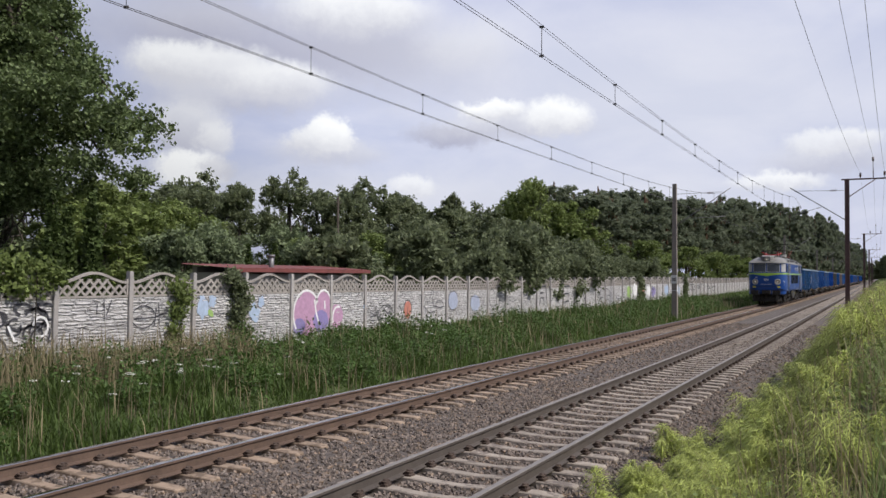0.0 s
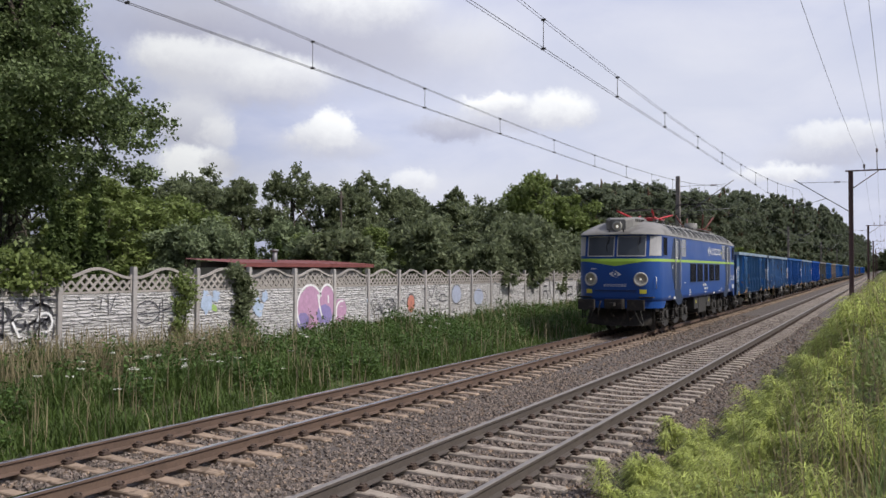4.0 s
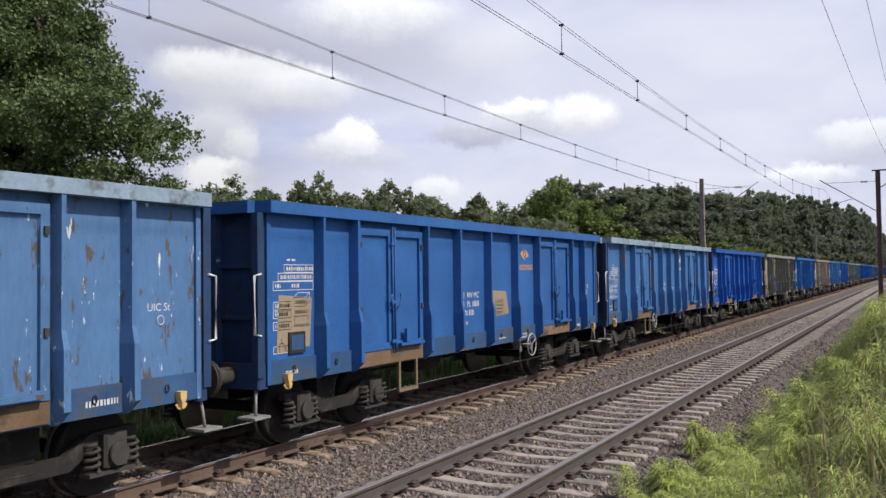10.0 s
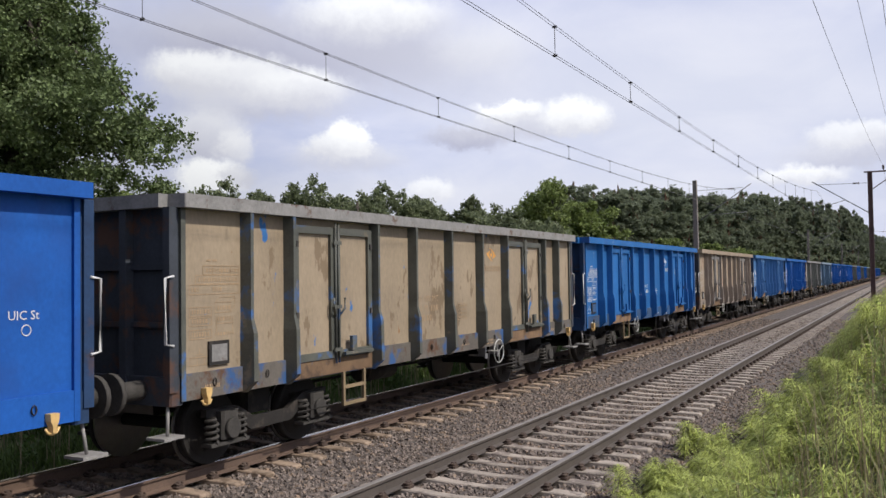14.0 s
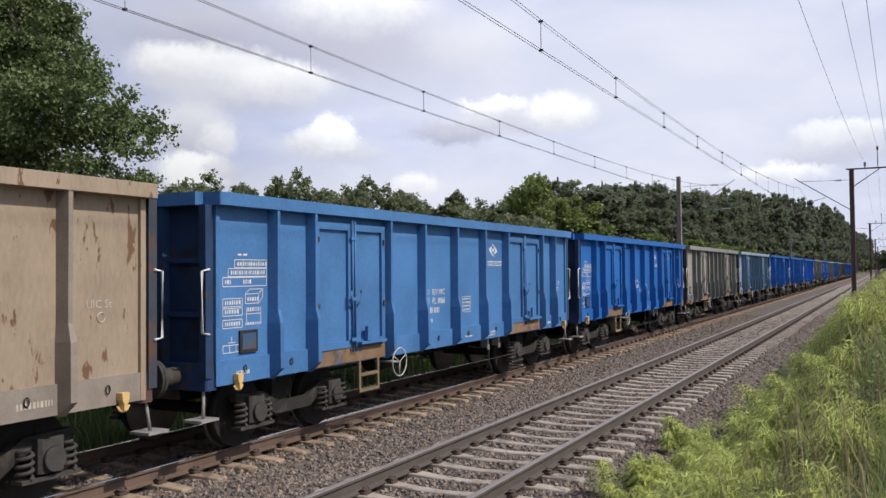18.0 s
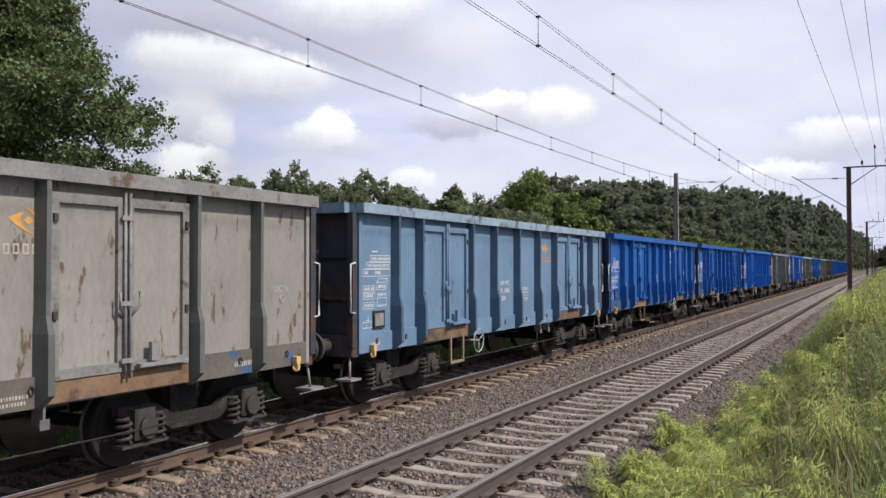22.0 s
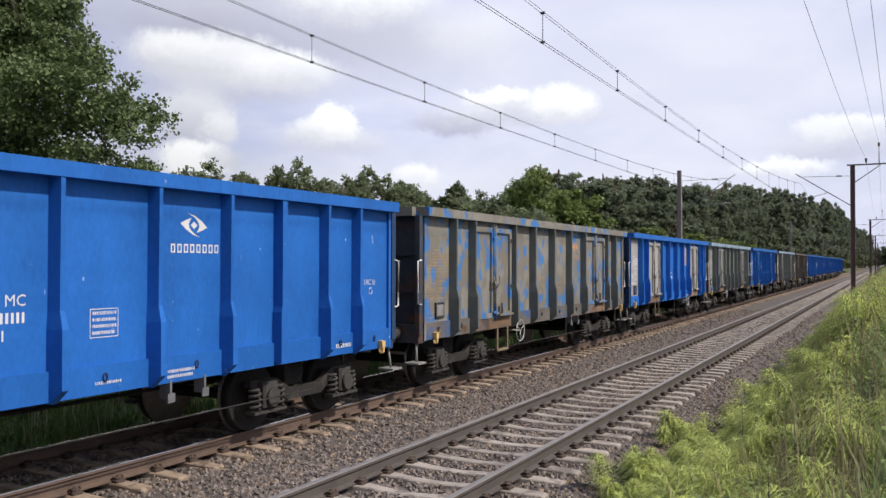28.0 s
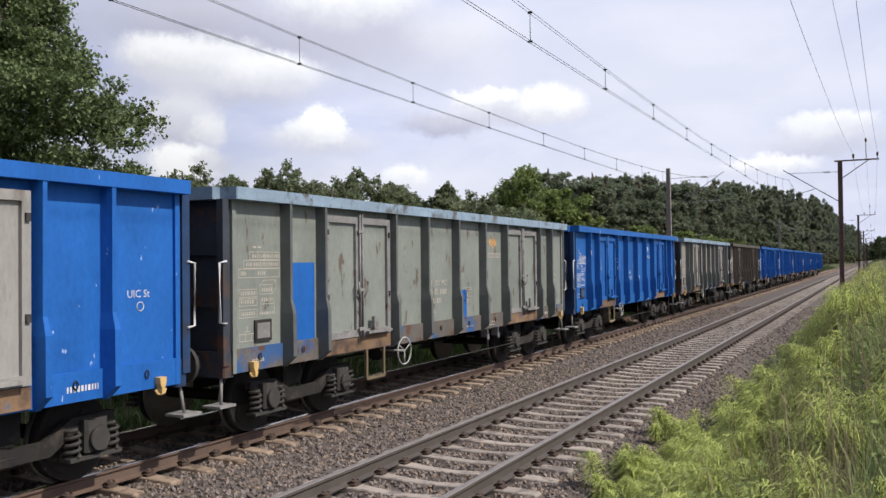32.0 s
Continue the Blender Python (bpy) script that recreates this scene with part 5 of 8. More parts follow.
        fine_bars(m, 1.5, 1.03, 0.45, 0.035, lower, 32, wide=0.03); fine_bars(m, 1.5, 0.97, 0.4, 0.035, lower, 33, wide=0.03)
        fine_bars(m, 4.85, 1.02, 0.4, 0.06, lower, 34, wide=0.04)
        part("markings", m, WHITE, w, "white painted markings")["kind"] = "stuff"
        m = Shape()
        swirl(m, 1.94, 2.70, 0.21, xs)
        sign = part("sign", m, WHITE, w, "white sign")
        word_bars(1.56, 2.38, 0.82, 0.1, 8, xs, WHITE, sign)
    for text, size, z in (("31  RIV MC", 0.155, 1.86), ("51  PL", 0.155, 1.70), ("Eaos", 0.14, 1.375)):
        lettering("lettering", text, size, WHITE, w, (SIDE + 0.004, -1.02, z), 90)["kind"] = "stuff"
    lettering("lettering", "UIC St", 0.12, WHITE, w, (SIDE + 0.004, 5.66, 1.93), 90)["kind"] = "stuff"
    ring = [(SIDE + 0.004, 5.85 + 0.05 * math.cos(a), 1.83 + 0.05 * math.sin(a)) for a in np.linspace(0, 2 * math.pi, 13)[:-1]]
    part("round_mark", Shape().tube(ring, 0.006, 4, closed=True), WHITE, w)
    s = Shape()
    s.box(-0.1, 0.1, -ENDY, ENDY, 0.85, 1.12)
    for y in (-3.2, -1.2, 1.2, 3.2):
        s.box(-SIDE + 0.1, SIDE - 0.1, y - 0.06, y + 0.06, 0.95, 1.12)
    part("centre_sill", s, UNDER, w)
    s = Shape()
    s.disc((0.35, 0.72), 0.2, -1.3, -0.4, axis="y", n=14)
    s.disc((-0.4, 0.7), 0.16, 0.4, 1.3, axis="y", n=14)
    s.tube([(0.0, -3.5, 0.62), (0, 3.5, 0.62)], 0.025)
    s.tube([(1.33, -4.3, 0.5), (1.33, 4.3, 0.5)], 0.01)
    part("brake_gear", s, UNDER, w)
    s = Shape()
    for y in (1.55, 2.1):
        s = Shape()
        s.box(1.2, 1.36, y - 0.015, y + 0.015, 0.74, 0.95); s.box(1.35, 1.37, y - 0.055, y + 0.055, 0.70, 0.80)
        part("changeover_handle", s, GALV, w)
    for y in (-4.5, 4.5):
        make_wagon_bogie(w, y)
    return w


def repaint(w, body, rim=None, alt=None, label="", sign=None):
    """Other paint on a copied wagon; alt: another paint for single pieces by their order."""
    order = 0
    for o in w.children_recursive:
        kind = o.name.split(".")[0]
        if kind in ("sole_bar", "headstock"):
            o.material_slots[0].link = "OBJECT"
            # headstocks take the end colours too, darkened in place of real shade
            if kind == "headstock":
                o.material_slots[0].material = DARK_END if body in DULL else SHADED_BLUE_END
            else:
                o.material_slots[0].material = RIB_DARK["tan"] if body is LIVERY["tan"] else body if body is LIVERY["ice"] else SOLE if body in DULL else body if body in CLEAN else SOLE_BLUE
        if kind in ("side_wall", "door_frame", "rim", "end_rim", "end_wall", "end_post", "end_beam", "rib", "corner_post", "door", "locking_bar"):
            m = rim if (rim and kind in ("rim", "end_rim")) else body
            if alt and kind in alt:
                m = alt[kind](order, o, body)
            # end faces get the colours with their shade painted in
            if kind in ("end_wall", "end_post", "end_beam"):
                m = DARK_END if body in DULL else SHADED_BLUE_END
            order += 1
            o.material_slots[0].link = "OBJECT"
            o.material_slots[0].material = m
        if kind in ("markings", "lettering", "round_mark", "sign_block") and body in DULL and body is not LIVERY["ice"]:
            o.material_slots[0].link = "OBJECT"
            o.material_slots[0].material = FADED_TAN if body in (LIVERY["beige"], LIVERY["camo"]) else FADED
        if kind == "label_holder" and body in DULL:
            o.material_slots[1].link = "OBJECT"
            o.material_slots[1].material = FRAME_GREY
        if kind == "sign" and sign or kind == "sign_block" and sign and (body not in DULL or body is LIVERY["ice"]):
            o.material_slots[0].link = "OBJECT"
            o.material_slots[0].material = sign
    if label:
        w["label"] = label


CLEAN = [LIVERY[k] for k in ("royal", "bright", "pale", "mid")]
DULL = [LIVERY[k] for k in ("beige", "tan", "grey", "camo", "sage", "brown", "white", "ice")]
TRAIN = []      # (thing, place of its middle behind the engine's front buffers)


def make_wagons():
    first = make_wagon(LIVERY["teal"], "dull dark blue open freight wagon with faded paint")
    specs = [("teal", "dull dark blue open freight wagon with faded paint", ORANGE), ("worn", "battered light blue open freight wagon with scratches and rust", WHITE), ("patched", "blue open freight wagon with beige paint patches", ORANGE),
             ("light", "light blue open freight wagon with white markings", WHITE), ("royal", "royal blue open freight wagon, freshly painted", WHITE), ("beige", "beige open freight wagon with rust and blue spots", ORANGE),
             ("azure", "azure blue open freight wagon", WHITE), ("tan", "plain tan open freight wagon", ORANGE), ("pale", "clean light blue open freight wagon", WHITE), ("mid", "mid blue open freight wagon", WHITE),
             ("grey", "weathered grey-beige open freight wagon", ORANGE), ("ice", "faded grey-blue open freight wagon with orange sign", ORANGE), ("blue", "blue open freight wagon with white markings", WHITE), ("blue", "blue open freight wagon with worn lower edge", WHITE),
             ("bright", "bright blue open freight wagon with chipped paint", WHITE), ("camo", "beige open freight wagon mottled with blue", ORANGE), ("bright", "blue open freight wagon with off-white doors", ORANGE), ("sage", "grey-green open freight wagon with a blue panel", ORANGE),
             ("mid", "mid blue open freight wagon far down the train", WHITE), ("grey", "pale grey open freight wagon far down the train", ORANGE), ("brown", "dark brown open freight wagon far down the train", ORANGE)] + [("blue", "blue open freight wagon near the end of the train", WHITE)] * 6
    shift, spare = WAGON_SHIFT, []
    for k, (kind_name, label, sign) in enumerate(specs):
        w = first if k == 0 else copy_thing(first, pose(0, 0, 0))
        alt = None
        if k == 16:
            def pick(order, o, body):
                return LIVERY["white"]
            alt = {"door": pick, "door_frame": pick, "locking_bar": pick}
        if kind_name in ("sage", "grey", "camo", "ice", "beige", "tan"):
            dark = RIB_DARK["ice" if kind_name == "ice" else "sage" if kind_name in ("sage", "grey", "camo") else "beige" if kind_name == "beige" else "tan"]
            alt = {"rib": lambda order, o, body, dark=dark: dark}
            if kind_name in ("tan", "grey", "sage"):
                alt["locking_bar"] = alt["door_frame"] = lambda order, o, body: FRAME_GREY
            if kind_name == "beige":
                alt["locking_bar"] = alt["door_frame"] = alt["corner_post"] = alt["rib"]
        repaint(w, LIVERY[kind_name], rim=RIM_PALE if k in (0, 1, 3, 11, 17, 19) else FRAME_GREY if k in (5, 10) else RIB_DARK["beige"] if kind_name == "beige" else None, alt=alt, label=label, sign=sign)
        for o in list(w.children_recursive):
            kind = o.name.split(".")[0]
            if kind == "hand_wheel" and o.data.vertices[0].co.x > 0 and k in (1, 2, 5, 12, 16):     # next to the rear doors
                o.location.y = 4.13
            if kind == "rung" and k not in (4, 5, 7, 8):
                spare.append(o)
        if k == 16:
            for x in (-1, 1):
                a, b = sorted((x * (SIDE + 0.001), x * (SIDE + 0.003)))
                part("white_panel", Shape().box(a, b, -6.34, -5.41, SOLE_Z1 + 0.1, RIM_Z0 - 0.02), LIVERY["white"], w, "off-white repainted panel")
                part("white_panel", Shape().prism([(1.34, 2.2), (1.8, 2.1), (2.36, 2.25), (2.36, RIM_Z0 - 0.02), (1.34, RIM_Z0 - 0.02)], a, b, axis="x"), LIVERY["white"], w, "off-white repainted panel")
        if k == 17:
            for x in (-1, 1):
                a, b = sorted((x * (SIDE + 0.001), x * (SIDE + 0.004)))
                part("blue_panel", Shape().box(a, b, -5.27, -4.6, SOLE_Z1 + 0.04, 2.3), LIVERY["bright"], w, "blue repainted panel")
                part("blue_panel", Shape().box(a, b, 0.08, 0.6, SOLE_Z1 + 0.04, 1.75), LIVERY["bright"], w, "blue repainted panel")
        if k == 2:
            a, b = SIDE + 0.001, SIDE + 0.004
            part("beige_panel", Shape().prism([(-6.2, 1.3), (-5.5, 1.35), (-5.45, 2.0), (-6.15, 2.05)], a, b, axis="x"), LIVERY["beige"], w, "beige paint patch")
            part("beige_panel", Shape().prism([(0.1, 1.45), (1.1, 1.5), (0.95, 1.95), (0.2, 1.98)], a, b, axis="x"), LIVERY["beige"], w, "beige paint patch")
        if k in (3, 10, 12):     # an older type, its doors and ribs set nearer to the middle
            for o in w.children:
                if o.name.split(".")[0] in ("rib", "door", "locking_bar", "door_sill", "foot_ladder"):
                    y = sum(v.co.y for v in o.data.vertices) / len(o.data.vertices)
                    o.location.y += float(np.interp(y, [-5.5, -5.2, -4.7, -2.3, -1.6, -0.9, -0.1, 0.1, 0.9, 1.6, 2.3, 4.7, 5.2, 5.5], [0.12, 0.12, 0.31, 0.27, 0.19, 0.19, 0, 0, -0.17, -0.17, -0.39, -0.42, -0.11, -0.11]))
        if k == 14:     # this one has ribs in place of the rear doors
            for o in list(w.children_recursive):
                kind = o.name.split(".")[0]
                if kind in ("door", "door_frame", "hinge", "locking_bar", "door_sill") and sum(v.co.y for v in o.data.vertices) > 0:
                    bpy.data.objects.remove(o)
            for x in (-1, 1):
                a, b = sorted((x * SIDE, x * (RIB - 0.005)))
                part("rib", Shape().prism([(3.41, 0.96), (3.55, 0.96), (3.55, 1.62), (3.53, 1.7), (3.53, RIM_Z0), (3.43, RIM_Z0), (3.43, 1.7), (3.41, 1.62)], a, b, axis="x"), LIVERY[kind_name], w)
        TRAIN.append((w, 19.24 + 14.04 * k + HALF + shift.get(k + 1, 0.0)))
    for o in spare:
        bpy.data.objects.remove(o)


WAGON_SHIFT = {1: 0.46, 2: 0.54, 3: 0.50, 4: 0.42, 5: 0.32, 6: 0.47, 7: 0.45, 8: 0.30, 9: 0.21, 10: 0.20, 11: 0.09, 12: 0.2, 13: 0.1, 14: 0.08, 15: 0.2, 16: 0.16, 17: -0.06, 18: -0.34, 19: -0.4}
make_wagons()

# ---- electric locomotive ----
LOCO_BLUE = surface("locomotive_blue_paint", (0.014, 0.062, 0.25), rough=0.36, spec=0.35, var=0.1, scale=0.7, fine=14, bump=0.02, second=[(0.02, 0.06, 0.24)], amount=0.12, patch=0.6, edge=0.3)
LOCO_GREEN = surface("lime_stripe_paint", (0.30, 0.48, 0.06), rough=0.4, var=0.1, scale=2, bump=0.02)
LOCO_DARK = surface("slate_blue_paint", (0.024, 0.038, 0.075), rough=0.45, spec=0.3, var=0.12, scale=1, bump=0.02)
LOCO_GREY = surface("dusty_grey_roof_paint", (0.205, 0.2, 0.192), rough=0.65, var=0.25, scale=2, fine=20, bump=0.1, second=[(0.10, 0.095, 0.085)], amount=0.4, patch=1.5, edge=0.2)
LOCO_FRAME = surface("light_grey_frame", (0.36, 0.36, 0.35), rough=0.5, var=0.15, scale=4, bump=0.05)
GRILLE = surface("dark_grille", (0.016, 0.018, 0.022), rough=0.8, spec=0.1, var=0.25, scale=5, bump=0.1)
SLAT = surface("grille_slat", (0.027, 0.030, 0.038), rough=0.75, spec=0.15, var=0.2, scale=5, bump=0.1)
GLASS = glass_pane("cab_glass")
# matt dark sheet that stands in for the unlit cab behind open windows
CAB_DARK = surface("unlit_cab_sheet", (0.012, 0.013, 0.015), rough=0.9, spec=0.05, var=0.3, scale=4, bump=0.0)
LOCO_GEAR = surface("oily_cast_steel", (0.030, 0.028, 0.026), rough=0.75, var=0.45, scale=7, fine=40, bump=0.3, second=[(0.06, 0.052, 0.046)], amount=0.2, patch=5, edge=0.15)
LENS = surface("silvered_lamp_dish", (0.30, 0.285, 0.25), rough=0.3, metal=0.55, var=0.2, scale=9, bump=0.1)
GLASS_GREY = glass_pane("frosted_grey_glass", (0.22, 0.23, 0.24), 0.25)
CURTAIN = surface("cab_curtain", (0.40, 0.40, 0.41), rough=0.8, var=0.2, scale=3, bump=0.3)
RED = surface("red_pantograph_paint", (0.42, 0.02, 0.03), rough=0.5, var=0.2, scale=4, bump=0.05)
RED_BROWN = surface("worn_red_pantograph_paint", (0.16, 0.045, 0.035), rough=0.6, var=0.3, scale=4, bump=0.05)
DARK_STEEL = surface("dark_pantograph_steel", (0.03, 0.028, 0.027), rough=0.5, metal=0.4, var=0.2, scale=4, bump=0.0)
LAMP_RING = surface("cream_lamp_ring", (0.40, 0.395, 0.36), rough=0.45, var=0.1, scale=5, bump=0.03)
LAMP_GLOW = glowing("lit_headlamp", (0.95, 0.88, 0.75), 0.55)
LAMP_GLASS = glass_pane("lamp_glass", (0.35, 0.32, 0.25), 0.1)
SIGN_YELLOW = surface("warning_yellow", (0.55, 0.50, 0.05), rough=0.5, var=0.1, scale=5, bump=0.0)
LOCO_L, LOCO_W = 19.59, 1.49

ARC_T, ARC_X, ARC_Z = (-0.02, 0.25, 0.5, 0.75, 1.06), (1.478, 1.43, 1.355, 1.25, 1.10), (3.55, 3.66, 3.76, 3.85, 3.94)      # the roof edge, from gutter to crown
NOSE = []
for i in range(25):
    a = math.pi / 2 * i / 24
    NOSE.append((LOCO_W * math.sin(a) ** 0.55, 1.6 - 1.0 * math.cos(a) ** 0.75))
NOSE_LEN = [0.0]
for q, r in zip(NOSE, NOSE[1:]):
    NOSE_LEN.append(NOSE_LEN[-1] + math.dist(q, r))
TURN = NOSE_LEN[-1]     # way round the nose from its middle to the straight side


def skin(u, z, off=0.0, end=0):
    """A point of the shell: u metres round the nose from its middle (negative to the other side), at height z, off outwards."""
    v = abs(u)
    if v < TURN:
        x = float(np.interp(v, NOSE_LEN, [p[0] for p in NOSE])); y = float(np.interp(v, NOSE_LEN, [p[1] for p in NOSE]))
        v2 = v + 0.01
        x2 = float(np.interp(v2, NOSE_LEN, [p[0] for p in NOSE])); y2 = float(np.interp(v2, NOSE_LEN, [p[1] for p in NOSE]))
        nx, ny = -(y2 - y), (x2 - x)
        l = math.hypot(nx, ny) or 1.0
        nx, ny = -nx / l, -ny / l
        back = max(0.0, (1.6 - y))
        y += back * (0.22 * max(0.0, z - 2.55) + 0.06 * max(0.0, 1.6 - z))
        x, y = x + nx * off, y + ny * off
    else:
        x, y = LOCO_W + off, 1.6 + v - TURN
    x = math.copysign(x, u) if u else 0.0
    return (x, LOCO_L - y, z) if end else (x, y, z)


def patch(u0, u1, z0, z1, off, end=0, thick=0.006, n=None):
    s = Shape()
    n = n or (max(1, int(abs(u1 - u0) / 0.12)) if min(abs(u0), abs(u1)) < TURN else 1)
    us = [u0 + (u1 - u0) * i / n for i in range(n + 1)]
    s.grid([[skin(u, z0, off - thick, end), skin(u, z0, off, end), skin(u, z1, off, end), skin(u, z1, off - thick, end)] for u in us], smooth=False, closed=True)
    s.face((0, 1, 2, 3)); s.face((n * 4, n * 4 + 1, n * 4 + 2, n * 4 + 3))
    return s


def ring_frame(u0, u1, z0, z1, w, off, end=0, thick=0.02):
    s = Shape()
    for a in ((u0 - w, u1 + w, z1, z1 + w), (u0 - w, u1 + w, z0 - w, z0), (u0 - w, u0, z0, z1), (u1, u1 + w, z0, z1)):
        q = patch(a[0], a[1], a[2], a[3], off, end, thick)
        n = len(s.v)
        s.v += q.v
        for f in q.f:
            s.face([n + i for i in f])
    return s


def side_u(y):
    return TURN + y - 1.6


def pantograph(loco, y, arm, raised):
    z0 = 4.22
    s = Shape()
    for dx in (-0.55, 0.55):
        for dy in (-0.55, 0.55):
            for k in range(3):
                s.disc((dx, y + dy), 0.09 - 0.012 * k, z0 - 0.18 + 0.07 * k, z0 - 0.13 + 0.07 * k, axis="z", n=10)
    p = part("pantograph", s, PORCELAIN if raised else GALV, loco, "raised diamond pantograph" if raised else "folded red pantograph")
    s = Shape()
    for dx in (-0.5, 0.5):
        s.tube([(dx, y - 0.75, z0 + 0.06), (dx, y + 0.75, z0 + 0.06)], 0.035)
    for dy in (-0.7, 0, 0.7):
        s.tube([(-0.6, y + dy, z0 + 0.06), (0.6, y + dy, z0 + 0.06)], 0.03)
    part("base_frame", s, arm, p)
    if raised:
        knee, head, yk = z0 + 0.74, 5.555, 1.45
    else:
        knee, head, yk = z0 + 0.3, z0 + 0.42, 1.8
    for d in (-1, 1):
        for x in (-0.42, 0.42):
            s = Shape().tube([(x, y + d * 0.35, z0 + 0.08), (x * 1.6, y + d * yk, knee)], 0.034 if raised else 0.038)
            part("lower_arm", s, arm, p)
            s = Shape().tube([(x * 1.6, y + d * yk, knee), (x * 0.75, y + d * 0.16, head - 0.05)], 0.016)
            part("upper_arm", s, DARK_STEEL, p)
        s = Shape().tube([(-0.72, y + d * yk, knee), (0.72, y + d * yk, knee)], 0.018)
        s.tube([(-0.67, y + d * yk, knee), (0.32, y + d * 0.16, head - 0.05)], 0.01, 5)
        part("knee_rod", s, DARK_STEEL, p)
        s = Shape()
        s.tube([(-0.98, y + d * 0.2, head - 0.2), (-0.85, y + d * 0.2, head - 0.03), (-0.6, y + d * 0.2, head + 0.02), (0.6, y + d * 0.2, head + 0.02), (0.85, y + d * 0.2, head - 0.03), (0.98, y + d * 0.2, head - 0.2)], 0.022)
        s.box(-0.55, 0.55, y + d * 0.2 - 0.03, y + d * 0.2 + 0.03, head + 0.02, head + 0.045)
        part("collector_strip", s, DARK_STEEL, p)
    s = Shape()
    for x in (-0.4, 0.4):
        s.tube([(x, y - 0.2, head), (x, y + 0.2, head)], 0.03)
    part("head_frame", s, DARK_STEEL, p)


def loco_bogie(loco, y):
    b = part("bogie", Shape().box(-0.9, 0.9, -2.6, 2.6, 0.72, 0.86).box(-0.4, 0.4, -0.9, 0.9, 0.5, 1.1), UNDER, loco)
    b.location.y = y
    for x in (-1, 1):
        a, c = sorted((x * 1.02, x * 1.14))
        ring = [(-2.7, 0.74), (-2.7, 0.95), (-2.2, 1.0), (2.2, 1.0), (2.7, 0.95), (2.7, 0.74), (2.3, 0.74), (2.05, 0.6), (-2.05, 0.6), (-2.3, 0.74)]
        part("side_frame", Shape().prism(ring, a, c, axis="x"), UNDER, b)
        for e in (-1.75, 0.0, 1.75):
            s = Shape()
            a, c = sorted((x * 1.1, x * 1.3))
            s.box(a, c, e - 0.19, e + 0.19, 0.42, 0.82, cut=0.05)
            a, c = sorted((x * 1.3, x * 1.37))
            s.disc((e, 0.625), 0.15, a, c, axis="x", n=16)
            a, c = sorted((x * 1.12, x * 1.3))
            s.prism([(e - 0.62, 0.36), (e - 0.55, 0.3), (e - 0.12, 0.19), (e + 0.12, 0.19), (e + 0.55, 0.3), (e + 0.62, 0.36), (e + 0.2, 0.42), (e - 0.2, 0.42)], a, c, axis="x")
            part("axle_box", s, LOCO_GEAR, b)
            for q in (-0.42, 0.42):
                part("spring", spring_shape(x * 1.21, e + q, 0.34, 0.74, 0.095, 5, 0.026), LOCO_GEAR, b)
            s = Shape()
            s.disc((x * 1.2, 0.98), 0.075, e + 0.1, e + 0.6, axis="y", n=12)
            s.disc((x * 1.2, 0.98), 0.045, e - 0.12, e + 0.1, axis="y", n=10)
            s.tube([(x * 1.2, e - 0.08, 0.98), (x * 1.24, e - 0.2, 0.6), (x * 1.24, e - 0.28, 0.42)], 0.04)
            s.prism([(e + 0.5, 0.95), (e + 0.72, 1.0), (e + 0.68, 0.7), (e + 0.78, 0.5), (e + 0.68, 0.42), (e + 0.58, 0.62)], min(x * 1.1, x * 1.22), max(x * 1.1, x * 1.22), axis="x")
            part("brake_cylinder", s, LOCO_GEAR, b)
            a, c = sorted((x * 0.98, x * 1.05))
            part("brake_block", Shape().box(a, c, e - 0.74, e - 0.66, 0.4, 0.8), LOCO_GEAR, b)
    for e in (-1.75, 0.0, 1.75):
        w = part("wheelset", wheelset_shape(0.625), [WHEEL, TREAD], b)
        w.location = (0, e, 0.625)
    return b


def flat_poly(pts, x, off, mat, name, loco, label=""):
    """A painted area on the straight side, outline in (y, z)."""
    s = Shape()
    s.prism(pts, *sorted((x * (LOCO_W - 0.003), x * (LOCO_W + off))), axis="x")
    return part(name, s, mat, loco, label)


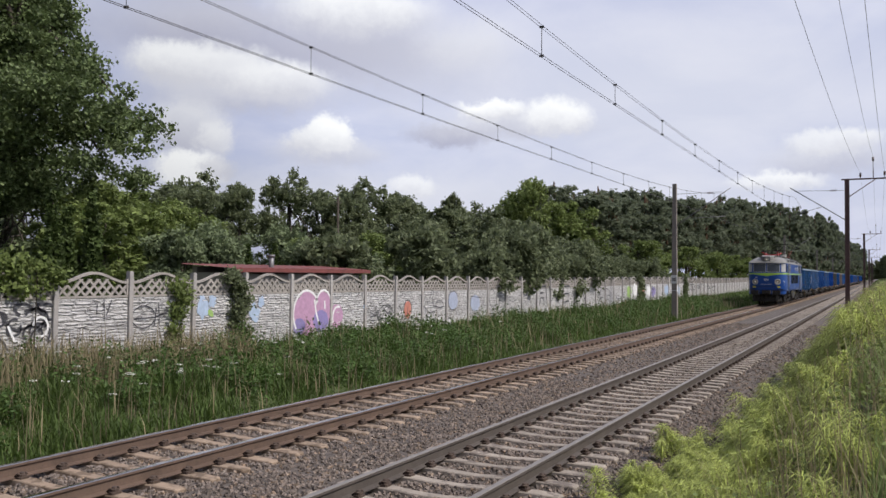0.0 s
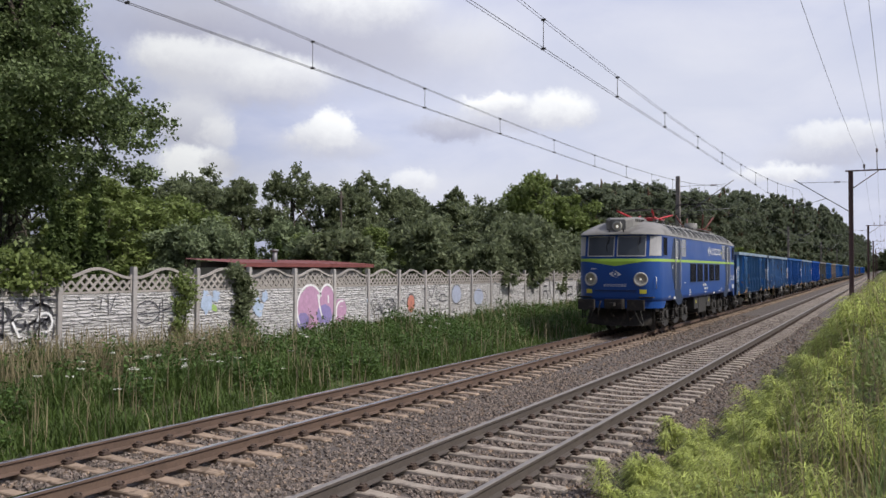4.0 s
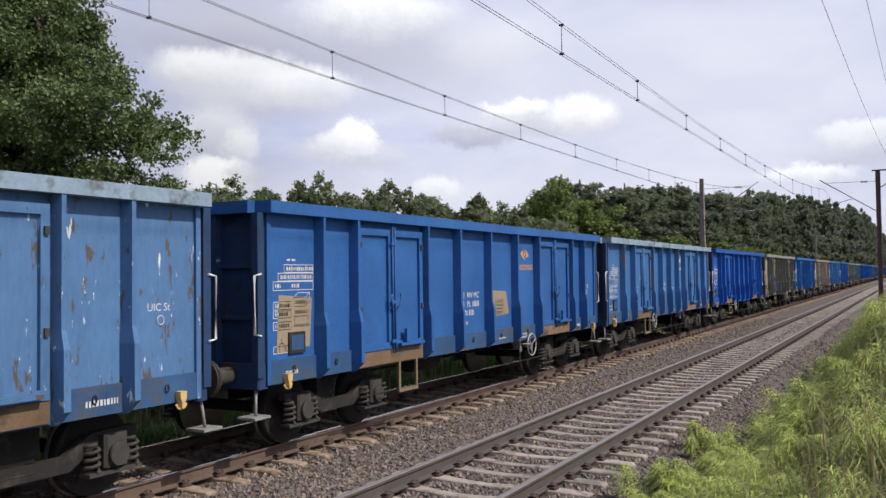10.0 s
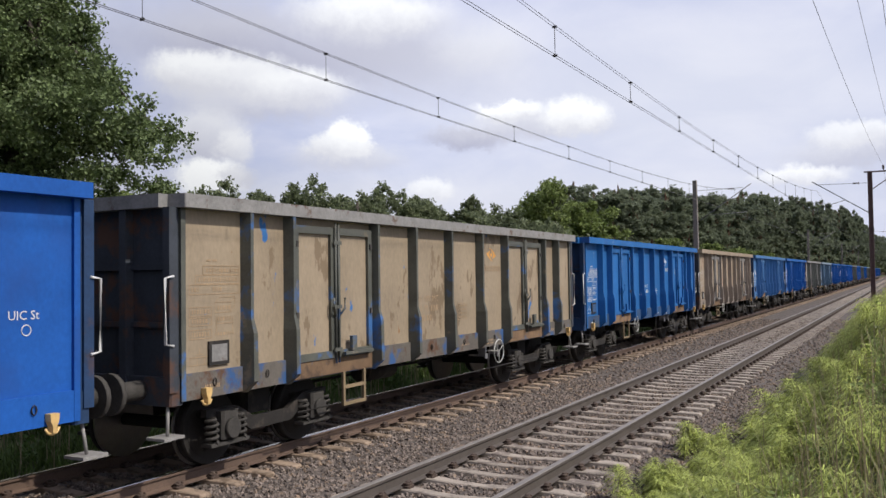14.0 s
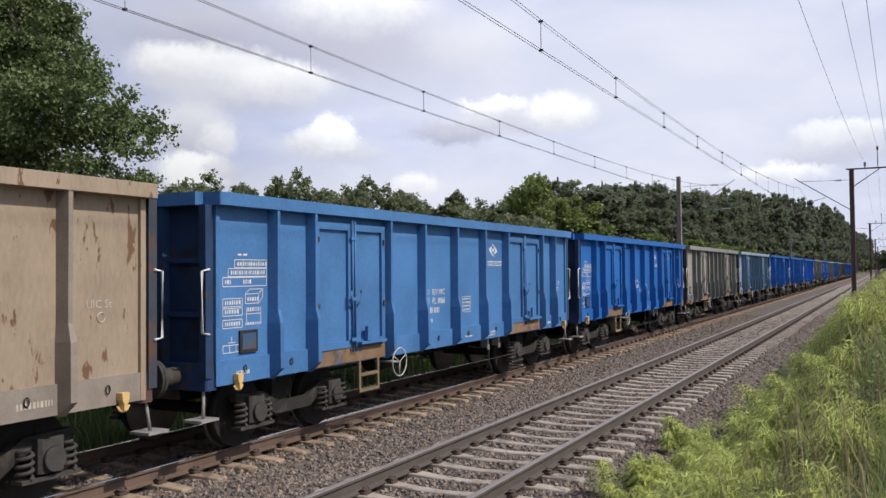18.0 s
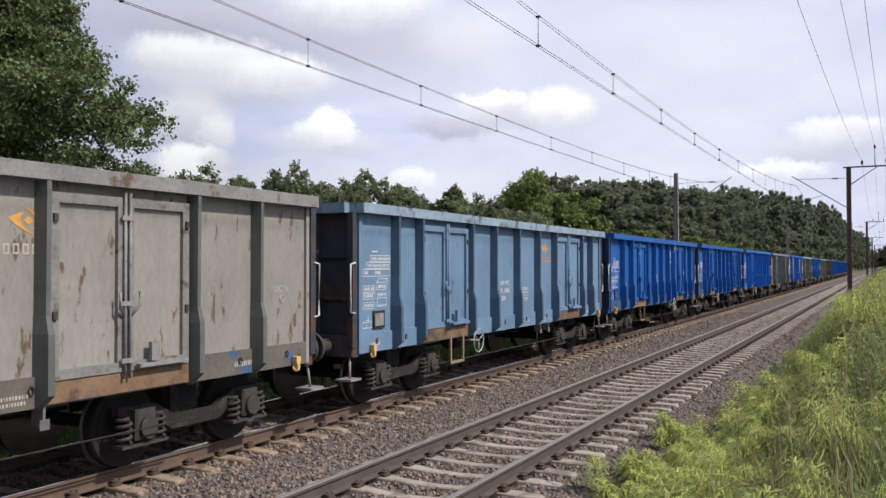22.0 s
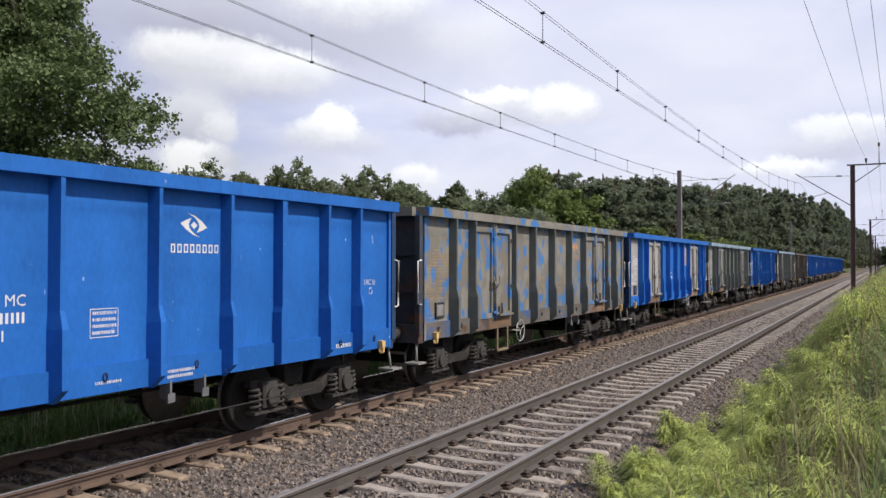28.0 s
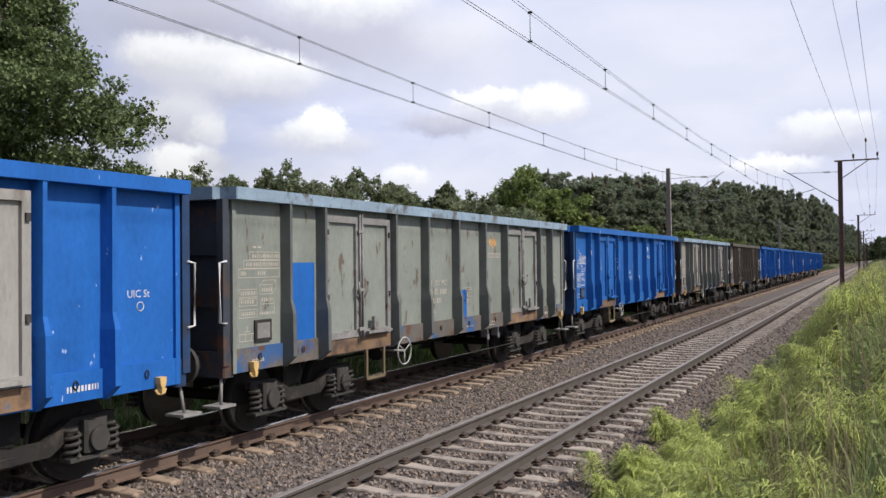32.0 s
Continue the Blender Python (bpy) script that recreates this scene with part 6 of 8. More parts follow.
def make_loco():
    loco = thing("electric_locomotive", "blue electric locomotive with lime green stripe and grey roof", "locomotive")
    # shell
    zs = [1.14, 1.3, 1.6, 2.55, 3.0, 3.52]
    us = [TURN * i / 20 for i in range(21)]
    rows = []
    for z in zs:
        half = [skin(u, z) for u in us]
        r = half + [(x, LOCO_L - y, z) for x, y, z in reversed(half)]
        r += [(-x, y, z) for x, y, z in reversed(r[1:-1])]
        rows.append(r)
    s = Shape().grid(rows, smooth=True, closed=True)
    s.face(range(len(rows[0])))
    part("body_shell", s, LOCO_BLUE, loco)
    for end in (0, 1):
        s = patch(-TURN, TURN, 0.9, 1.14, 0.0, end, 0.03, 40)
        part("front_skirt", s, LOCO_BLUE, loco)
    f = lambda y, e: LOCO_L - y if e else y
    for x in (-1, 1):
        for e in (0, 1):
            for ring in ([(1.55, 0.9), (1.72, 0.92), (1.98, 1.14), (1.55, 1.14)], [(3.45, 1.14), (4.02, 0.93), (4.62, 0.93), (4.95, 1.14)]):
                s = Shape().prism([(f(a, e), z) for a, z in ring], *sorted((x * (LOCO_W - 0.04), x * LOCO_W)), axis="x")
                part("side_skirt", s, LOCO_BLUE if ring[0][0] < 2 else LOCO_DARK, loco)
    # stripes
    s = Shape()
    for end in (0, 1):
        q = patch(-TURN, TURN, 2.55, 2.65, 0.004, end, 0.006, 40)
        n = len(s.v); s.v += q.v
        for g in q.f:
            s.face([n + i for i in g])
    for x in (-1, 1):
        a, b = sorted((x * (LOCO_W - 0.002), x * (LOCO_W + 0.004)))
        s.box(a, b, 1.6, LOCO_L - 1.6, 2.55, 2.65)
    part("lime_stripe", s, LOCO_GREEN, loco, "lime green stripe")
    for end in (0, 1):
        s = Shape()
        top = [skin(u, 2.551, 0.005, end) for u in np.linspace(-1.15, 1.15, 25)]
        low = [skin(u, 2.551 - 0.17 * max(0.0, 1 - abs(u) / 1.1) ** 1.1, 0.005, end) for u in np.linspace(-1.15, 1.15, 25)]
        s.grid([top, low])
        part("nose_chevron", s, LOCO_GREEN, loco, "lime green chevron")
    # roof
    prof = [(1.49, 3.5), (1.475, 3.56), (1.43, 3.66), (1.355, 3.76), (1.25, 3.85), (1.12, 3.93), (0.9, 4.02), (0.5, 4.08), (0.0, 4.1)]
    full = prof + [(-a, b) for a, b in reversed(prof[:-1])]
    rows = []
    for i in range(13):
        k = i / 12
        y = 0.68 + 2.0 * k
        u = float(np.interp(y + 0.0, [p[1] for p in NOSE], NOSE_LEN)) if y < 1.6 else TURN
        w = float(np.interp(u, NOSE_LEN, [p[0] for p in NOSE])) / LOCO_W if y < 1.6 else 1.0
        w = max(w, 0.3)
        h = math.sin(math.pi / 2 * min(1, k * 1.02)) ** 0.75 if k > 0 else 0.03
        rows.append([(a * w * 1.015, y, 3.5 + (b - 3.5) * h) for a, b in full])
    back = [[(x, LOCO_L - y, z) for x, y, z in r] for r in reversed(rows)]
    s = Shape().grid(rows + back, smooth=True)
    s.face(range(len(full))); s.face(range(len(s.v) - len(full), len(s.v)))
    part("roof", s, LOCO_GREY, loco, "dusty grey domed roof")
    s = Shape()
    for x in (-1, 1):
        s.tube([(x * 1.5, 1.9, 3.52), (x * 1.5, LOCO_L - 1.9, 3.52)], 0.02)
    part("rain_gutter", s, LOCO_FRAME, loco)
    # louvres on the sloping roof edge
    y = 3.0
    for k in range(13):
        if k in (3, 7, 10):
            y += 0.28
        for x in (-1, 1):
            o = Shape()
            def on(t, yy, off):
                return (x * (float(np.interp(t, ARC_T, ARC_X)) + off * 0.75), yy, float(np.interp(t, ARC_T, ARC_Z)) + off * 0.66)
            steps = [0.04 + 0.92 * j / 5 for j in range(6)]
            o.grid([[on(t, yy, 0.012) for t in steps] for yy in (y, y + 0.9)], smooth=False)
            g = part("roof_louvre", o, GRILLE, loco, "dark slatted roof louvre")
            o = Shape()
            for j in range(8):
                t0 = 0.07 + 0.11 * j
                o.grid([[on(t0, y + 0.02, 0.016), on(t0 + 0.03, y + 0.02, 0.034)], [on(t0, y + 0.88, 0.016), on(t0 + 0.03, y + 0.88, 0.034)]], smooth=False)
            part("slats", o, SLAT, g)
            o = Shape()
            o.grid([[on(1.0, yy, 0.0), on(1.0, yy, 0.035), on(1.06, yy, 0.035), on(1.06, yy, 0.0)] for yy in (y - 0.06, y + 0.96)], smooth=False, closed=True)
            for yy in (y - 0.06, y + 0.9):
                o.grid([[on(t, yy, 0.0), on(t, yy, 0.035), on(t, yy + 0.06, 0.035), on(t, yy + 0.06, 0.0)] for t in (-0.02, 0.2, 0.4, 0.6, 0.8, 1.06)], smooth=False, closed=True)
            part("louvre_frame", o, LOCO_FRAME, g)
        y += 1.0
    # both noses
    for end in (0, 1):
        lit = end == 0
        for u0, u1 in ((-1.03, -0.08), (0.08, 1.03)):
            win = part("front_window", ring_frame(u0, u1, 2.76, 3.42, 0.035, 0.016, end), LOCO_FRAME, loco, "light grey window frame")
            part("pane", patch(u0, u1, 2.76, 3.42, 0.008, end, 0.01), GLASS, win)
            s = Shape()
            a, b, c = skin((u0 + u1) / 2 + 0.3, 3.45, 0.05, end), skin((u0 + u1) / 2 + 0.22, 3.1, 0.04, end), skin((u0 + u1) / 2 + 0.26, 2.9, 0.03, end)
            s.tube([a, b, c], 0.01, 5); s.tube([a, skin((u0 + u1) / 2 + 0.3, 3.2, 0.04, end)], 0.014, 5)
            part("wiper", s, DARK_STEEL, win)
        for d in (-1, 1):
            u0, u1 = sorted((d * 1.22, d * 1.78))
            win = part("corner_window", ring_frame(u0, u1, 2.78, 3.42, 0.03, 0.014, end), LOCO_FRAME, loco)
            part("pane", patch(u0, u1, 2.78, 3.42, 0.008, end, 0.01), CURTAIN if end == 0 else GLASS_GREY, win)
            s = Shape()
            y0, y1 = (1.5, 2.12) if end == 0 else (17.36, 17.94)
            a, b = sorted((d * (LOCO_W - 0.01), d * (LOCO_W + 0.006)))
            s.box(a, b, y0, y1, 2.78, 3.42)
            win = part("side_window", s, CAB_DARK, loco, "open cab side window, dark sheet as unlit inside")
            s = Shape()
            a, b = sorted((d * LOCO_W, d * (LOCO_W + 0.02)))
            for q in ((y0 - 0.03, y0, 2.75, 3.45), (y1, y1 + 0.03, 2.75, 3.45), (y0, y1, 2.75, 2.78), (y0, y1, 3.42, 3.45)):
                s.box(a, b, *q)
            part("window_frame", s, LOCO_BLUE, win)
            # headlamps
            c = skin(d * 0.9, 1.92, 0.0, end)
            sg = -1 if end == 0 else 1
            s = Shape()
            rings = [(0.25, -0.01), (0.245, 0.045), (0.225, 0.06), (0.2, 0.06), (0.185, 0.045), (0.11, 0.02), (0.05, 0.012)]
            turn = [6.2832 * k / 28 for k in range(28)]
            rows = [[skin(d * 0.9 + r * math.cos(a), 1.92 + r * math.sin(a), h, end) for a in turn] for r, h in rings]
            s.grid(rows[:5], closed=True)
            lamp = part("headlamp", s, LAMP_RING, loco, "round cream headlamp")
            s = Shape().grid(rows[4:], closed=True)
            s.face(range(56, 84))
            part("reflector", s, LENS, lamp, "silvered lamp dish")
            if lit:
                s = Shape().disc((c[0], c[2]), 0.032, c[1], c[1] + 0.04 * sg, axis="y", n=12)
                part("bulb", s, LAMP_GLOW, lamp, "lit lamp")
            s = patch(d * 0.98 - 0.12, d * 0.98 + 0.12, 1.42, 1.56, 0.01, end)
            part("marker_plate", s, SIGN_YELLOW, loco, "yellow plate")
            s = Shape().tube([skin(d * 1.45, 2.0, 0.01, end), skin(d * 1.42, 1.98, 0.08, end), skin(d * 1.42, 1.65, 0.08, end), skin(d * 1.5, 1.6, 0.01, end)], 0.014)
            part("grab_handle", s, WHITE, loco)
            s = Shape()
            a, b = sorted((f(0.0, end), f(0.09, end)))
            s.box(d * 0.875 - 0.31, d * 0.875 + 0.31, a, b, 0.86, 1.22, cut=0.03)
            a, b = sorted((f(0.09, end), f(0.75, end)))
            s.disc((d * 0.875, 1.05), 0.13, a, b, axis="y", n=14)
            part("buffer", s, UNDER, loco)
            s = Shape().tube([(d * 0.5, f(0.5, end), 1.15), (d * 0.52, f(0.25, end), 0.75), (d * 0.55, f(0.5, end), 0.5), (d * 0.75, f(0.6, end), 0.7)], 0.03)
            part("brake_hose", s, UNDER, loco)
            s = Shape().tube([(d * (0.72 + 0.3 * math.sin(2.6 * k / 9)), f(0.42 + 0.02 * k, end), 0.92 - 0.62 * math.sin(math.pi * k / 9) ** 0.8) for k in range(10)], 0.022)
            part("air_hose", s, LOCO_GEAR, loco)
            s = Shape()
            a, b = sorted((f(0.55, end), f(0.85, end)))
            s.box(min(d * 0.85, d * 1.35), max(d * 0.85, d * 1.35), a, b, 1.27, 1.31)
            part("foot_step", s, UNDER, loco)
            s = Shape()
            for zz in (0.5, 0.75):
                a, b = sorted((f(1.3, end), f(1.6, end)))
                s.box(min(d * 1.3, d * 1.44), max(d * 1.3, d * 1.44), a, b, zz, zz + 0.03)
            for yy in (1.3, 1.58):
                a, b = sorted((f(yy, end), f(yy + 0.02, end)))
                s.box(min(d * 1.4, d * 1.43), max(d * 1.4, d * 1.43), a, b, 0.48, 0.95)
            part("cab_step", s, UNDER, loco)
        s = Shape()
        q = Shape(); swirl(q, 0.0, 0.0, 0.22, 0.0)
        s.v = [skin(a[1] * (1 if end else -1) * -1, 2.1 + a[2], 0.007, end) for a in q.v]
        s.f, s.smooth, s.slot = q.f, q.smooth, q.slot
        part("sign", s, WHITE, loco, "white sign")
        word_bars(-0.42, 1.66, 0.84, 0.085, 8, 0.0, WHITE, loco, put=lambda c, d: skin(c * (-1 if end else 1), d, 0.007, end))
        q = Shape(); marking_block(q, -0.9, 0, 0.35, 0.09, 1, 0.0, 3)
        s = Shape(); s.v = [skin(a[1], 2.22 + a[2], 0.007, end) for a in q.v]; s.f, s.smooth, s.slot = q.f, q.smooth, q.slot
        part("front_number_bars", s, WHITE, loco)
        s = patch(-0.75, 0.75, 1.5, 1.53, 0.03, end, 0.03)
        part("rubbing_strip", s, LOCO_DARK, loco)
        s = Shape()
        a, b = sorted((f(0.35, end), f(0.72, end)))
        s.box(-0.34, 0.34, a, b, 0.88, 1.22, cut=0.04)
        s.box(-0.09, 0.09, *sorted((f(0.05, end), f(0.4, end))), 0.98, 1.1)
        s.tube([(0.0, f(0.2, end), 1.0), (0.0, f(0.12, end), 0.72), (0.0, f(0.35, end), 0.62)], 0.045)
        part("coupling", s, UNDER, loco)
        s = Shape()
        rows = [[(u * 1.1, f(0.95 + 0.35 * u * u, end), 0.82), (u * 1.17, f(0.74 + 0.45 * u * u, end), 0.42), (u * 1.15, f(0.7 + 0.5 * u * u, end), 0.3 - 0.04 * (1 - u * u))] for u in np.linspace(-1, 1, 13)]
        s.grid(rows); s.grid([[(x, y + (0.03 if end == 0 else -0.03), z) for x, y, z in r] for r in rows])
        part("rail_guard", s, UNDER, loco, "dark curved rail guard")
        # roof lamp housing
        s = Shape()
        sy = lambda y: f(y, end)
        s.grid([[(-w, sy(y), 3.5), (-w * 0.98, sy(y), z), (-w * 0.8, sy(y), z + 0.06), (w * 0.8, sy(y), z + 0.06), (w * 0.98, sy(y), z), (w, sy(y), 3.5)] for y, w, z in ((0.95, 0.3, 4.0), (1.2, 0.5, 4.08), (1.9, 0.62, 4.12), (2.7, 0.62, 4.14), (3.0, 0.6, 4.0))], smooth=False)
        s.face((0, 1, 2, 3, 4, 5)); s.face(range(24, 30))
        box = part("roof_housing", s, LOCO_GREY, loco, "grey roof housing with vent slots")
        for d in (-1, 1):
            for j in range(6):
                a, b = sorted((sy(1.4 + 0.16 * j), sy(1.49 + 0.16 * j)))
                wall_x = d * 0.985 * float(np.interp(1.445 + 0.16 * j, [1.2, 1.9, 2.7], [0.5, 0.62, 0.62]))
                q = Shape().box(min(wall_x - 0.012, wall_x + 0.012), max(wall_x - 0.012, wall_x + 0.012), a, b, 4.0, 4.09)
                part("vent_slot", q, GRILLE, box)
        sg = -1 if end == 0 else 1
        c = sy(0.95)
        s = Shape().disc((0.0, 3.82), 0.17, c - 0.1 * sg, c + 0.12 * sg, axis="y", n=20)
        lamp = part("roof_headlamp", s, LAMP_RING, loco, "round roof headlamp")
        s = Shape().disc((0.0, 3.82), 0.12, c + 0.118 * sg, c + 0.128 * sg, axis="y", n=16)
        part("lamp_glass", s, LAMP_GLASS, lamp)
        if lit:
            s = Shape().disc((0.02, 3.8), 0.05, c + 0.126 * sg, c + 0.134 * sg, axis="y", n=12)
            part("bulb", s, LAMP_GLOW, lamp, "lit lamp")
        s = Shape()
        for d in (-0.25, 0.25):
            s.tube([(d, sy(0.85), 3.6), (d, sy(0.75), 3.68), (d * 1.3, sy(0.7), 3.7)], 0.02)
        part("horn", s, DARK_STEEL, loco)
    # sides; the rear doors sit nearer to their cab than the front ones
    f = lambda y, e: LOCO_L - y + 0.16 if e else y
    for x in (-1, 1):
        for e in (0, 1):
            a, b = sorted((f(3.43, e), f(4.2, e)))
            P = lambda pts: [(f(y, e), z) for y, z in pts]
            flat_poly(P([(3.42, 3.45), (3.25, 3.45), (2.82, 2.65), (3.42, 2.65)]), x, 0.002, LOCO_DARK, "dark_paint", loco)
            flat_poly(P([(3.42, 2.55), (2.76, 2.55), (2.95, 2.2), (3.2, 1.8), (3.42, 1.55)]), x, 0.002, LOCO_DARK, "dark_paint", loco)
            flat_poly(P([(4.22, 3.45), (4.45, 3.45), (4.62, 3.1), (4.42, 2.65), (4.22, 2.65)]), x, 0.002, LOCO_DARK, "dark_paint", loco)
            flat_poly(P([(4.22, 2.55), (4.6, 2.55), (4.36, 2.2), (4.32, 1.75), (4.55, 1.4), (4.92, 1.15), (3.5, 1.15), (3.45, 1.5), (4.22, 1.52)]), x, 0.002, LOCO_DARK, "dark_paint", loco)
            o = Shape(); c, d = sorted((x * (LOCO_W - 0.02), x * (LOCO_W + 0.008)))
            o.box(c, d, a, b, 1.52, 3.45)
            door = part("door", o, LOCO_DARK, loco, "slate blue cab door")
            o = Shape(); c, d = sorted((x * (LOCO_W + 0.004), x * (LOCO_W + 0.013)))
            o.box(c, d, f(3.81, e) - 0.19, f(3.81, e) + 0.19, 2.74, 3.32, cut=0.0)
            part("pane", o, GLASS_GREY, door)
            o = Shape(); c, d = sorted((x * (LOCO_W + 0.005), x * (LOCO_W + 0.02)))
            m = f(3.81, e)
            for q in ((m - 0.215, m - 0.19, 2.71, 3.35), (m + 0.19, m + 0.215, 2.71, 3.35), (m - 0.19, m + 0.19, 2.71, 2.74), (m - 0.19, m + 0.19, 3.32, 3.35)):
                o.box(c, d, *q)
            part("door_window_frame", o, LOCO_FRAME, door)
            o = Shape().box(*sorted((x * (LOCO_W + 0.006), x * (LOCO_W + 0.012))), a, b, 2.55, 2.65)
            part("stripe", o, LOCO_GREEN, door)
            o = Shape().tube([(x * (LOCO_W + 0.01), m - 0.25, 2.6), (x * (LOCO_W + 0.05), m - 0.22, 2.62), (x * (LOCO_W + 0.05), m - 0.1, 2.68)], 0.012)
            part("handle", o, WHITE, door)
            for y in (3.36, 4.28):
                o = Shape().tube([(x * LOCO_W, f(y, e), 3.42), (x * (LOCO_W + 0.06), f(y, e), 3.4), (x * (LOCO_W + 0.06), f(y, e), 1.52), (x * LOCO_W, f(y, e), 1.5)], 0.017)
                part("handrail", o, LOCO_FRAME, loco)
            o = Shape()
            for z in (0.42, 0.75, 1.2):
                o.box(*sorted((x * (LOCO_W - 0.2), x * (LOCO_W - 0.01))), a + 0.12, b - 0.12, z, z + 0.03)
            for y in (a + 0.12, b - 0.14):
                o.box(*sorted((x * (LOCO_W - 0.05), x * (LOCO_W - 0.02))), y, y + 0.02, 0.42, 1.15)
            part("door_steps", o, UNDER, loco)
            # engine room windows
            a, b = sorted((f(4.72, e), f(5.5, e)))
            for z0, z1 in ((2.8, 3.13), (3.19, 3.42)):
                o = Shape().box(*sorted((x * (LOCO_W - 0.01), x * (LOCO_W + 0.005))), a, b, z0, z1)
                win = part("body_window", o, GLASS_GREY, loco, "grey frosted window")
                o = Shape()
                for q in ((a - 0.02, a, z0 - 0.02, z1 + 0.02), (b, b + 0.02, z0 - 0.02, z1 + 0.02), (a, b, z0 - 0.02, z0), (a, b, z1, z1 + 0.02)):
                    o.box(*sorted((x * LOCO_W, x * (LOCO_W + 0.012))), *q)
                part("window_frame", o, LOCO_FRAME, win)
        # lower grilles
        for y0, y1 in ((6.42, 7.6), (7.93, 9.1), (9.52, 10.33), (10.76, 11.96), (12.24, 13.43)):
            if x < 0:
                y0, y1 = LOCO_L - y1, LOCO_L - y0
            o = Shape().box(*sorted((x * (LOCO_W - 0.01), x * (LOCO_W + 0.006))), y0, y1, 1.77, 2.5)
            g = part("side_grille", o, GRILLE, loco, "dark ventilation grille with upright slats")
            o = Shape()
            k = int((y1 - y0) / 0.036)
            for i in range(k):
                yy = y0 + (y1 - y0) * (i + 0.5) / k
                o.box(*sorted((x * LOCO_W, x * (LOCO_W + 0.022))), yy - 0.007, yy + 0.007, 1.79, 2.48)
            part("slats", o, SLAT, g)
            o = Shape()
            for q in ((y0 - 0.025, y0, 1.745, 2.525), (y1, y1 + 0.025, 1.745, 2.525), (y0, y1, 1.745, 1.77), (y0, y1, 2.5, 2.525)):
                o.box(*sorted((x * LOCO_W, x * (LOCO_W + 0.02))), *q)
            part("grille_frame", o, LOCO_DARK, g)
        # signs and markings
        xs = x * (LOCO_W + 0.004)
        o = Shape(); swirl(o, 10.82, 3.11, 0.37, xs); part("sign", o, WHITE, loco, "large white sign")
        word_bars(11.33, 2.95, 2.5, 0.29, 8, xs, WHITE, loco)
        o = Shape(); marking_block(o, 9.15, 1.46, 1.45, 0.2, 1, xs, 21); marking_block(o, 9.5, 1.33, 0.8, 0.16, 1, xs, 22); marking_block(o, 9.6, 1.22, 0.6, 0.1, 1, xs, 23)
        marking_block(o, 6.2, 1.2, 0.35, 0.26, 3, xs, 24); marking_block(o, 2.35, 1.22, 0.5, 0.07, 1, xs, 25); marking_block(o, 13.15, 1.2, 0.75, 0.08, 1, xs, 26); marking_block(o, 13.98, 1.18, 0.12, 0.24, 4, xs, 27)
        part("markings", o, WHITE, loco)["kind"] = "stuff"
        for y, z, w, h in ((3.22, 1.17, 0.35, 0.08), (16.24, 1.2, 0.3, 0.08), (17.45, 1.3, 0.46, 0.2), (3.05, 2.3, 0.07, 0.14), (16.25, 2.3, 0.07, 0.14), (5.3, 1.72, 0.14, 0.06), (11.85, 1.17, 0.36, 0.08)):
            o = Shape().box(*sorted((x * LOCO_W, x * (LOCO_W + 0.005))), y, y + w, z, z + h)
            part("plate", o, WHITE, loco)
        flat_poly([(13.86, 3.0), (14.12, 3.0), (13.99, 3.22)], x, 0.004, SIGN_YELLOW, "warning_triangle", loco, "yellow warning triangle")
        # boxes under the frame
        for y0, y1, z0 in ((7.75, 8.55, 0.62), (8.65, 10.4, 0.42), (10.6, 11.55, 0.62)):
            o = Shape().box(*sorted((x * 0.7, x * 1.4)), y0, y1, z0, 1.14, cut=0.02)
            part("equipment_box", o, LOCO_GEAR, loco, "dusty grey equipment box")
        for y in (8.1, 11.15):
            flat = Shape().prism([(y - 0.09, 0.85), (y + 0.09, 0.85), (y, 1.02)], *sorted((x * 1.4, x * 1.406)), axis="x")
            part("warning_triangle", flat, SIGN_YELLOW, loco, "yellow warning triangle")
        o = Shape(); o.tube([(x * 0.75, 3.0, 4.16), (x * 0.75, LOCO_L - 3.0, 4.16)], 0.014, 5)
        for i in range(16):
            o.tube([(x * 0.75, 3.2 + 0.85 * i, 4.02), (x * 0.75, 3.2 + 0.85 * i, 4.18)], 0.02, 5)
        part("roof_cable", o, DARK_STEEL, loco)
    lettering("class_lettering", "ET22", 0.34, WHITE, loco, (LOCO_W + 0.004, 16.83, 1.73), 90)
    word_bars(17.72, 1.73, 0.44, 0.23, 3, LOCO_W + 0.004, WHITE, loco, "number_block")
    o = Shape().disc((0.2, 13.3), 0.3, 3.95, 4.5, axis="z", n=20); part("roof_drum", o, LOCO_GREY, loco)
    o = Shape().box(-0.5, 0.5, 7.2, 11.5, 4.05, 4.16, cut=0.05); part("roof_walkway", o, LOCO_GREY, loco)
    pantograph(loco, 5.1, RED, False)
    pantograph(loco, 15.35, RED_BROWN, True)
    o = Shape().box(-0.9, 0.9, 1.5, LOCO_L - 1.5, 0.98, 1.2); part("underframe", o, UNDER, loco)
    for y in (4.47, 14.86):
        loco_bogie(loco, y)
    TRAIN.append((loco, 0.11))


make_loco()

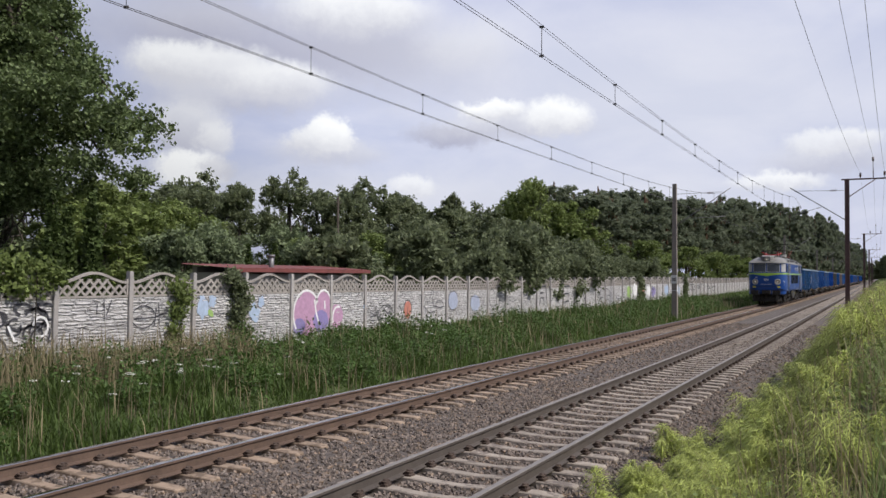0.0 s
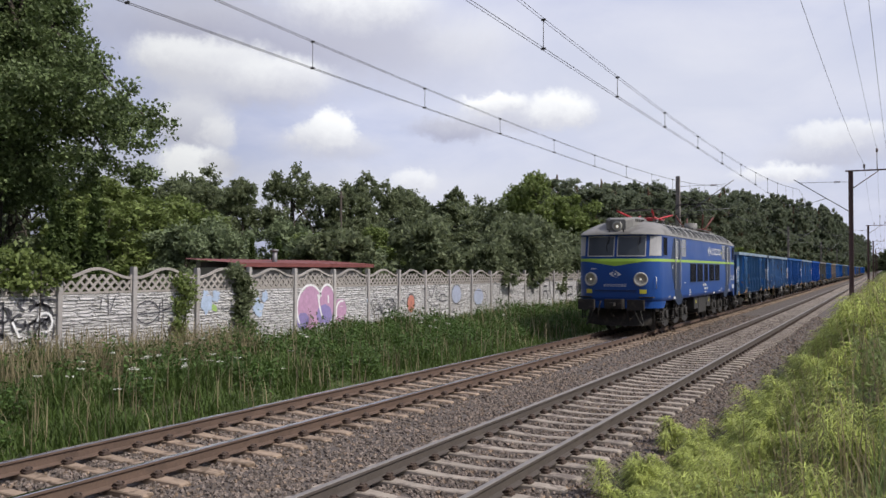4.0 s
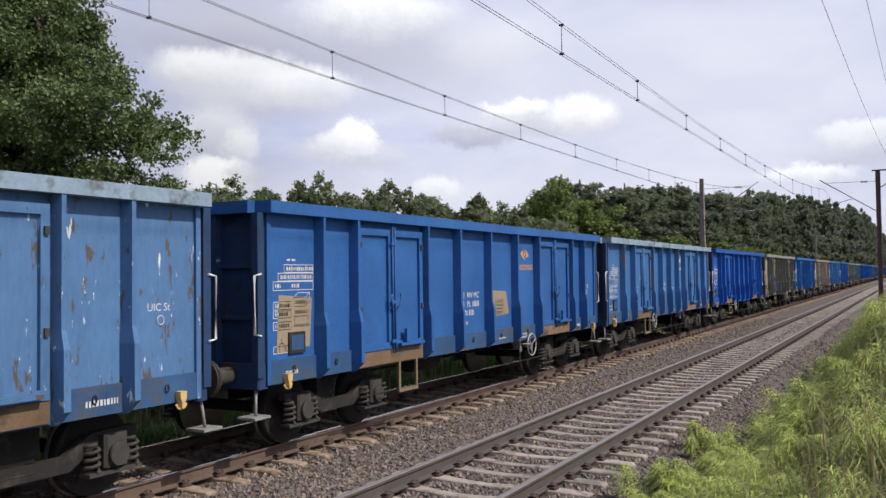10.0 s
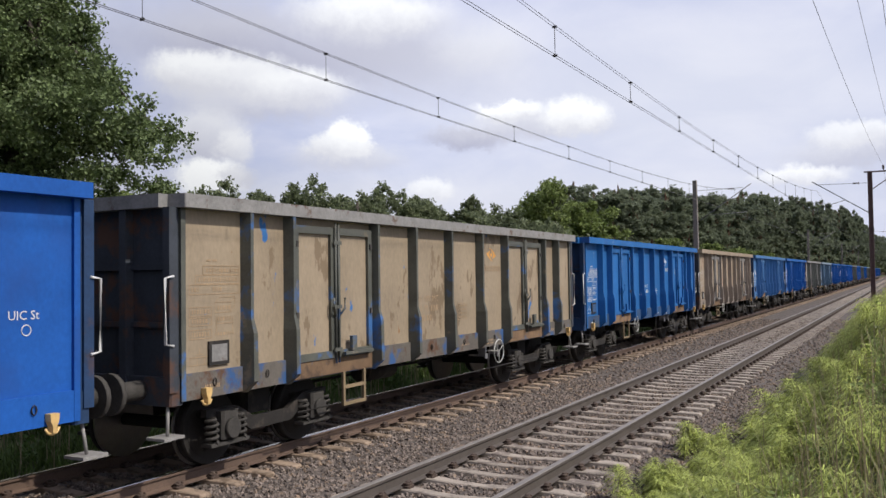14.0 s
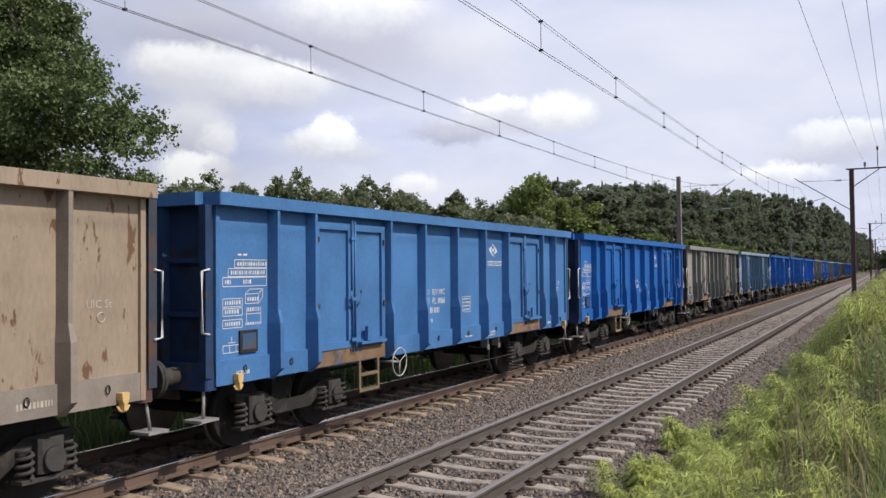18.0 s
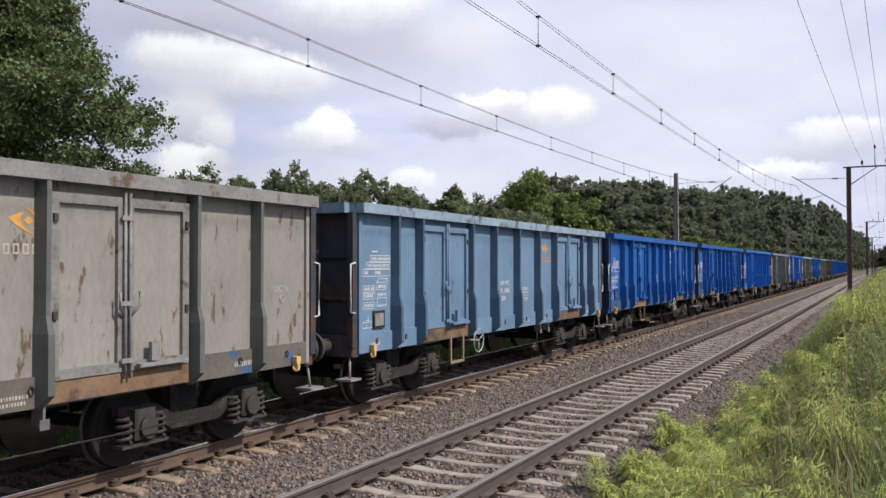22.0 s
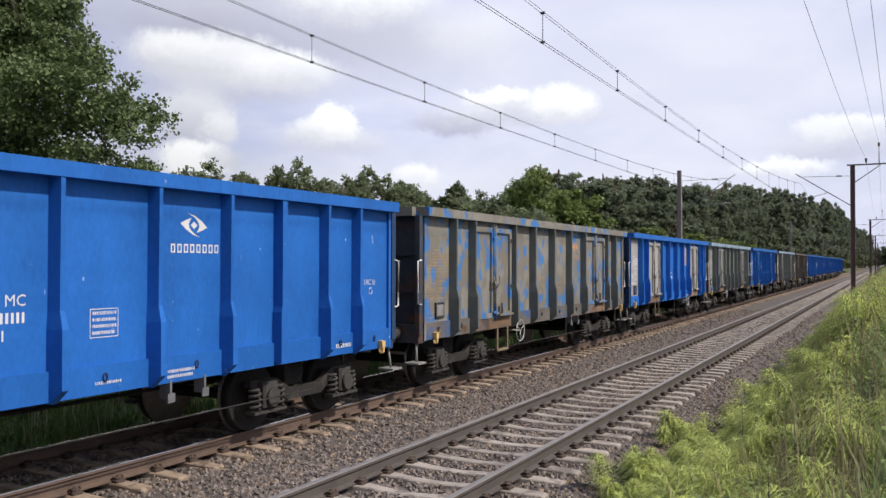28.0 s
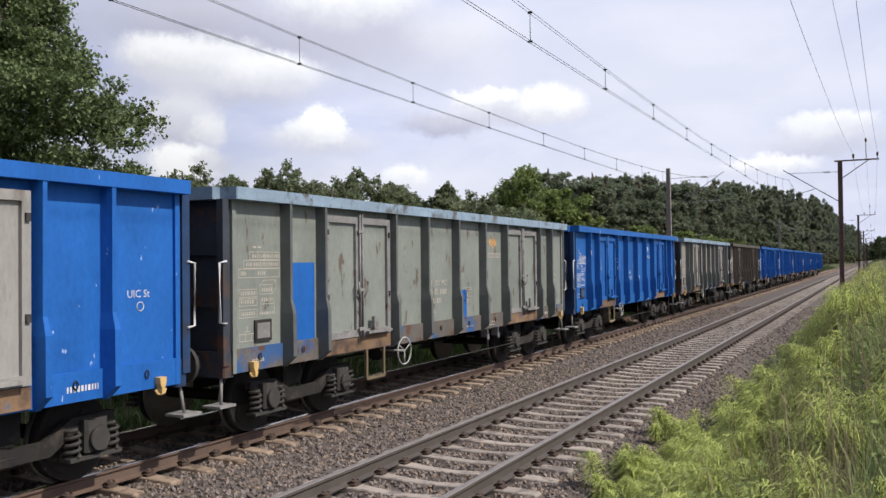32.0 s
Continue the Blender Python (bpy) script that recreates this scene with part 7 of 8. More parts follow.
# ---- plants ----
LEAF_OAK = surface("oak_leaf", (0.13, 0.175, 0.07), rough=0.55, var=0.2, scale=2, fine=20, bump=0.0, per_island=0.45, through_light=0.3, spec=0.35)
LEAF_TREE = surface("tree_leaf", (0.165, 0.195, 0.105), rough=0.6, var=0.2, scale=1, fine=20, bump=0.0, per_island=0.35, through_light=0.45, spec=0.3)
LEAF_LIGHT = surface("light_leaf", (0.175, 0.225, 0.07), rough=0.6, var=0.2, scale=1, fine=20, bump=0.0, per_island=0.35, through_light=0.35, spec=0.3)
LEAF_GREY = surface("grey_green_leaf", (0.16, 0.20, 0.105), rough=0.65, var=0.2, scale=1, fine=20, bump=0.0, per_island=0.35, through_light=0.3, spec=0.3)
NEEDLE = surface("pine_needle", (0.17, 0.20, 0.13), rough=0.6, var=0.25, scale=1, fine=20, bump=0.0, per_island=0.2, through_light=0.5, spec=0.3)
THUJA = surface("thuja_leaf", (0.06, 0.09, 0.024), rough=0.65, var=0.25, scale=2, fine=20, bump=0.0, per_island=0.35, through_light=0.2, spec=0.3)
BARK = surface("bark", (0.055, 0.045, 0.036), rough=0.95, var=0.3, scale=3, fine=18, bump=0.8, streak=0.3, depth=0.05)
PINE_BARK = surface("pine_bark", (0.12, 0.065, 0.04), rough=0.95, var=0.3, scale=3, fine=18, bump=0.8, streak=0.3, depth=0.05)
GRASS = surface("grass_blade", (0.088, 0.135, 0.034), rough=0.6, var=0.2, scale=0.8, fine=8, bump=0.0, per_island=0.4, through_light=0.35, spec=0.3)
GRASS_TALL = surface("tall_grass_blade", (0.27, 0.34, 0.14), rough=0.6, var=0.2, scale=0.8, fine=8, bump=0.0, per_island=0.35, through_light=0.4, spec=0.3)
STRAW = surface("dry_grass_blade", (0.29, 0.245, 0.15), rough=0.7, var=0.2, scale=0.8, fine=8, bump=0.0, per_island=0.35, through_light=0.3, spec=0.2)
HORSETAIL = surface("horsetail_green", (0.37, 0.42, 0.115), rough=0.6, var=0.15, scale=1.5, fine=10, bump=0.0, per_island=0.45, through_light=0.3, spec=0.3)
WEED = surface("weed_leaf", (0.075, 0.13, 0.032), rough=0.6, var=0.2, scale=1.5, fine=10, bump=0.0, per_island=0.4, through_light=0.3, spec=0.3)
UMBEL = surface("white_umbel", (0.62, 0.62, 0.56), rough=0.8, var=0.1, scale=20, bump=0.0, through_light=0.2)


def leaves(points, size, mat, name, up=0.35, long=1.5, spread=0.35, three=False):
    """One mesh of many small pointed leaves at the points; three: plain three-cornered ones, for far crowns."""
    n = len(points)
    a = rng.normal(size=(n, 3)); a /= np.linalg.norm(a, axis=1)[:, None]
    nrm = rng.normal(size=(n, 3)); nrm[:, 2] += up * 2; nrm /= np.linalg.norm(nrm, axis=1)[:, None]
    b = np.cross(nrm, a); b /= np.linalg.norm(b, axis=1)[:, None] + 1e-9
    a = np.cross(b, nrm)
    s = size * rng.uniform(1 - spread, 1 + spread, (n, 1))
    if three:
        q = np.stack([points - a * s * long * 0.6 - b * s * 0.45, points - a * s * long * 0.2 + b * s * 0.75 + nrm * s * 0.12, points + a * s * long * 0.75], 1)
    else:
        q = np.stack([points - a * s * long / 2, points - b * s * 0.5 + nrm * s * 0.12, points + a * s * long / 2, points + b * s * 0.5 + nrm * s * 0.12], 1)
    k = q.shape[1]
    return raw_mesh(name, q.reshape(-1, 3), np.arange(k * n).reshape(-1, k), mat)


def crown_points(lumps, count, twigs=26, fuzz=0.16, shell=0.45):
    """Points for leaves, in twigs over the outer part of lumps (x, y, z, rx, ry, rz)."""
    l = np.array(lumps, float)
    vol = (l[:, 3] * l[:, 4] * l[:, 5]) ** 0.7
    n_tw = max(1, count // twigs)
    k = rng.choice(len(l), n_tw, p=vol / vol.sum())
    d = rng.normal(size=(n_tw, 3)); d /= np.linalg.norm(d, axis=1)[:, None]
    r = shell + (1 - shell) * rng.uniform(0, 1, (n_tw, 1)) ** 0.6
    r *= rng.uniform(0.82, 1.16, (n_tw, 1))
    c = l[k, :3] + d * r * l[k, 3:]
    size = (vol[k] ** 0.33)[:, None]
    p = np.repeat(c, twigs, 0) + rng.normal(size=(n_tw * twigs, 3)) * np.repeat(size, twigs, 0) * fuzz
    return p


def limbs(trunk, targets, r0, r1, wob=0.25):
    """A tapered trunk, and limbs from it to the targets."""
    s = Shape()
    def taper(path, ra, rb, n=8):
        rows = []
        k = len(path)
        for i, p in enumerate(path):
            r = ra + (rb - ra) * i / (k - 1)
            d = (Vector(path[min(i + 1, k - 1)]) - Vector(path[max(i - 1, 0)])).normalized()
            a = d.cross(Vector((0.3, 1, 0.1))).normalized(); b = a.cross(d)
            rows.append([tuple(Vector(p) + r * (math.cos(2 * math.pi * j / n) * a + math.sin(2 * math.pi * j / n) * b)) for j in range(n)])
        s.grid(rows, closed=True)
    taper(trunk, r0, r1)
    q = random.Random(len(targets) * 7 + int(r0 * 100))
    for t in targets:
        i = q.randrange(len(trunk) // 2, len(trunk))
        a, b = Vector(trunk[i]), Vector(t)
        path = []
        for j in range(6):
            k = j / 5
            path.append(tuple(a.lerp(b, k) + Vector((q.uniform(-wob, wob), q.uniform(-wob, wob), 0.8 * wob * math.sin(k * 3.1))) * (1 if 0 < j < 5 else 0)))
        taper(path, r1 * 0.75, 0.025, 5)
    return s


def tree(name, label, lumps, count, size, mat, trunk, r0, r1, bark=BARK, n_limbs=10, twigs=26, category="tree", group="", fuzz=0.16, shell=0.45):
    t = thing(name, label, category, group)
    targets = [(l[0], l[1], l[2]) for l in lumps[:n_limbs]]
    part("trunk", limbs(trunk, targets, r0, r1), bark, t)
    part("crown", leaves(crown_points(lumps, count, twigs, fuzz, shell), size, mat, "crown", three=count < 100000), [], t)
    return t


def lump_crown(seed, n, w, z0, z1, r, flat=0.8, top=0.5):
    """Lumps of a rounded crown of half width w between z0 and z1."""
    q = random.Random(seed)
    out = []
    for i in range(n):
        k = q.uniform(0, 1)
        z = z0 + (z1 - z0) * k
        ww = w * (1 - (2 * abs(k - 0.42)) ** 2.4 * top) * q.uniform(0.35, 1.0)
        a = q.uniform(0, 6.283)
        rr = r * q.uniform(0.7, 1.25)
        out.append((ww * math.cos(a), ww * math.sin(a), z, rr, rr, rr * flat))
    return out


def make_oak():
    q = random.Random(5)
    lumps = []
    reach_at = lambda z: float(np.interp(z, [5.5, 7.0, 8.0, 9.0, 10.5, 12.0, 14.0, 18.0], [5.6, 6.3, 6.0, 5.2, 3.9, 2.7, 2.2, 1.8]))
    for i in range(230):     # broad crown: many tight tufts on layered boughs, with gaps between them
        z = 6.6 + 11.5 * q.uniform(0, 1)
        reach = reach_at(z) * q.uniform(0.2, 1.0) ** 0.55
        a = q.uniform(0, 6.283)
        r = q.uniform(0.5, 1.05)
        lumps.append((reach * math.cos(a), reach * math.sin(a), z, r * 1.25, r * 1.25, r * 0.7))
    for i in range(60):     # inner boughs round the trunk
        a, d = q.uniform(0, 6.283), q.uniform(0.6, 3.6)
        lumps.append((d * math.cos(a), d * math.sin(a), q.uniform(4.5, 14.0), 1.2, 1.2, 0.8))
    for i in range(26):     # long low boughs towards the line, thin enough to see the sky between them
        a, d = q.uniform(-0.2, 1.5), q.uniform(4.4, 6.7)
        lumps.append((d * math.cos(a), d * math.sin(a), q.choice((5.9, 6.4, 7.6, 8.3)) + q.uniform(-0.3, 0.3), 0.75, 0.75, 0.35))
    for i in range(30):     # low boughs on the far side
        a, d = q.uniform(2.2, 5.2), q.uniform(1.5, 6.0)
        lumps.append((d * math.cos(a), d * math.sin(a), q.uniform(2.2, 6.4), 1.5, 1.5, 1.0))
    trunk = [(0, 0, -0.3), (0.1, 0, 2), (0.0, 0.2, 4.5), (0.2, 0.1, 7), (0.1, -0.2, 10), (0, 0, 13.5)]
    order = [(q.random(), l) for l in lumps]
    lumps = [l for _, l in sorted(order)]
    t = tree("oak_tree", "large dark green oak with spreading boughs", lumps, 185000, 0.115, LEAF_OAK, trunk, 0.55, 0.22, n_limbs=60, twigs=30, fuzz=0.2, shell=0.3)
    t.matrix_basis = pose(-31.5, 22.6, 0.4)


def place_copies(proto, spots, label=None):
    """Copies of a tree at (x, y, height scale, width scale, turn)."""
    first = True
    for x, y, h, w, turn in spots:
        m = pose(x, y, 0.3, 0, 0, turn)
        if first:
            o, first = proto, False
            o.matrix_basis = m
        else:
            o = copy_thing(proto, m)
        o.scale = (w, w, h * 1.07 if x < -41 and y < 110 else h)


def make_trees():
    trunk = lambda h: [(0, 0, -0.3), (0.05, 0.05, h * 0.3), (0, -0.05, h * 0.6), (0.05, 0, h * 0.9)]
    # leafy trees, made 10 m high
    a = tree("tree", "dark green broadleaf tree behind the gardens", lump_crown(1, 34, 2.9, 2.4, 9.0, 1.1), 9500, 0.165, LEAF_TREE, trunk(8), 0.22, 0.09, n_limbs=16, group="garden trees")
    b = tree("tree", "mid green broadleaf tree with loose crown", lump_crown(2, 30, 2.6, 2.0, 8.9, 1.0), 9000, 0.165, LEAF_TREE, trunk(8), 0.2, 0.08, n_limbs=14, group="garden trees")
    c = tree("tree", "light green young tree behind the fence", lump_crown(3, 28, 2.5, 1.5, 8.8, 1.05), 9500, 0.155, LEAF_LIGHT, trunk(8), 0.18, 0.08, n_limbs=12, group="garden trees")
    place_copies(a, [(-46, 50.6, 0.92, 0.9, 0), (-46, 61.9, 1.05, 1.0, 40), (-46, 74.5, 1.1, 1.25, 80), (-46, 103, 1.08, 1.1, 130), (-50, 57, 0.85, 1.1, 200), (-24, 56.6, 0.66, 0.95, 250),
                     (-48, 86, 1.02, 1.3, 20), (-52, 40, 0.9, 1.2, 60), (-44, 68, 0.95, 0.9, 110), (-50, 112, 1.1, 1.4, 10), (-40, 30, 0.75, 1.1, 15)])
    place_copies(b, [(-46, 55.5, 0.9, 0.85, 0), (-48, 70, 0.98, 1.0, 70), (-46, 80.8, 1.04, 1.0, 140), (-42, 86.4, 1.07, 0.7, 210), (-50, 94.1, 1.0, 1.1, 280), (-23, 50, 0.45, 0.7, 95), (-30, 60, 0.75, 1.0, 150),
                     (-44, 46, 0.8, 1.0, 33), (-36, 95, 1.0, 1.2, 12), (-38, 78, 0.85, 1.0, 190), (-30, 85, 0.85, 1.1, 45), (-28, 50.7, 0.62, 0.85, 77)])
    place_copies(c, [(-22, 73.2, 0.68, 0.75, 0), (-26, 69.3, 1.1, 1.0, 300), (-24, 73.1, 0.92, 1.0, 30), (-27, 38.9, 0.42, 0.62, 50), (-30, 32.2, 0.56, 0.75, 100), (-28, 27.4, 0.5, 0.7, 150), (-26, 23.6, 0.5, 0.75, 20), (-29, 25.3, 0.56, 0.8, 75), (-33, 29.5, 0.68, 0.9, 130), (-36, 35, 0.7, 0.95, 60), (-20, 81, 0.58, 0.8, 200), (-19, 98.6, 0.58, 0.9, 250), (-18, 113.3, 0.56, 0.9, 300), (-17.5, 126, 0.55, 0.8, 20), (-19.5, 86, 0.5, 0.7, 70), (-26, 43, 0.47, 0.65, 120), (-24, 45, 0.4, 0.6, 165), (-18, 140, 0.5, 0.9, 20)])
    # bushes behind the fence
    d = tree("bush", "grey-green garden bush behind the fence", [(q[0], q[1], q[2] * 1.0, q[3], q[4], q[5]) for q in lump_crown(4, 14, 1.5, 0.7, 3.3, 0.75)], 6500, 0.10, LEAF_GREY, [(0, 0, -0.3), (0, 0, 0.8), (0.1, 0, 1.6), (0, 0, 2.4)], 0.08, 0.04, n_limbs=8, category="bush", group="garden bushes")
    place_copies(d, [(-26, 30.1, 1.1, 1.3, 0), (-24, 27, 0.95, 1.1, 60), (-24, 33, 0.95, 1.2, 120), (-30, 38.9, 1.25, 1.3, 180), (-24, 38.7, 0.85, 1.0, 240), (-23, 24.5, 0.95, 1.0, 30), (-22, 35.5, 0.75, 1.0, 300), (-21, 41, 0.8, 1.0, 210), (-27, 23, 1.0, 1.3, 250)])
    e = tree("bush", "dark green shrub leaning over the fence", lump_crown(6, 13, 1.5, 1.2, 3.2, 0.75), 6000, 0.12, LEAF_TREE, [(0, 0, -0.3), (0, 0, 0.8), (0.1, 0, 1.6), (0, 0, 2.4)], 0.08, 0.04, n_limbs=8, category="bush", group="fence shrubs")
    place_copies(e, [(-16.4, 37.6, 0.92, 0.9, 0), (-16.6, 40.5, 1.2, 1.0, 60), (-16.5, 44.1, 0.85, 0.95, 120), (-16.5, 48, 0.95, 1.0, 180), (-16.6, 51.8, 1.1, 1.0, 240), (-17.5, 46, 1.35, 1.1, 20), (-18, 55, 1.2, 1.1, 75), (-17.8, 61, 1.0, 1.0, 130), (-17.6, 67, 0.95, 1.0, 190), (-17.6, 74, 0.95, 1.0, 250), (-19, 36, 1.2, 1.1, 10), (-20.5, 31, 1.0, 1.1, 40), (-25, 15.0, 1.3, 1.3, 160), (-25, 11.0, 1.4, 1.4, 160)])
    # thujas
    lum = [(0, 0, 0.5 + 0.3 * i, 0.36 * (1 - i / 13) + 0.05, 0.36 * (1 - i / 13) + 0.05, 0.3) for i in range(12)]
    f = tree("thuja", "slim dark green thuja in a garden", lum, 8000, 0.075, THUJA, [(0, 0, -0.3), (0, 0, 1.5), (0, 0, 3), (0, 0, 3.8)], 0.07, 0.02, n_limbs=0, category="conifer", group="thujas")
    place_copies(f, [(-20, 16.4, 1.04, 0.95, 0), (-20.3, 17.15, 0.95, 0.9, 50), (-20, 17.75, 1.06, 1.0, 90), (-21.6, 28.2, 0.8, 0.95, 130), (-21.6, 26.6, 0.78, 0.6, 170)])
    # pines, made 16 m high
    def pine(seed, label, count, size, boughs):
        q = random.Random(seed)
        lum = []
        for i in range(44):
            k = q.uniform(0, 1)
            z = 4.0 + 11.0 * k
            w = 3.0 * math.sqrt(max(0.0, 1 - (max(0.0, k - 0.35) / 0.72) ** 2)) * q.uniform(0.25, 1)
            a = q.uniform(0, 6.283)
            r = q.uniform(0.6, 1.15)
            lum.append((w * math.cos(a), w * math.sin(a), z, r * 1.35, r * 1.35, r * 0.7))
        return tree("pine_tree", label, lum, count, size, NEEDLE, [(0, 0, -0.3), (0.1, 0, 5), (0, 0.1, 10), (0, 0, 15)], 0.2, 0.06, bark=PINE_BARK, n_limbs=boughs, twigs=22, category="pine tree", group="pine wood")
    q = random.Random(9)
    edge = lambda y: float(np.interp(y, [80, 115, 140, 165, 195, 230, 285, 350, 430, 560, 760], [-37, -33, -30, -26.5, -23, -21, -19.5, -18.5, -17, -15, -10]))
    tall = lambda y: float(np.interp(y, [80, 115, 165, 195, 230, 285, 350, 560], [0.86, 0.98, 1.16, 1.23, 1.32, 1.5, 1.66, 1.6]))
    spots = ([], [], [])
    y = 112.0
    while y < 760:
        for row in range(3 if y < 260 else 2):
            x = edge(y) - row * 5.5 + q.uniform(-1.2, 1.2)
            spots[q.randrange(2) if y < 190 else 2].append((x, y + q.uniform(-2, 2), tall(y) * q.uniform(0.84, 1.02), q.uniform(1.0, 1.35), q.uniform(0, 360)))
        y += 6.0 if y < 220 else 11.0
    spots[0].insert(0, (-34, 115.2, 0.95, 1.0, 0))
    spots[1].insert(0, (-29, 150, 1.0, 1.0, 0))
    place_copies(pine(21, "dark green pine at the edge of the wood", 7000, 0.24, 12), spots[0])
    place_copies(pine(22, "tall dark pine in the wood", 7000, 0.24, 12), spots[1])
    place_copies(pine(23, "distant dark pine in the wood", 2600, 0.40, 4), spots[2])
    g = tree("tree", "dark broadleaf tree on the bank beside the line", lump_crown(8, 22, 2.6, 1.6, 8.6, 1.2), 4500, 0.34, LEAF_TREE, trunk(8), 0.2, 0.08, n_limbs=12, group="bank trees")
    place_copies(g, [(4.6, 128, 0.85, 0.9, 0), (5.5, 150, 0.9, 1.0, 70), (6, 180, 0.9, 1.0, 140), (6, 230, 1.0, 1.1, 210), (5.5, 300, 1.1, 1.2, 260), (7.5, 165, 0.9, 1.1, 30), (8, 205, 1.0, 1.2, 95), (6.5, 262, 1.05, 1.2, 150), (7, 340, 1.2, 1.4, 15), (6, 390, 1.25, 1.5, 200), (5.5, 450, 1.35, 1.7, 80), (5, 520, 1.5, 1.9, 130), (4, 600, 1.6, 2.2, 310), (1, 700, 1.6, 2.6, 20), (-5, 790, 1.6, 3.0, 60), (-19, 250, 0.55, 1.3, 5), (-18.5, 290, 0.6, 1.4, 85), (-18, 330, 0.65, 1.5, 40), (-17.5, 375, 0.7, 1.6, 150), (-17, 420, 0.75, 1.7, 220), (-16.5, 470, 0.8, 1.9, 290), (-16, 530, 0.9, 2.1, 350), (-14.5, 600, 1.0, 2.4, 30), (-12, 680, 1.1, 2.6, 170)])


def blades(x, y, h, w, mat, name, lean=0.35, z=None):
    """Grass: each blade a bent pointed strip."""
    n = len(x)
    z = ground_h(x, y) if z is None else z
    a = rng.uniform(0, 2 * np.pi, n)
    d = np.stack([np.cos(a), np.sin(a), np.zeros(n)], 1)
    s = np.stack([-np.sin(a), np.cos(a), np.zeros(n)], 1) * (w * rng.uniform(0.7, 1.3, n))[:, None]
    p = np.stack([x, y, z - 0.03], 1)
    k = (lean * rng.uniform(0.2, 1.4, n) * h)[:, None]
    up = np.stack([np.zeros(n), np.zeros(n), h], 1)
    m = p + up * 0.55 + d * k * 0.3
    t = p + up * 0.97 + d * k
    v = np.stack([p - s, p + s, m + s * 0.75, m - s * 0.75, t], 1)
    f = np.array([(0, 1, 2), (0, 2, 3), (3, 2, 4)])[None] + 5 * np.arange(n)[:, None, None]
    return solid(name, raw_mesh(name, v.reshape(-1, 3), f.reshape(-1, 3), mat), [], "", "", kind="stuff")


def ground_h(x, y):
    return np.where((x > -10.75) & (x < -1.9), np.maximum(ground_z(x, y), bed_z(x)), ground_z(x, y))


def spread_y(n, y0, y1):
    """More towards the camera."""
    u = rng.uniform(0, 1, n)
    return (y0 + 6) * ((y1 + 6) / (y0 + 6)) ** u - 6


def make_grass():
    n = 78000
    y = spread_y(n, 4.5, 120); x = rng.uniform(-15.3, -10.15, n)
    k = (-10.15 - x) / 5.2
    lump = 0.75 + 0.5 * np.sin(x * 2.1 + y * 0.9) * np.sin(y * 1.3 - x)
    h = (0.14 + 0.34 * np.minimum(1, k * 3.0)) * rng.uniform(0.6, 1.25, n) * lump
    tagged(blades(x, y, h, 0.012 + 0.00024 * y, GRASS, "verge_grass", lean=0.7), "uncut green verge grass below the fence", "grass")
    n = 4600
    y = np.concatenate([rng.uniform(9, 17.5, n // 2), spread_y(n - n // 2, 5, 90)]); x = np.where(np.arange(n) < n // 2, rng.uniform(-15.3, -13.4, n), rng.uniform(-15.3, -10.6, n))
    tagged(blades(x, y, rng.uniform(0.5, 1.05, n), 0.007 + 0.00015 * y, STRAW, "dry_grass"), "dry straw-coloured grass among the verge", "grass")
    n = 40000
    y = spread_y(n, 5.2, 130); x = rng.triangular(-1.7, 0.3, 7.0, n)
    keep = (x > np.where(y < 22, 0.05, -0.5) + 0.4 * np.sin(y * 0.8) + 0.2 * np.sin(y * 2.1)) | (rng.uniform(0, 1, n) < 0.06)
    x, y = x[keep], y[keep]
    h = np.interp(x, [-2.3, -1.2, 0.2, 7], [0.3, 0.5, 0.62, 0.7]) * rng.uniform(0.55, 1.3, len(x))
    h = np.where((np.abs(x) < 1.0) & (y < 5.2), h * 0.35, h)
    tagged(blades(x, y, h, 0.006 + 0.00018 * y, GRASS_TALL, "bank_grass", lean=0.35), "tall lush grass on the bank", "grass")
    n = 7000
    y = spread_y(n, 3.6, 80); x = rng.uniform(-1.6, 4, n)
    tagged(blades(x, y, rng.uniform(0.5, 1.1, n), 0.006 + 0.00015 * y, STRAW, "bank_straw"), "dry grass stalks on the bank", "grass")
    # far meadow strips
    n = 14000
    y = rng.uniform(110, 300, n); x = np.where(rng.uniform(0, 1, n) < 0.6, rng.uniform(-17, -10.3, n), rng.uniform(-2, 6, n))
    tagged(blades(x, y, rng.uniform(0.4, 0.9, n), np.full(n, 0.05), GRASS, "far_grass"), "distant grass along the line", "grass")


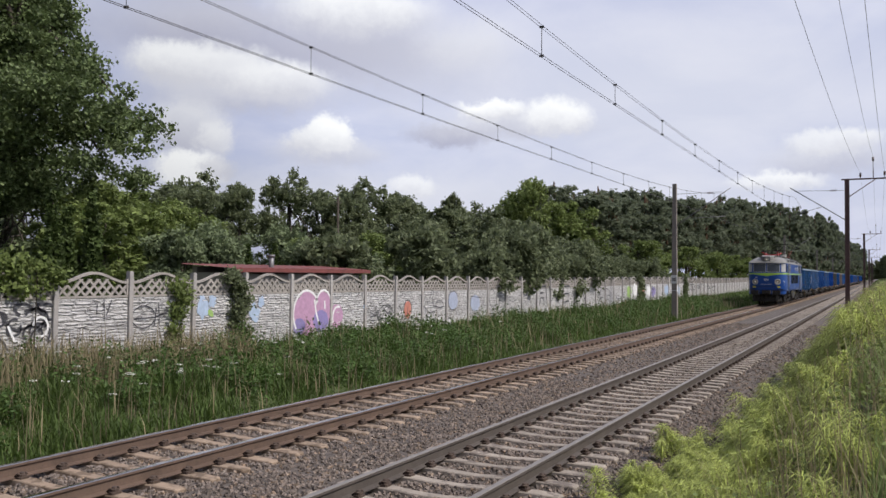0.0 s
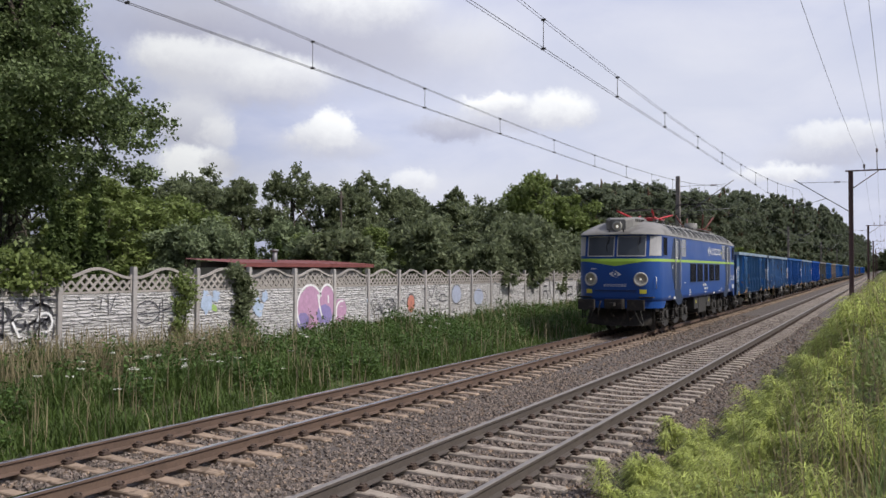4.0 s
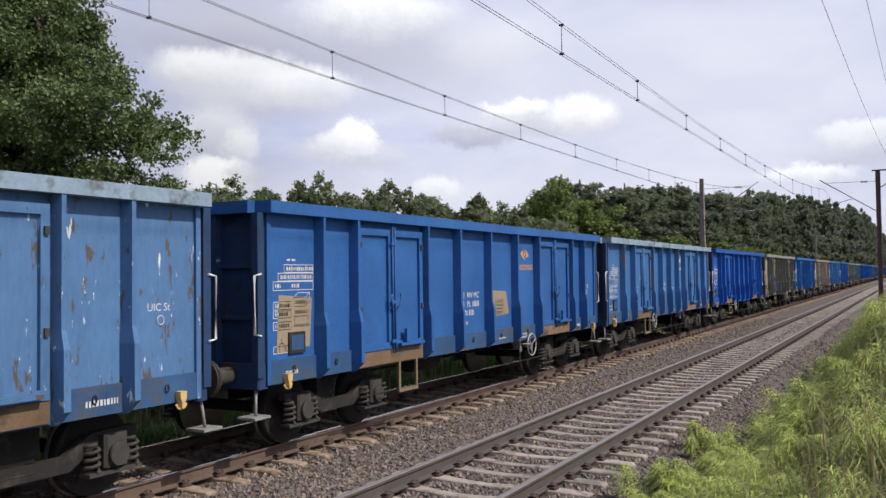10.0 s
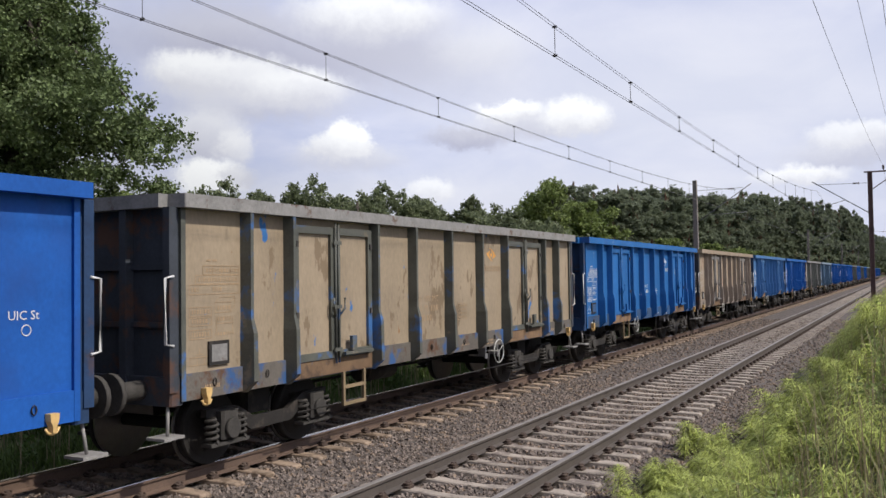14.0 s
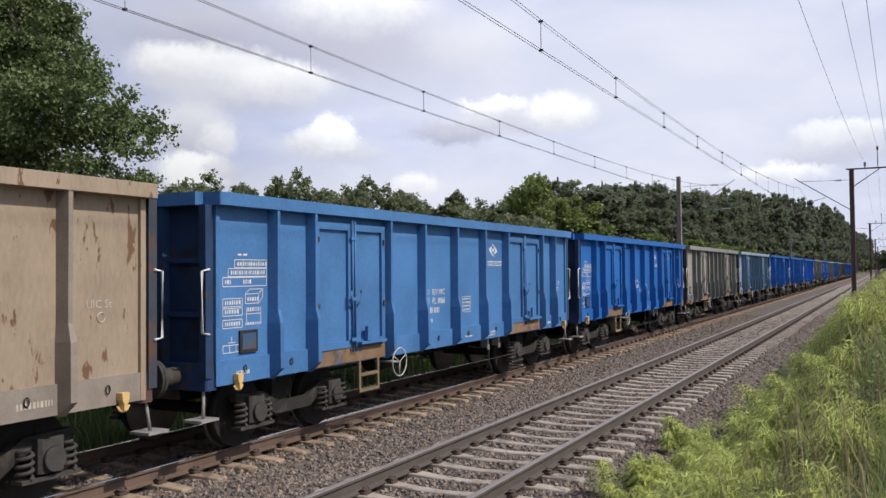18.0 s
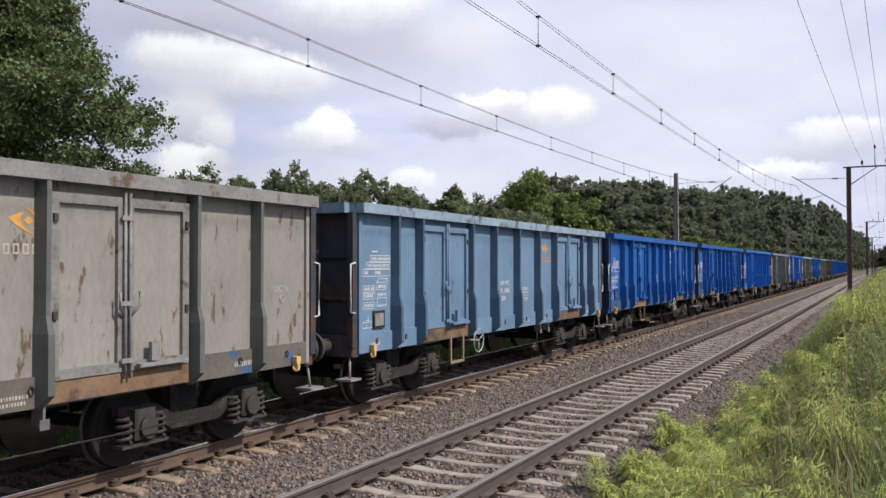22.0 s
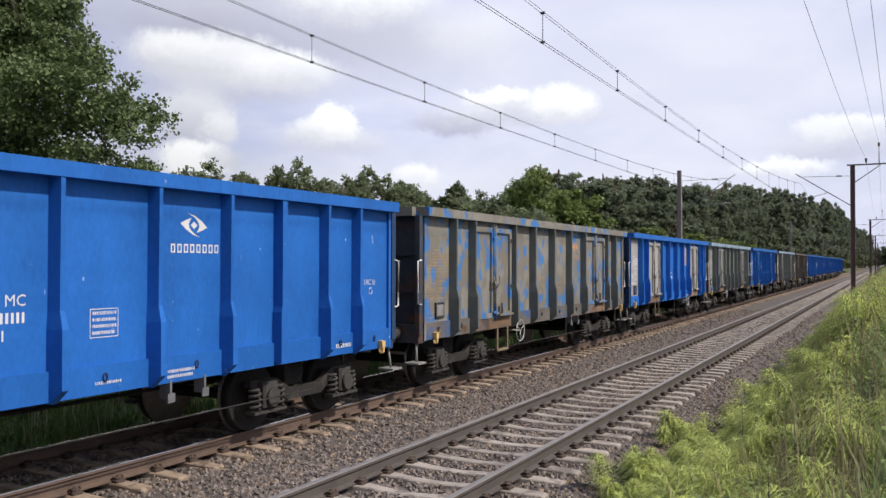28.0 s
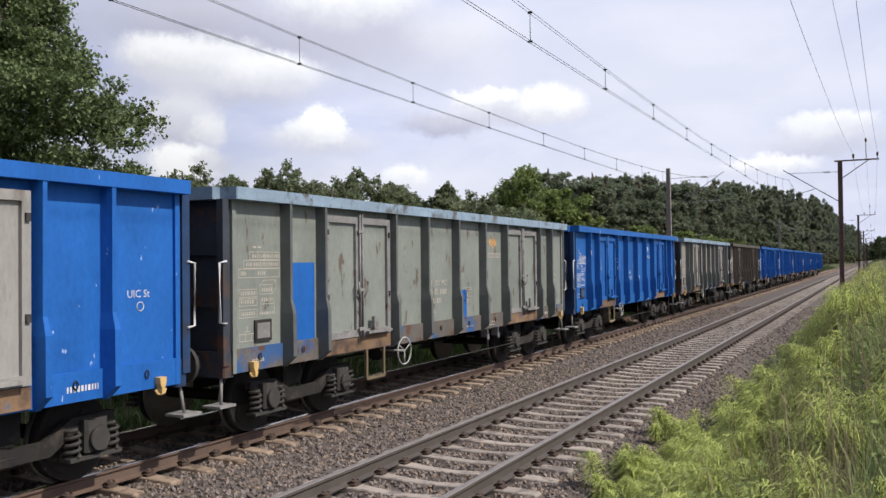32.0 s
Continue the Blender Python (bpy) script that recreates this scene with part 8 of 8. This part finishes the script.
def make_horsetails():
    """Feathery yellow-green plants with whorls of drooping thin branches."""
    spots = []
    q = random.Random(31)
    clumps = []
    while len(clumps) < 260:
        y = 5.0 + 30 * q.random() ** 1.6
        edge = float(np.interp(y, [5, 8, 10, 12.5, 15, 17, 20, 23, 26, 30, 36], [-2.15, -2.25, -2.4, -2.4, -1.95, -1.5, -1.3, -1.35, -1.75, -1.3, -1.1])) + 0.2 * math.sin(y * 2.3)
        clumps.append((edge + abs(q.gauss(0.1, 0.8)), y, q.uniform(0.3, 0.6), q.uniform(0.8, 1.2)))
    for cx, cy, r, tall in clumps:
        for i in range(q.randrange(3, 7)):
            x, y = cx + q.gauss(0, r * 0.6), cy + q.gauss(0, r * 0.8)
            if -2.8 < x < 1.0 and y > 4.6:
                spots.append((x, y, tall))
    strips = []
    for x, y, tall in spots:
        z = float(ground_h(np.array([x]), np.array([y]))[0])
        H = q.uniform(0.45, 0.8) * tall * (1.0 if x > -1.9 else 0.62)
        turn, bow = q.uniform(0, 6.283), q.uniform(0.1, 0.55)
        aside = Vector((math.cos(turn), math.sin(turn), 0)) * bow
        base = Vector((x, y, z - 0.02))
        stem = lambda k: base + Vector((0, 0, H * (k - 0.22 * bow * k * k))) + aside * H * k * k
        strips.append((base, stem(0.5), stem(1.0), 0.006))
        tiers = 12 if y < 20 else 9
        for i in range(tiers):
            k = 0.22 + 0.78 * i / (tiers - 1)
            c = stem(k)
            L = H * (0.62 - 0.46 * abs(k - 0.45)) * q.uniform(0.75, 1.15) * (1.0 if k < 0.9 else 0.6)
            m = 15 if y < 12 else 12 if y < 20 else 7
            ph = q.uniform(0, 6.28)
            for j in range(m):
                a = ph + 6.283 * j / m + q.uniform(-0.3, 0.3)
                d = Vector((math.cos(a), math.sin(a), 0))
                strips.append((c, c + d * L * 0.55 + Vector((0, 0, L * 0.16)), c + d * L + Vector((0, 0, L * q.uniform(-0.3, 0.08))), 0.0034 if y < 12 else 0.0042))
    A = np.array([s[0] for s in strips]); B = np.array([s[1] for s in strips]); C = np.array([s[2] for s in strips]); w = np.array([s[3] for s in strips])[:, None]
    d = C - A
    side = np.cross(d, np.array([0.2, 0.1, 1.0])); 
    side /= np.linalg.norm(side, axis=1)[:, None] + 1e-9
    s = side * w * (1 + 0.04 * A[:, 1:2])
    v = np.stack([A - s, A + s, B + s, B - s, C], 1)
    f = np.array([(0, 1, 2), (0, 2, 3), (3, 2, 4)])[None] + 5 * np.arange(len(A))[:, None, None]
    solid("horsetails", raw_mesh("horsetails", v.reshape(-1, 3), f.reshape(-1, 3), HORSETAIL), [], "feathery yellow-green horsetails beside the ballast", "horsetail", kind="stuff")


def make_weeds():
    # leafy weeds in low lumps along the verge and the bank
    lumps = []
    q = random.Random(17)
    for i in range(430):
        y = 6 + 70 * q.random() ** 1.3
        x = q.uniform(-15.2, -11.2)
        if y < 13 and q.random() < 0.65:
            continue
        r = q.uniform(0.22, 0.5)
        z = float(ground_z(np.array([x]), np.array([y]))[0])
        lumps.append((x, y, z + r * 0.7, r, r, r * 0.9))
    tagged(solid("verge_weeds", leaves(crown_points(lumps, 62000, 12, 0.25, 0.2), 0.055, WEED, "verge_weeds", up=0.7), []), "broad-leaved green weeds in the verge", "weeds", kind="stuff")
    lumps = []
    for i in range(130):
        y = 5 + 50 * q.random() ** 1.5
        x = q.uniform(-0.9, 3.0)
        if abs(x) < 1.0 and y < 6:
            continue
        r = q.uniform(0.18, 0.4)
        z = float(ground_z(np.array([x]), np.array([y]))[0])
        lumps.append((x, y, z + r * 0.9, r, r, r))
    tagged(solid("bank_weeds", leaves(crown_points(lumps, 22000, 12, 0.25, 0.2), 0.04, LEAF_LIGHT, "bank_weeds", up=0.7), []), "light green leafy weeds on the bank", "weeds", kind="stuff")
    # white umbels
    s, heads = Shape(), []
    for x, y, n in ((-11.6, 11.6, 9), (-11.9, 12.6, 6), (-12.2, 10.0, 4), (-13.2, 15.5, 5), (-13.0, 17.6, 6), (-12.6, 24.0, 8), (-12.9, 30.0, 5), (-13.8, 20.0, 4), (-11.4, 14.0, 2), (-13.6, 11.5, 4)):
        for i in range(n):
            px, py = x + q.gauss(0, 0.3), y + q.gauss(0, 0.5)
            z = float(ground_z(np.array([px]), np.array([py]))[0])
            h = q.uniform(0.55, 0.95)
            top = (px + q.uniform(-0.08, 0.08), py + q.uniform(-0.08, 0.08), z + h)
            s.tube([(px, py, z), top], 0.005, 4)
            for k in range(14):
                a, r = q.uniform(0, 6.283), 0.075 * math.sqrt(q.random())
                heads.append((top[0] + r * math.cos(a), top[1] + r * math.sin(a), top[2] + q.uniform(-0.012, 0.012)))
    w = thing("wild_carrot", "white umbels of wild carrot in the verge", "wildflowers", kind="stuff")
    part("stems", s, WEED, w)
    part("umbels", leaves(np.array(heads), 0.035, UMBEL, "umbels", up=2.0, long=1.0), [], w)


def make_creepers():
    def creeper(label, y, z0, z1, w, n, mat, size=0.1):
        lumps = [(WALL_X + 0.12, y + random.Random(int(y * 10) + i).uniform(-w, w), z0 + (z1 - z0) * i / 6, 0.16, w * (1.0 if i > 3 else 0.7), (z1 - z0) / 8) for i in range(7)]
        t = thing("creeper", label, "climbing plant", "creepers on the fence")
        part("stem", Shape().tube([(WALL_X + 0.1, y, 0.0), (WALL_X + 0.1, y + 0.06, (z0 + z1) / 2), (WALL_X + 0.09, y, z1)], 0.012, 5), BARK, t)
        part("foliage", leaves(crown_points(lumps, n, 12, 0.25, 0.2), size, mat, "foliage"), [], t)
    creeper("dark ivy on a fence post", 18.45, 0.3, 2.15, 0.3, 2600, LEAF_TREE, 0.07)
    creeper("green creeper on a fence post", 16.3, 0.3, 1.9, 0.28, 1300, LEAF_LIGHT, 0.07)
    creeper("vine hanging over the fence", 12.15, 1.8, 2.5, 0.5, 800, LEAF_LIGHT, 0.085)
    creeper("vine hanging over the fence", 11.2, 1.95, 2.5, 0.5, 600, LEAF_LIGHT, 0.085)
    creeper("dark creeper on the far fence", 62.3, 0.3, 2.2, 0.45, 900, LEAF_TREE, 0.14)
    creeper("dark creeper on the far fence", 78.5, 0.3, 2.2, 0.5, 800, LEAF_TREE, 0.16)


def make_shed():
    shed = thing("garden_shed", "low garden shed with dark red roof behind the fence", "shed", at=pose(-18.2, 21.7, 0.3))
    wall = surface("shed_wall", (0.32, 0.30, 0.27), rough=0.9, var=0.2, scale=3, bump=0.2)
    red = surface("dark_red_roofing", (0.17, 0.05, 0.045), rough=0.7, var=0.25, scale=3, fine=25, bump=0.2)
    for box in ((-0.2, 0.0, 0.0, 7.4, -0.3, 1.95), (-1.7, -1.5, 0.0, 7.4, -0.3, 2.2), (-1.5, -0.2, 0.0, 0.15, -0.3, 2.0), (-1.5, -0.2, 7.25, 7.4, -0.3, 2.0)):
        part("wall", Shape().box(*box), wall, shed)
    s = Shape()
    n = 40
    s.grid([[(0.35, -0.3 + 8.0 * i / n, 2.14 + 0.02 * (i % 2)), (-1.9, -0.3 + 8.0 * i / n, 2.28 + 0.02 * (i % 2))] for i in range(n + 1)], smooth=False)
    s.box(0.33, 0.37, -0.3, 7.7, 2.02, 2.15)
    part("roof", s, red, shed, "dark red ribbed roof")
    s = Shape().disc((-0.3, 2.3), 0.09, 1.9, 2.6, axis="z", n=12)
    s.disc((-0.3, 2.3), 0.13, 2.55, 2.62, axis="z", n=12)
    part("chimney", s, GALV, shed, "galvanised chimney pipe")
    p = thing("utility_pole", "grey wooden utility pole among trees", "pole", at=pose(-30, 45.5, 0.3))
    part("pole", Shape().disc((0, 0), 0.09, -0.4, 6.8, axis="z", n=10, r2=0.065), BARK, p)
    part("crossbar", Shape().box(-0.04, 0.04, -0.3, 0.3, 6.4, 6.48), BARK, p)


make_oak()
make_trees()
make_grass()
make_horsetails()
make_weeds()
make_creepers()
make_shed()

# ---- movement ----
def run(t):
    """Where the engine's front buffers are at t seconds, along the track: the train slows down a little."""
    u = (t - 16.0) / 16.0
    return -104.069 - 164.003 * u + 18.756 * u ** 2 - 2.914 * u ** 3 - 0.731 * u ** 4 + 3.385 * u ** 5


def motions():
    steps = [0.5 * i for i in range(65)]
    for ob, back in TRAIN:
        walk(ob, [(t, pose(FAR, run(t) + back, 0)) for t in steps])
    # wheels roll with the way; alike wheelsets share one action
    for sets in ROLLING:
        lead = sets[0]
        radius, place = lead["radius"], lead.location.copy()
        rows = []
        for i in range(0, 961):
            t = i / 30
            rows.append((t, Matrix.Translation(place) @ Euler(((run(t) - run(0)) / radius, 0, 0)).to_matrix().to_4x4()))
        walk(lead, rows)
        act, slot = lead.animation_data.action, lead.animation_data.action_slot
        for o in sets[1:]:
            o.rotation_mode = "QUATERNION"
            o.animation_data_create()
            o.animation_data.action, o.animation_data.action_slot = act, slot


ROLLING = []


def gather_wheels():
    groups = {}
    for o in scene.objects:
        if o.name.split(".")[0] == "wheelset":
            r = round(o.location.z, 3)
            o["radius"] = r
            groups.setdefault((r, round(o.location.y, 2)), []).append(o)
    ROLLING.extend(groups.values())


gather_wheels()
motions()
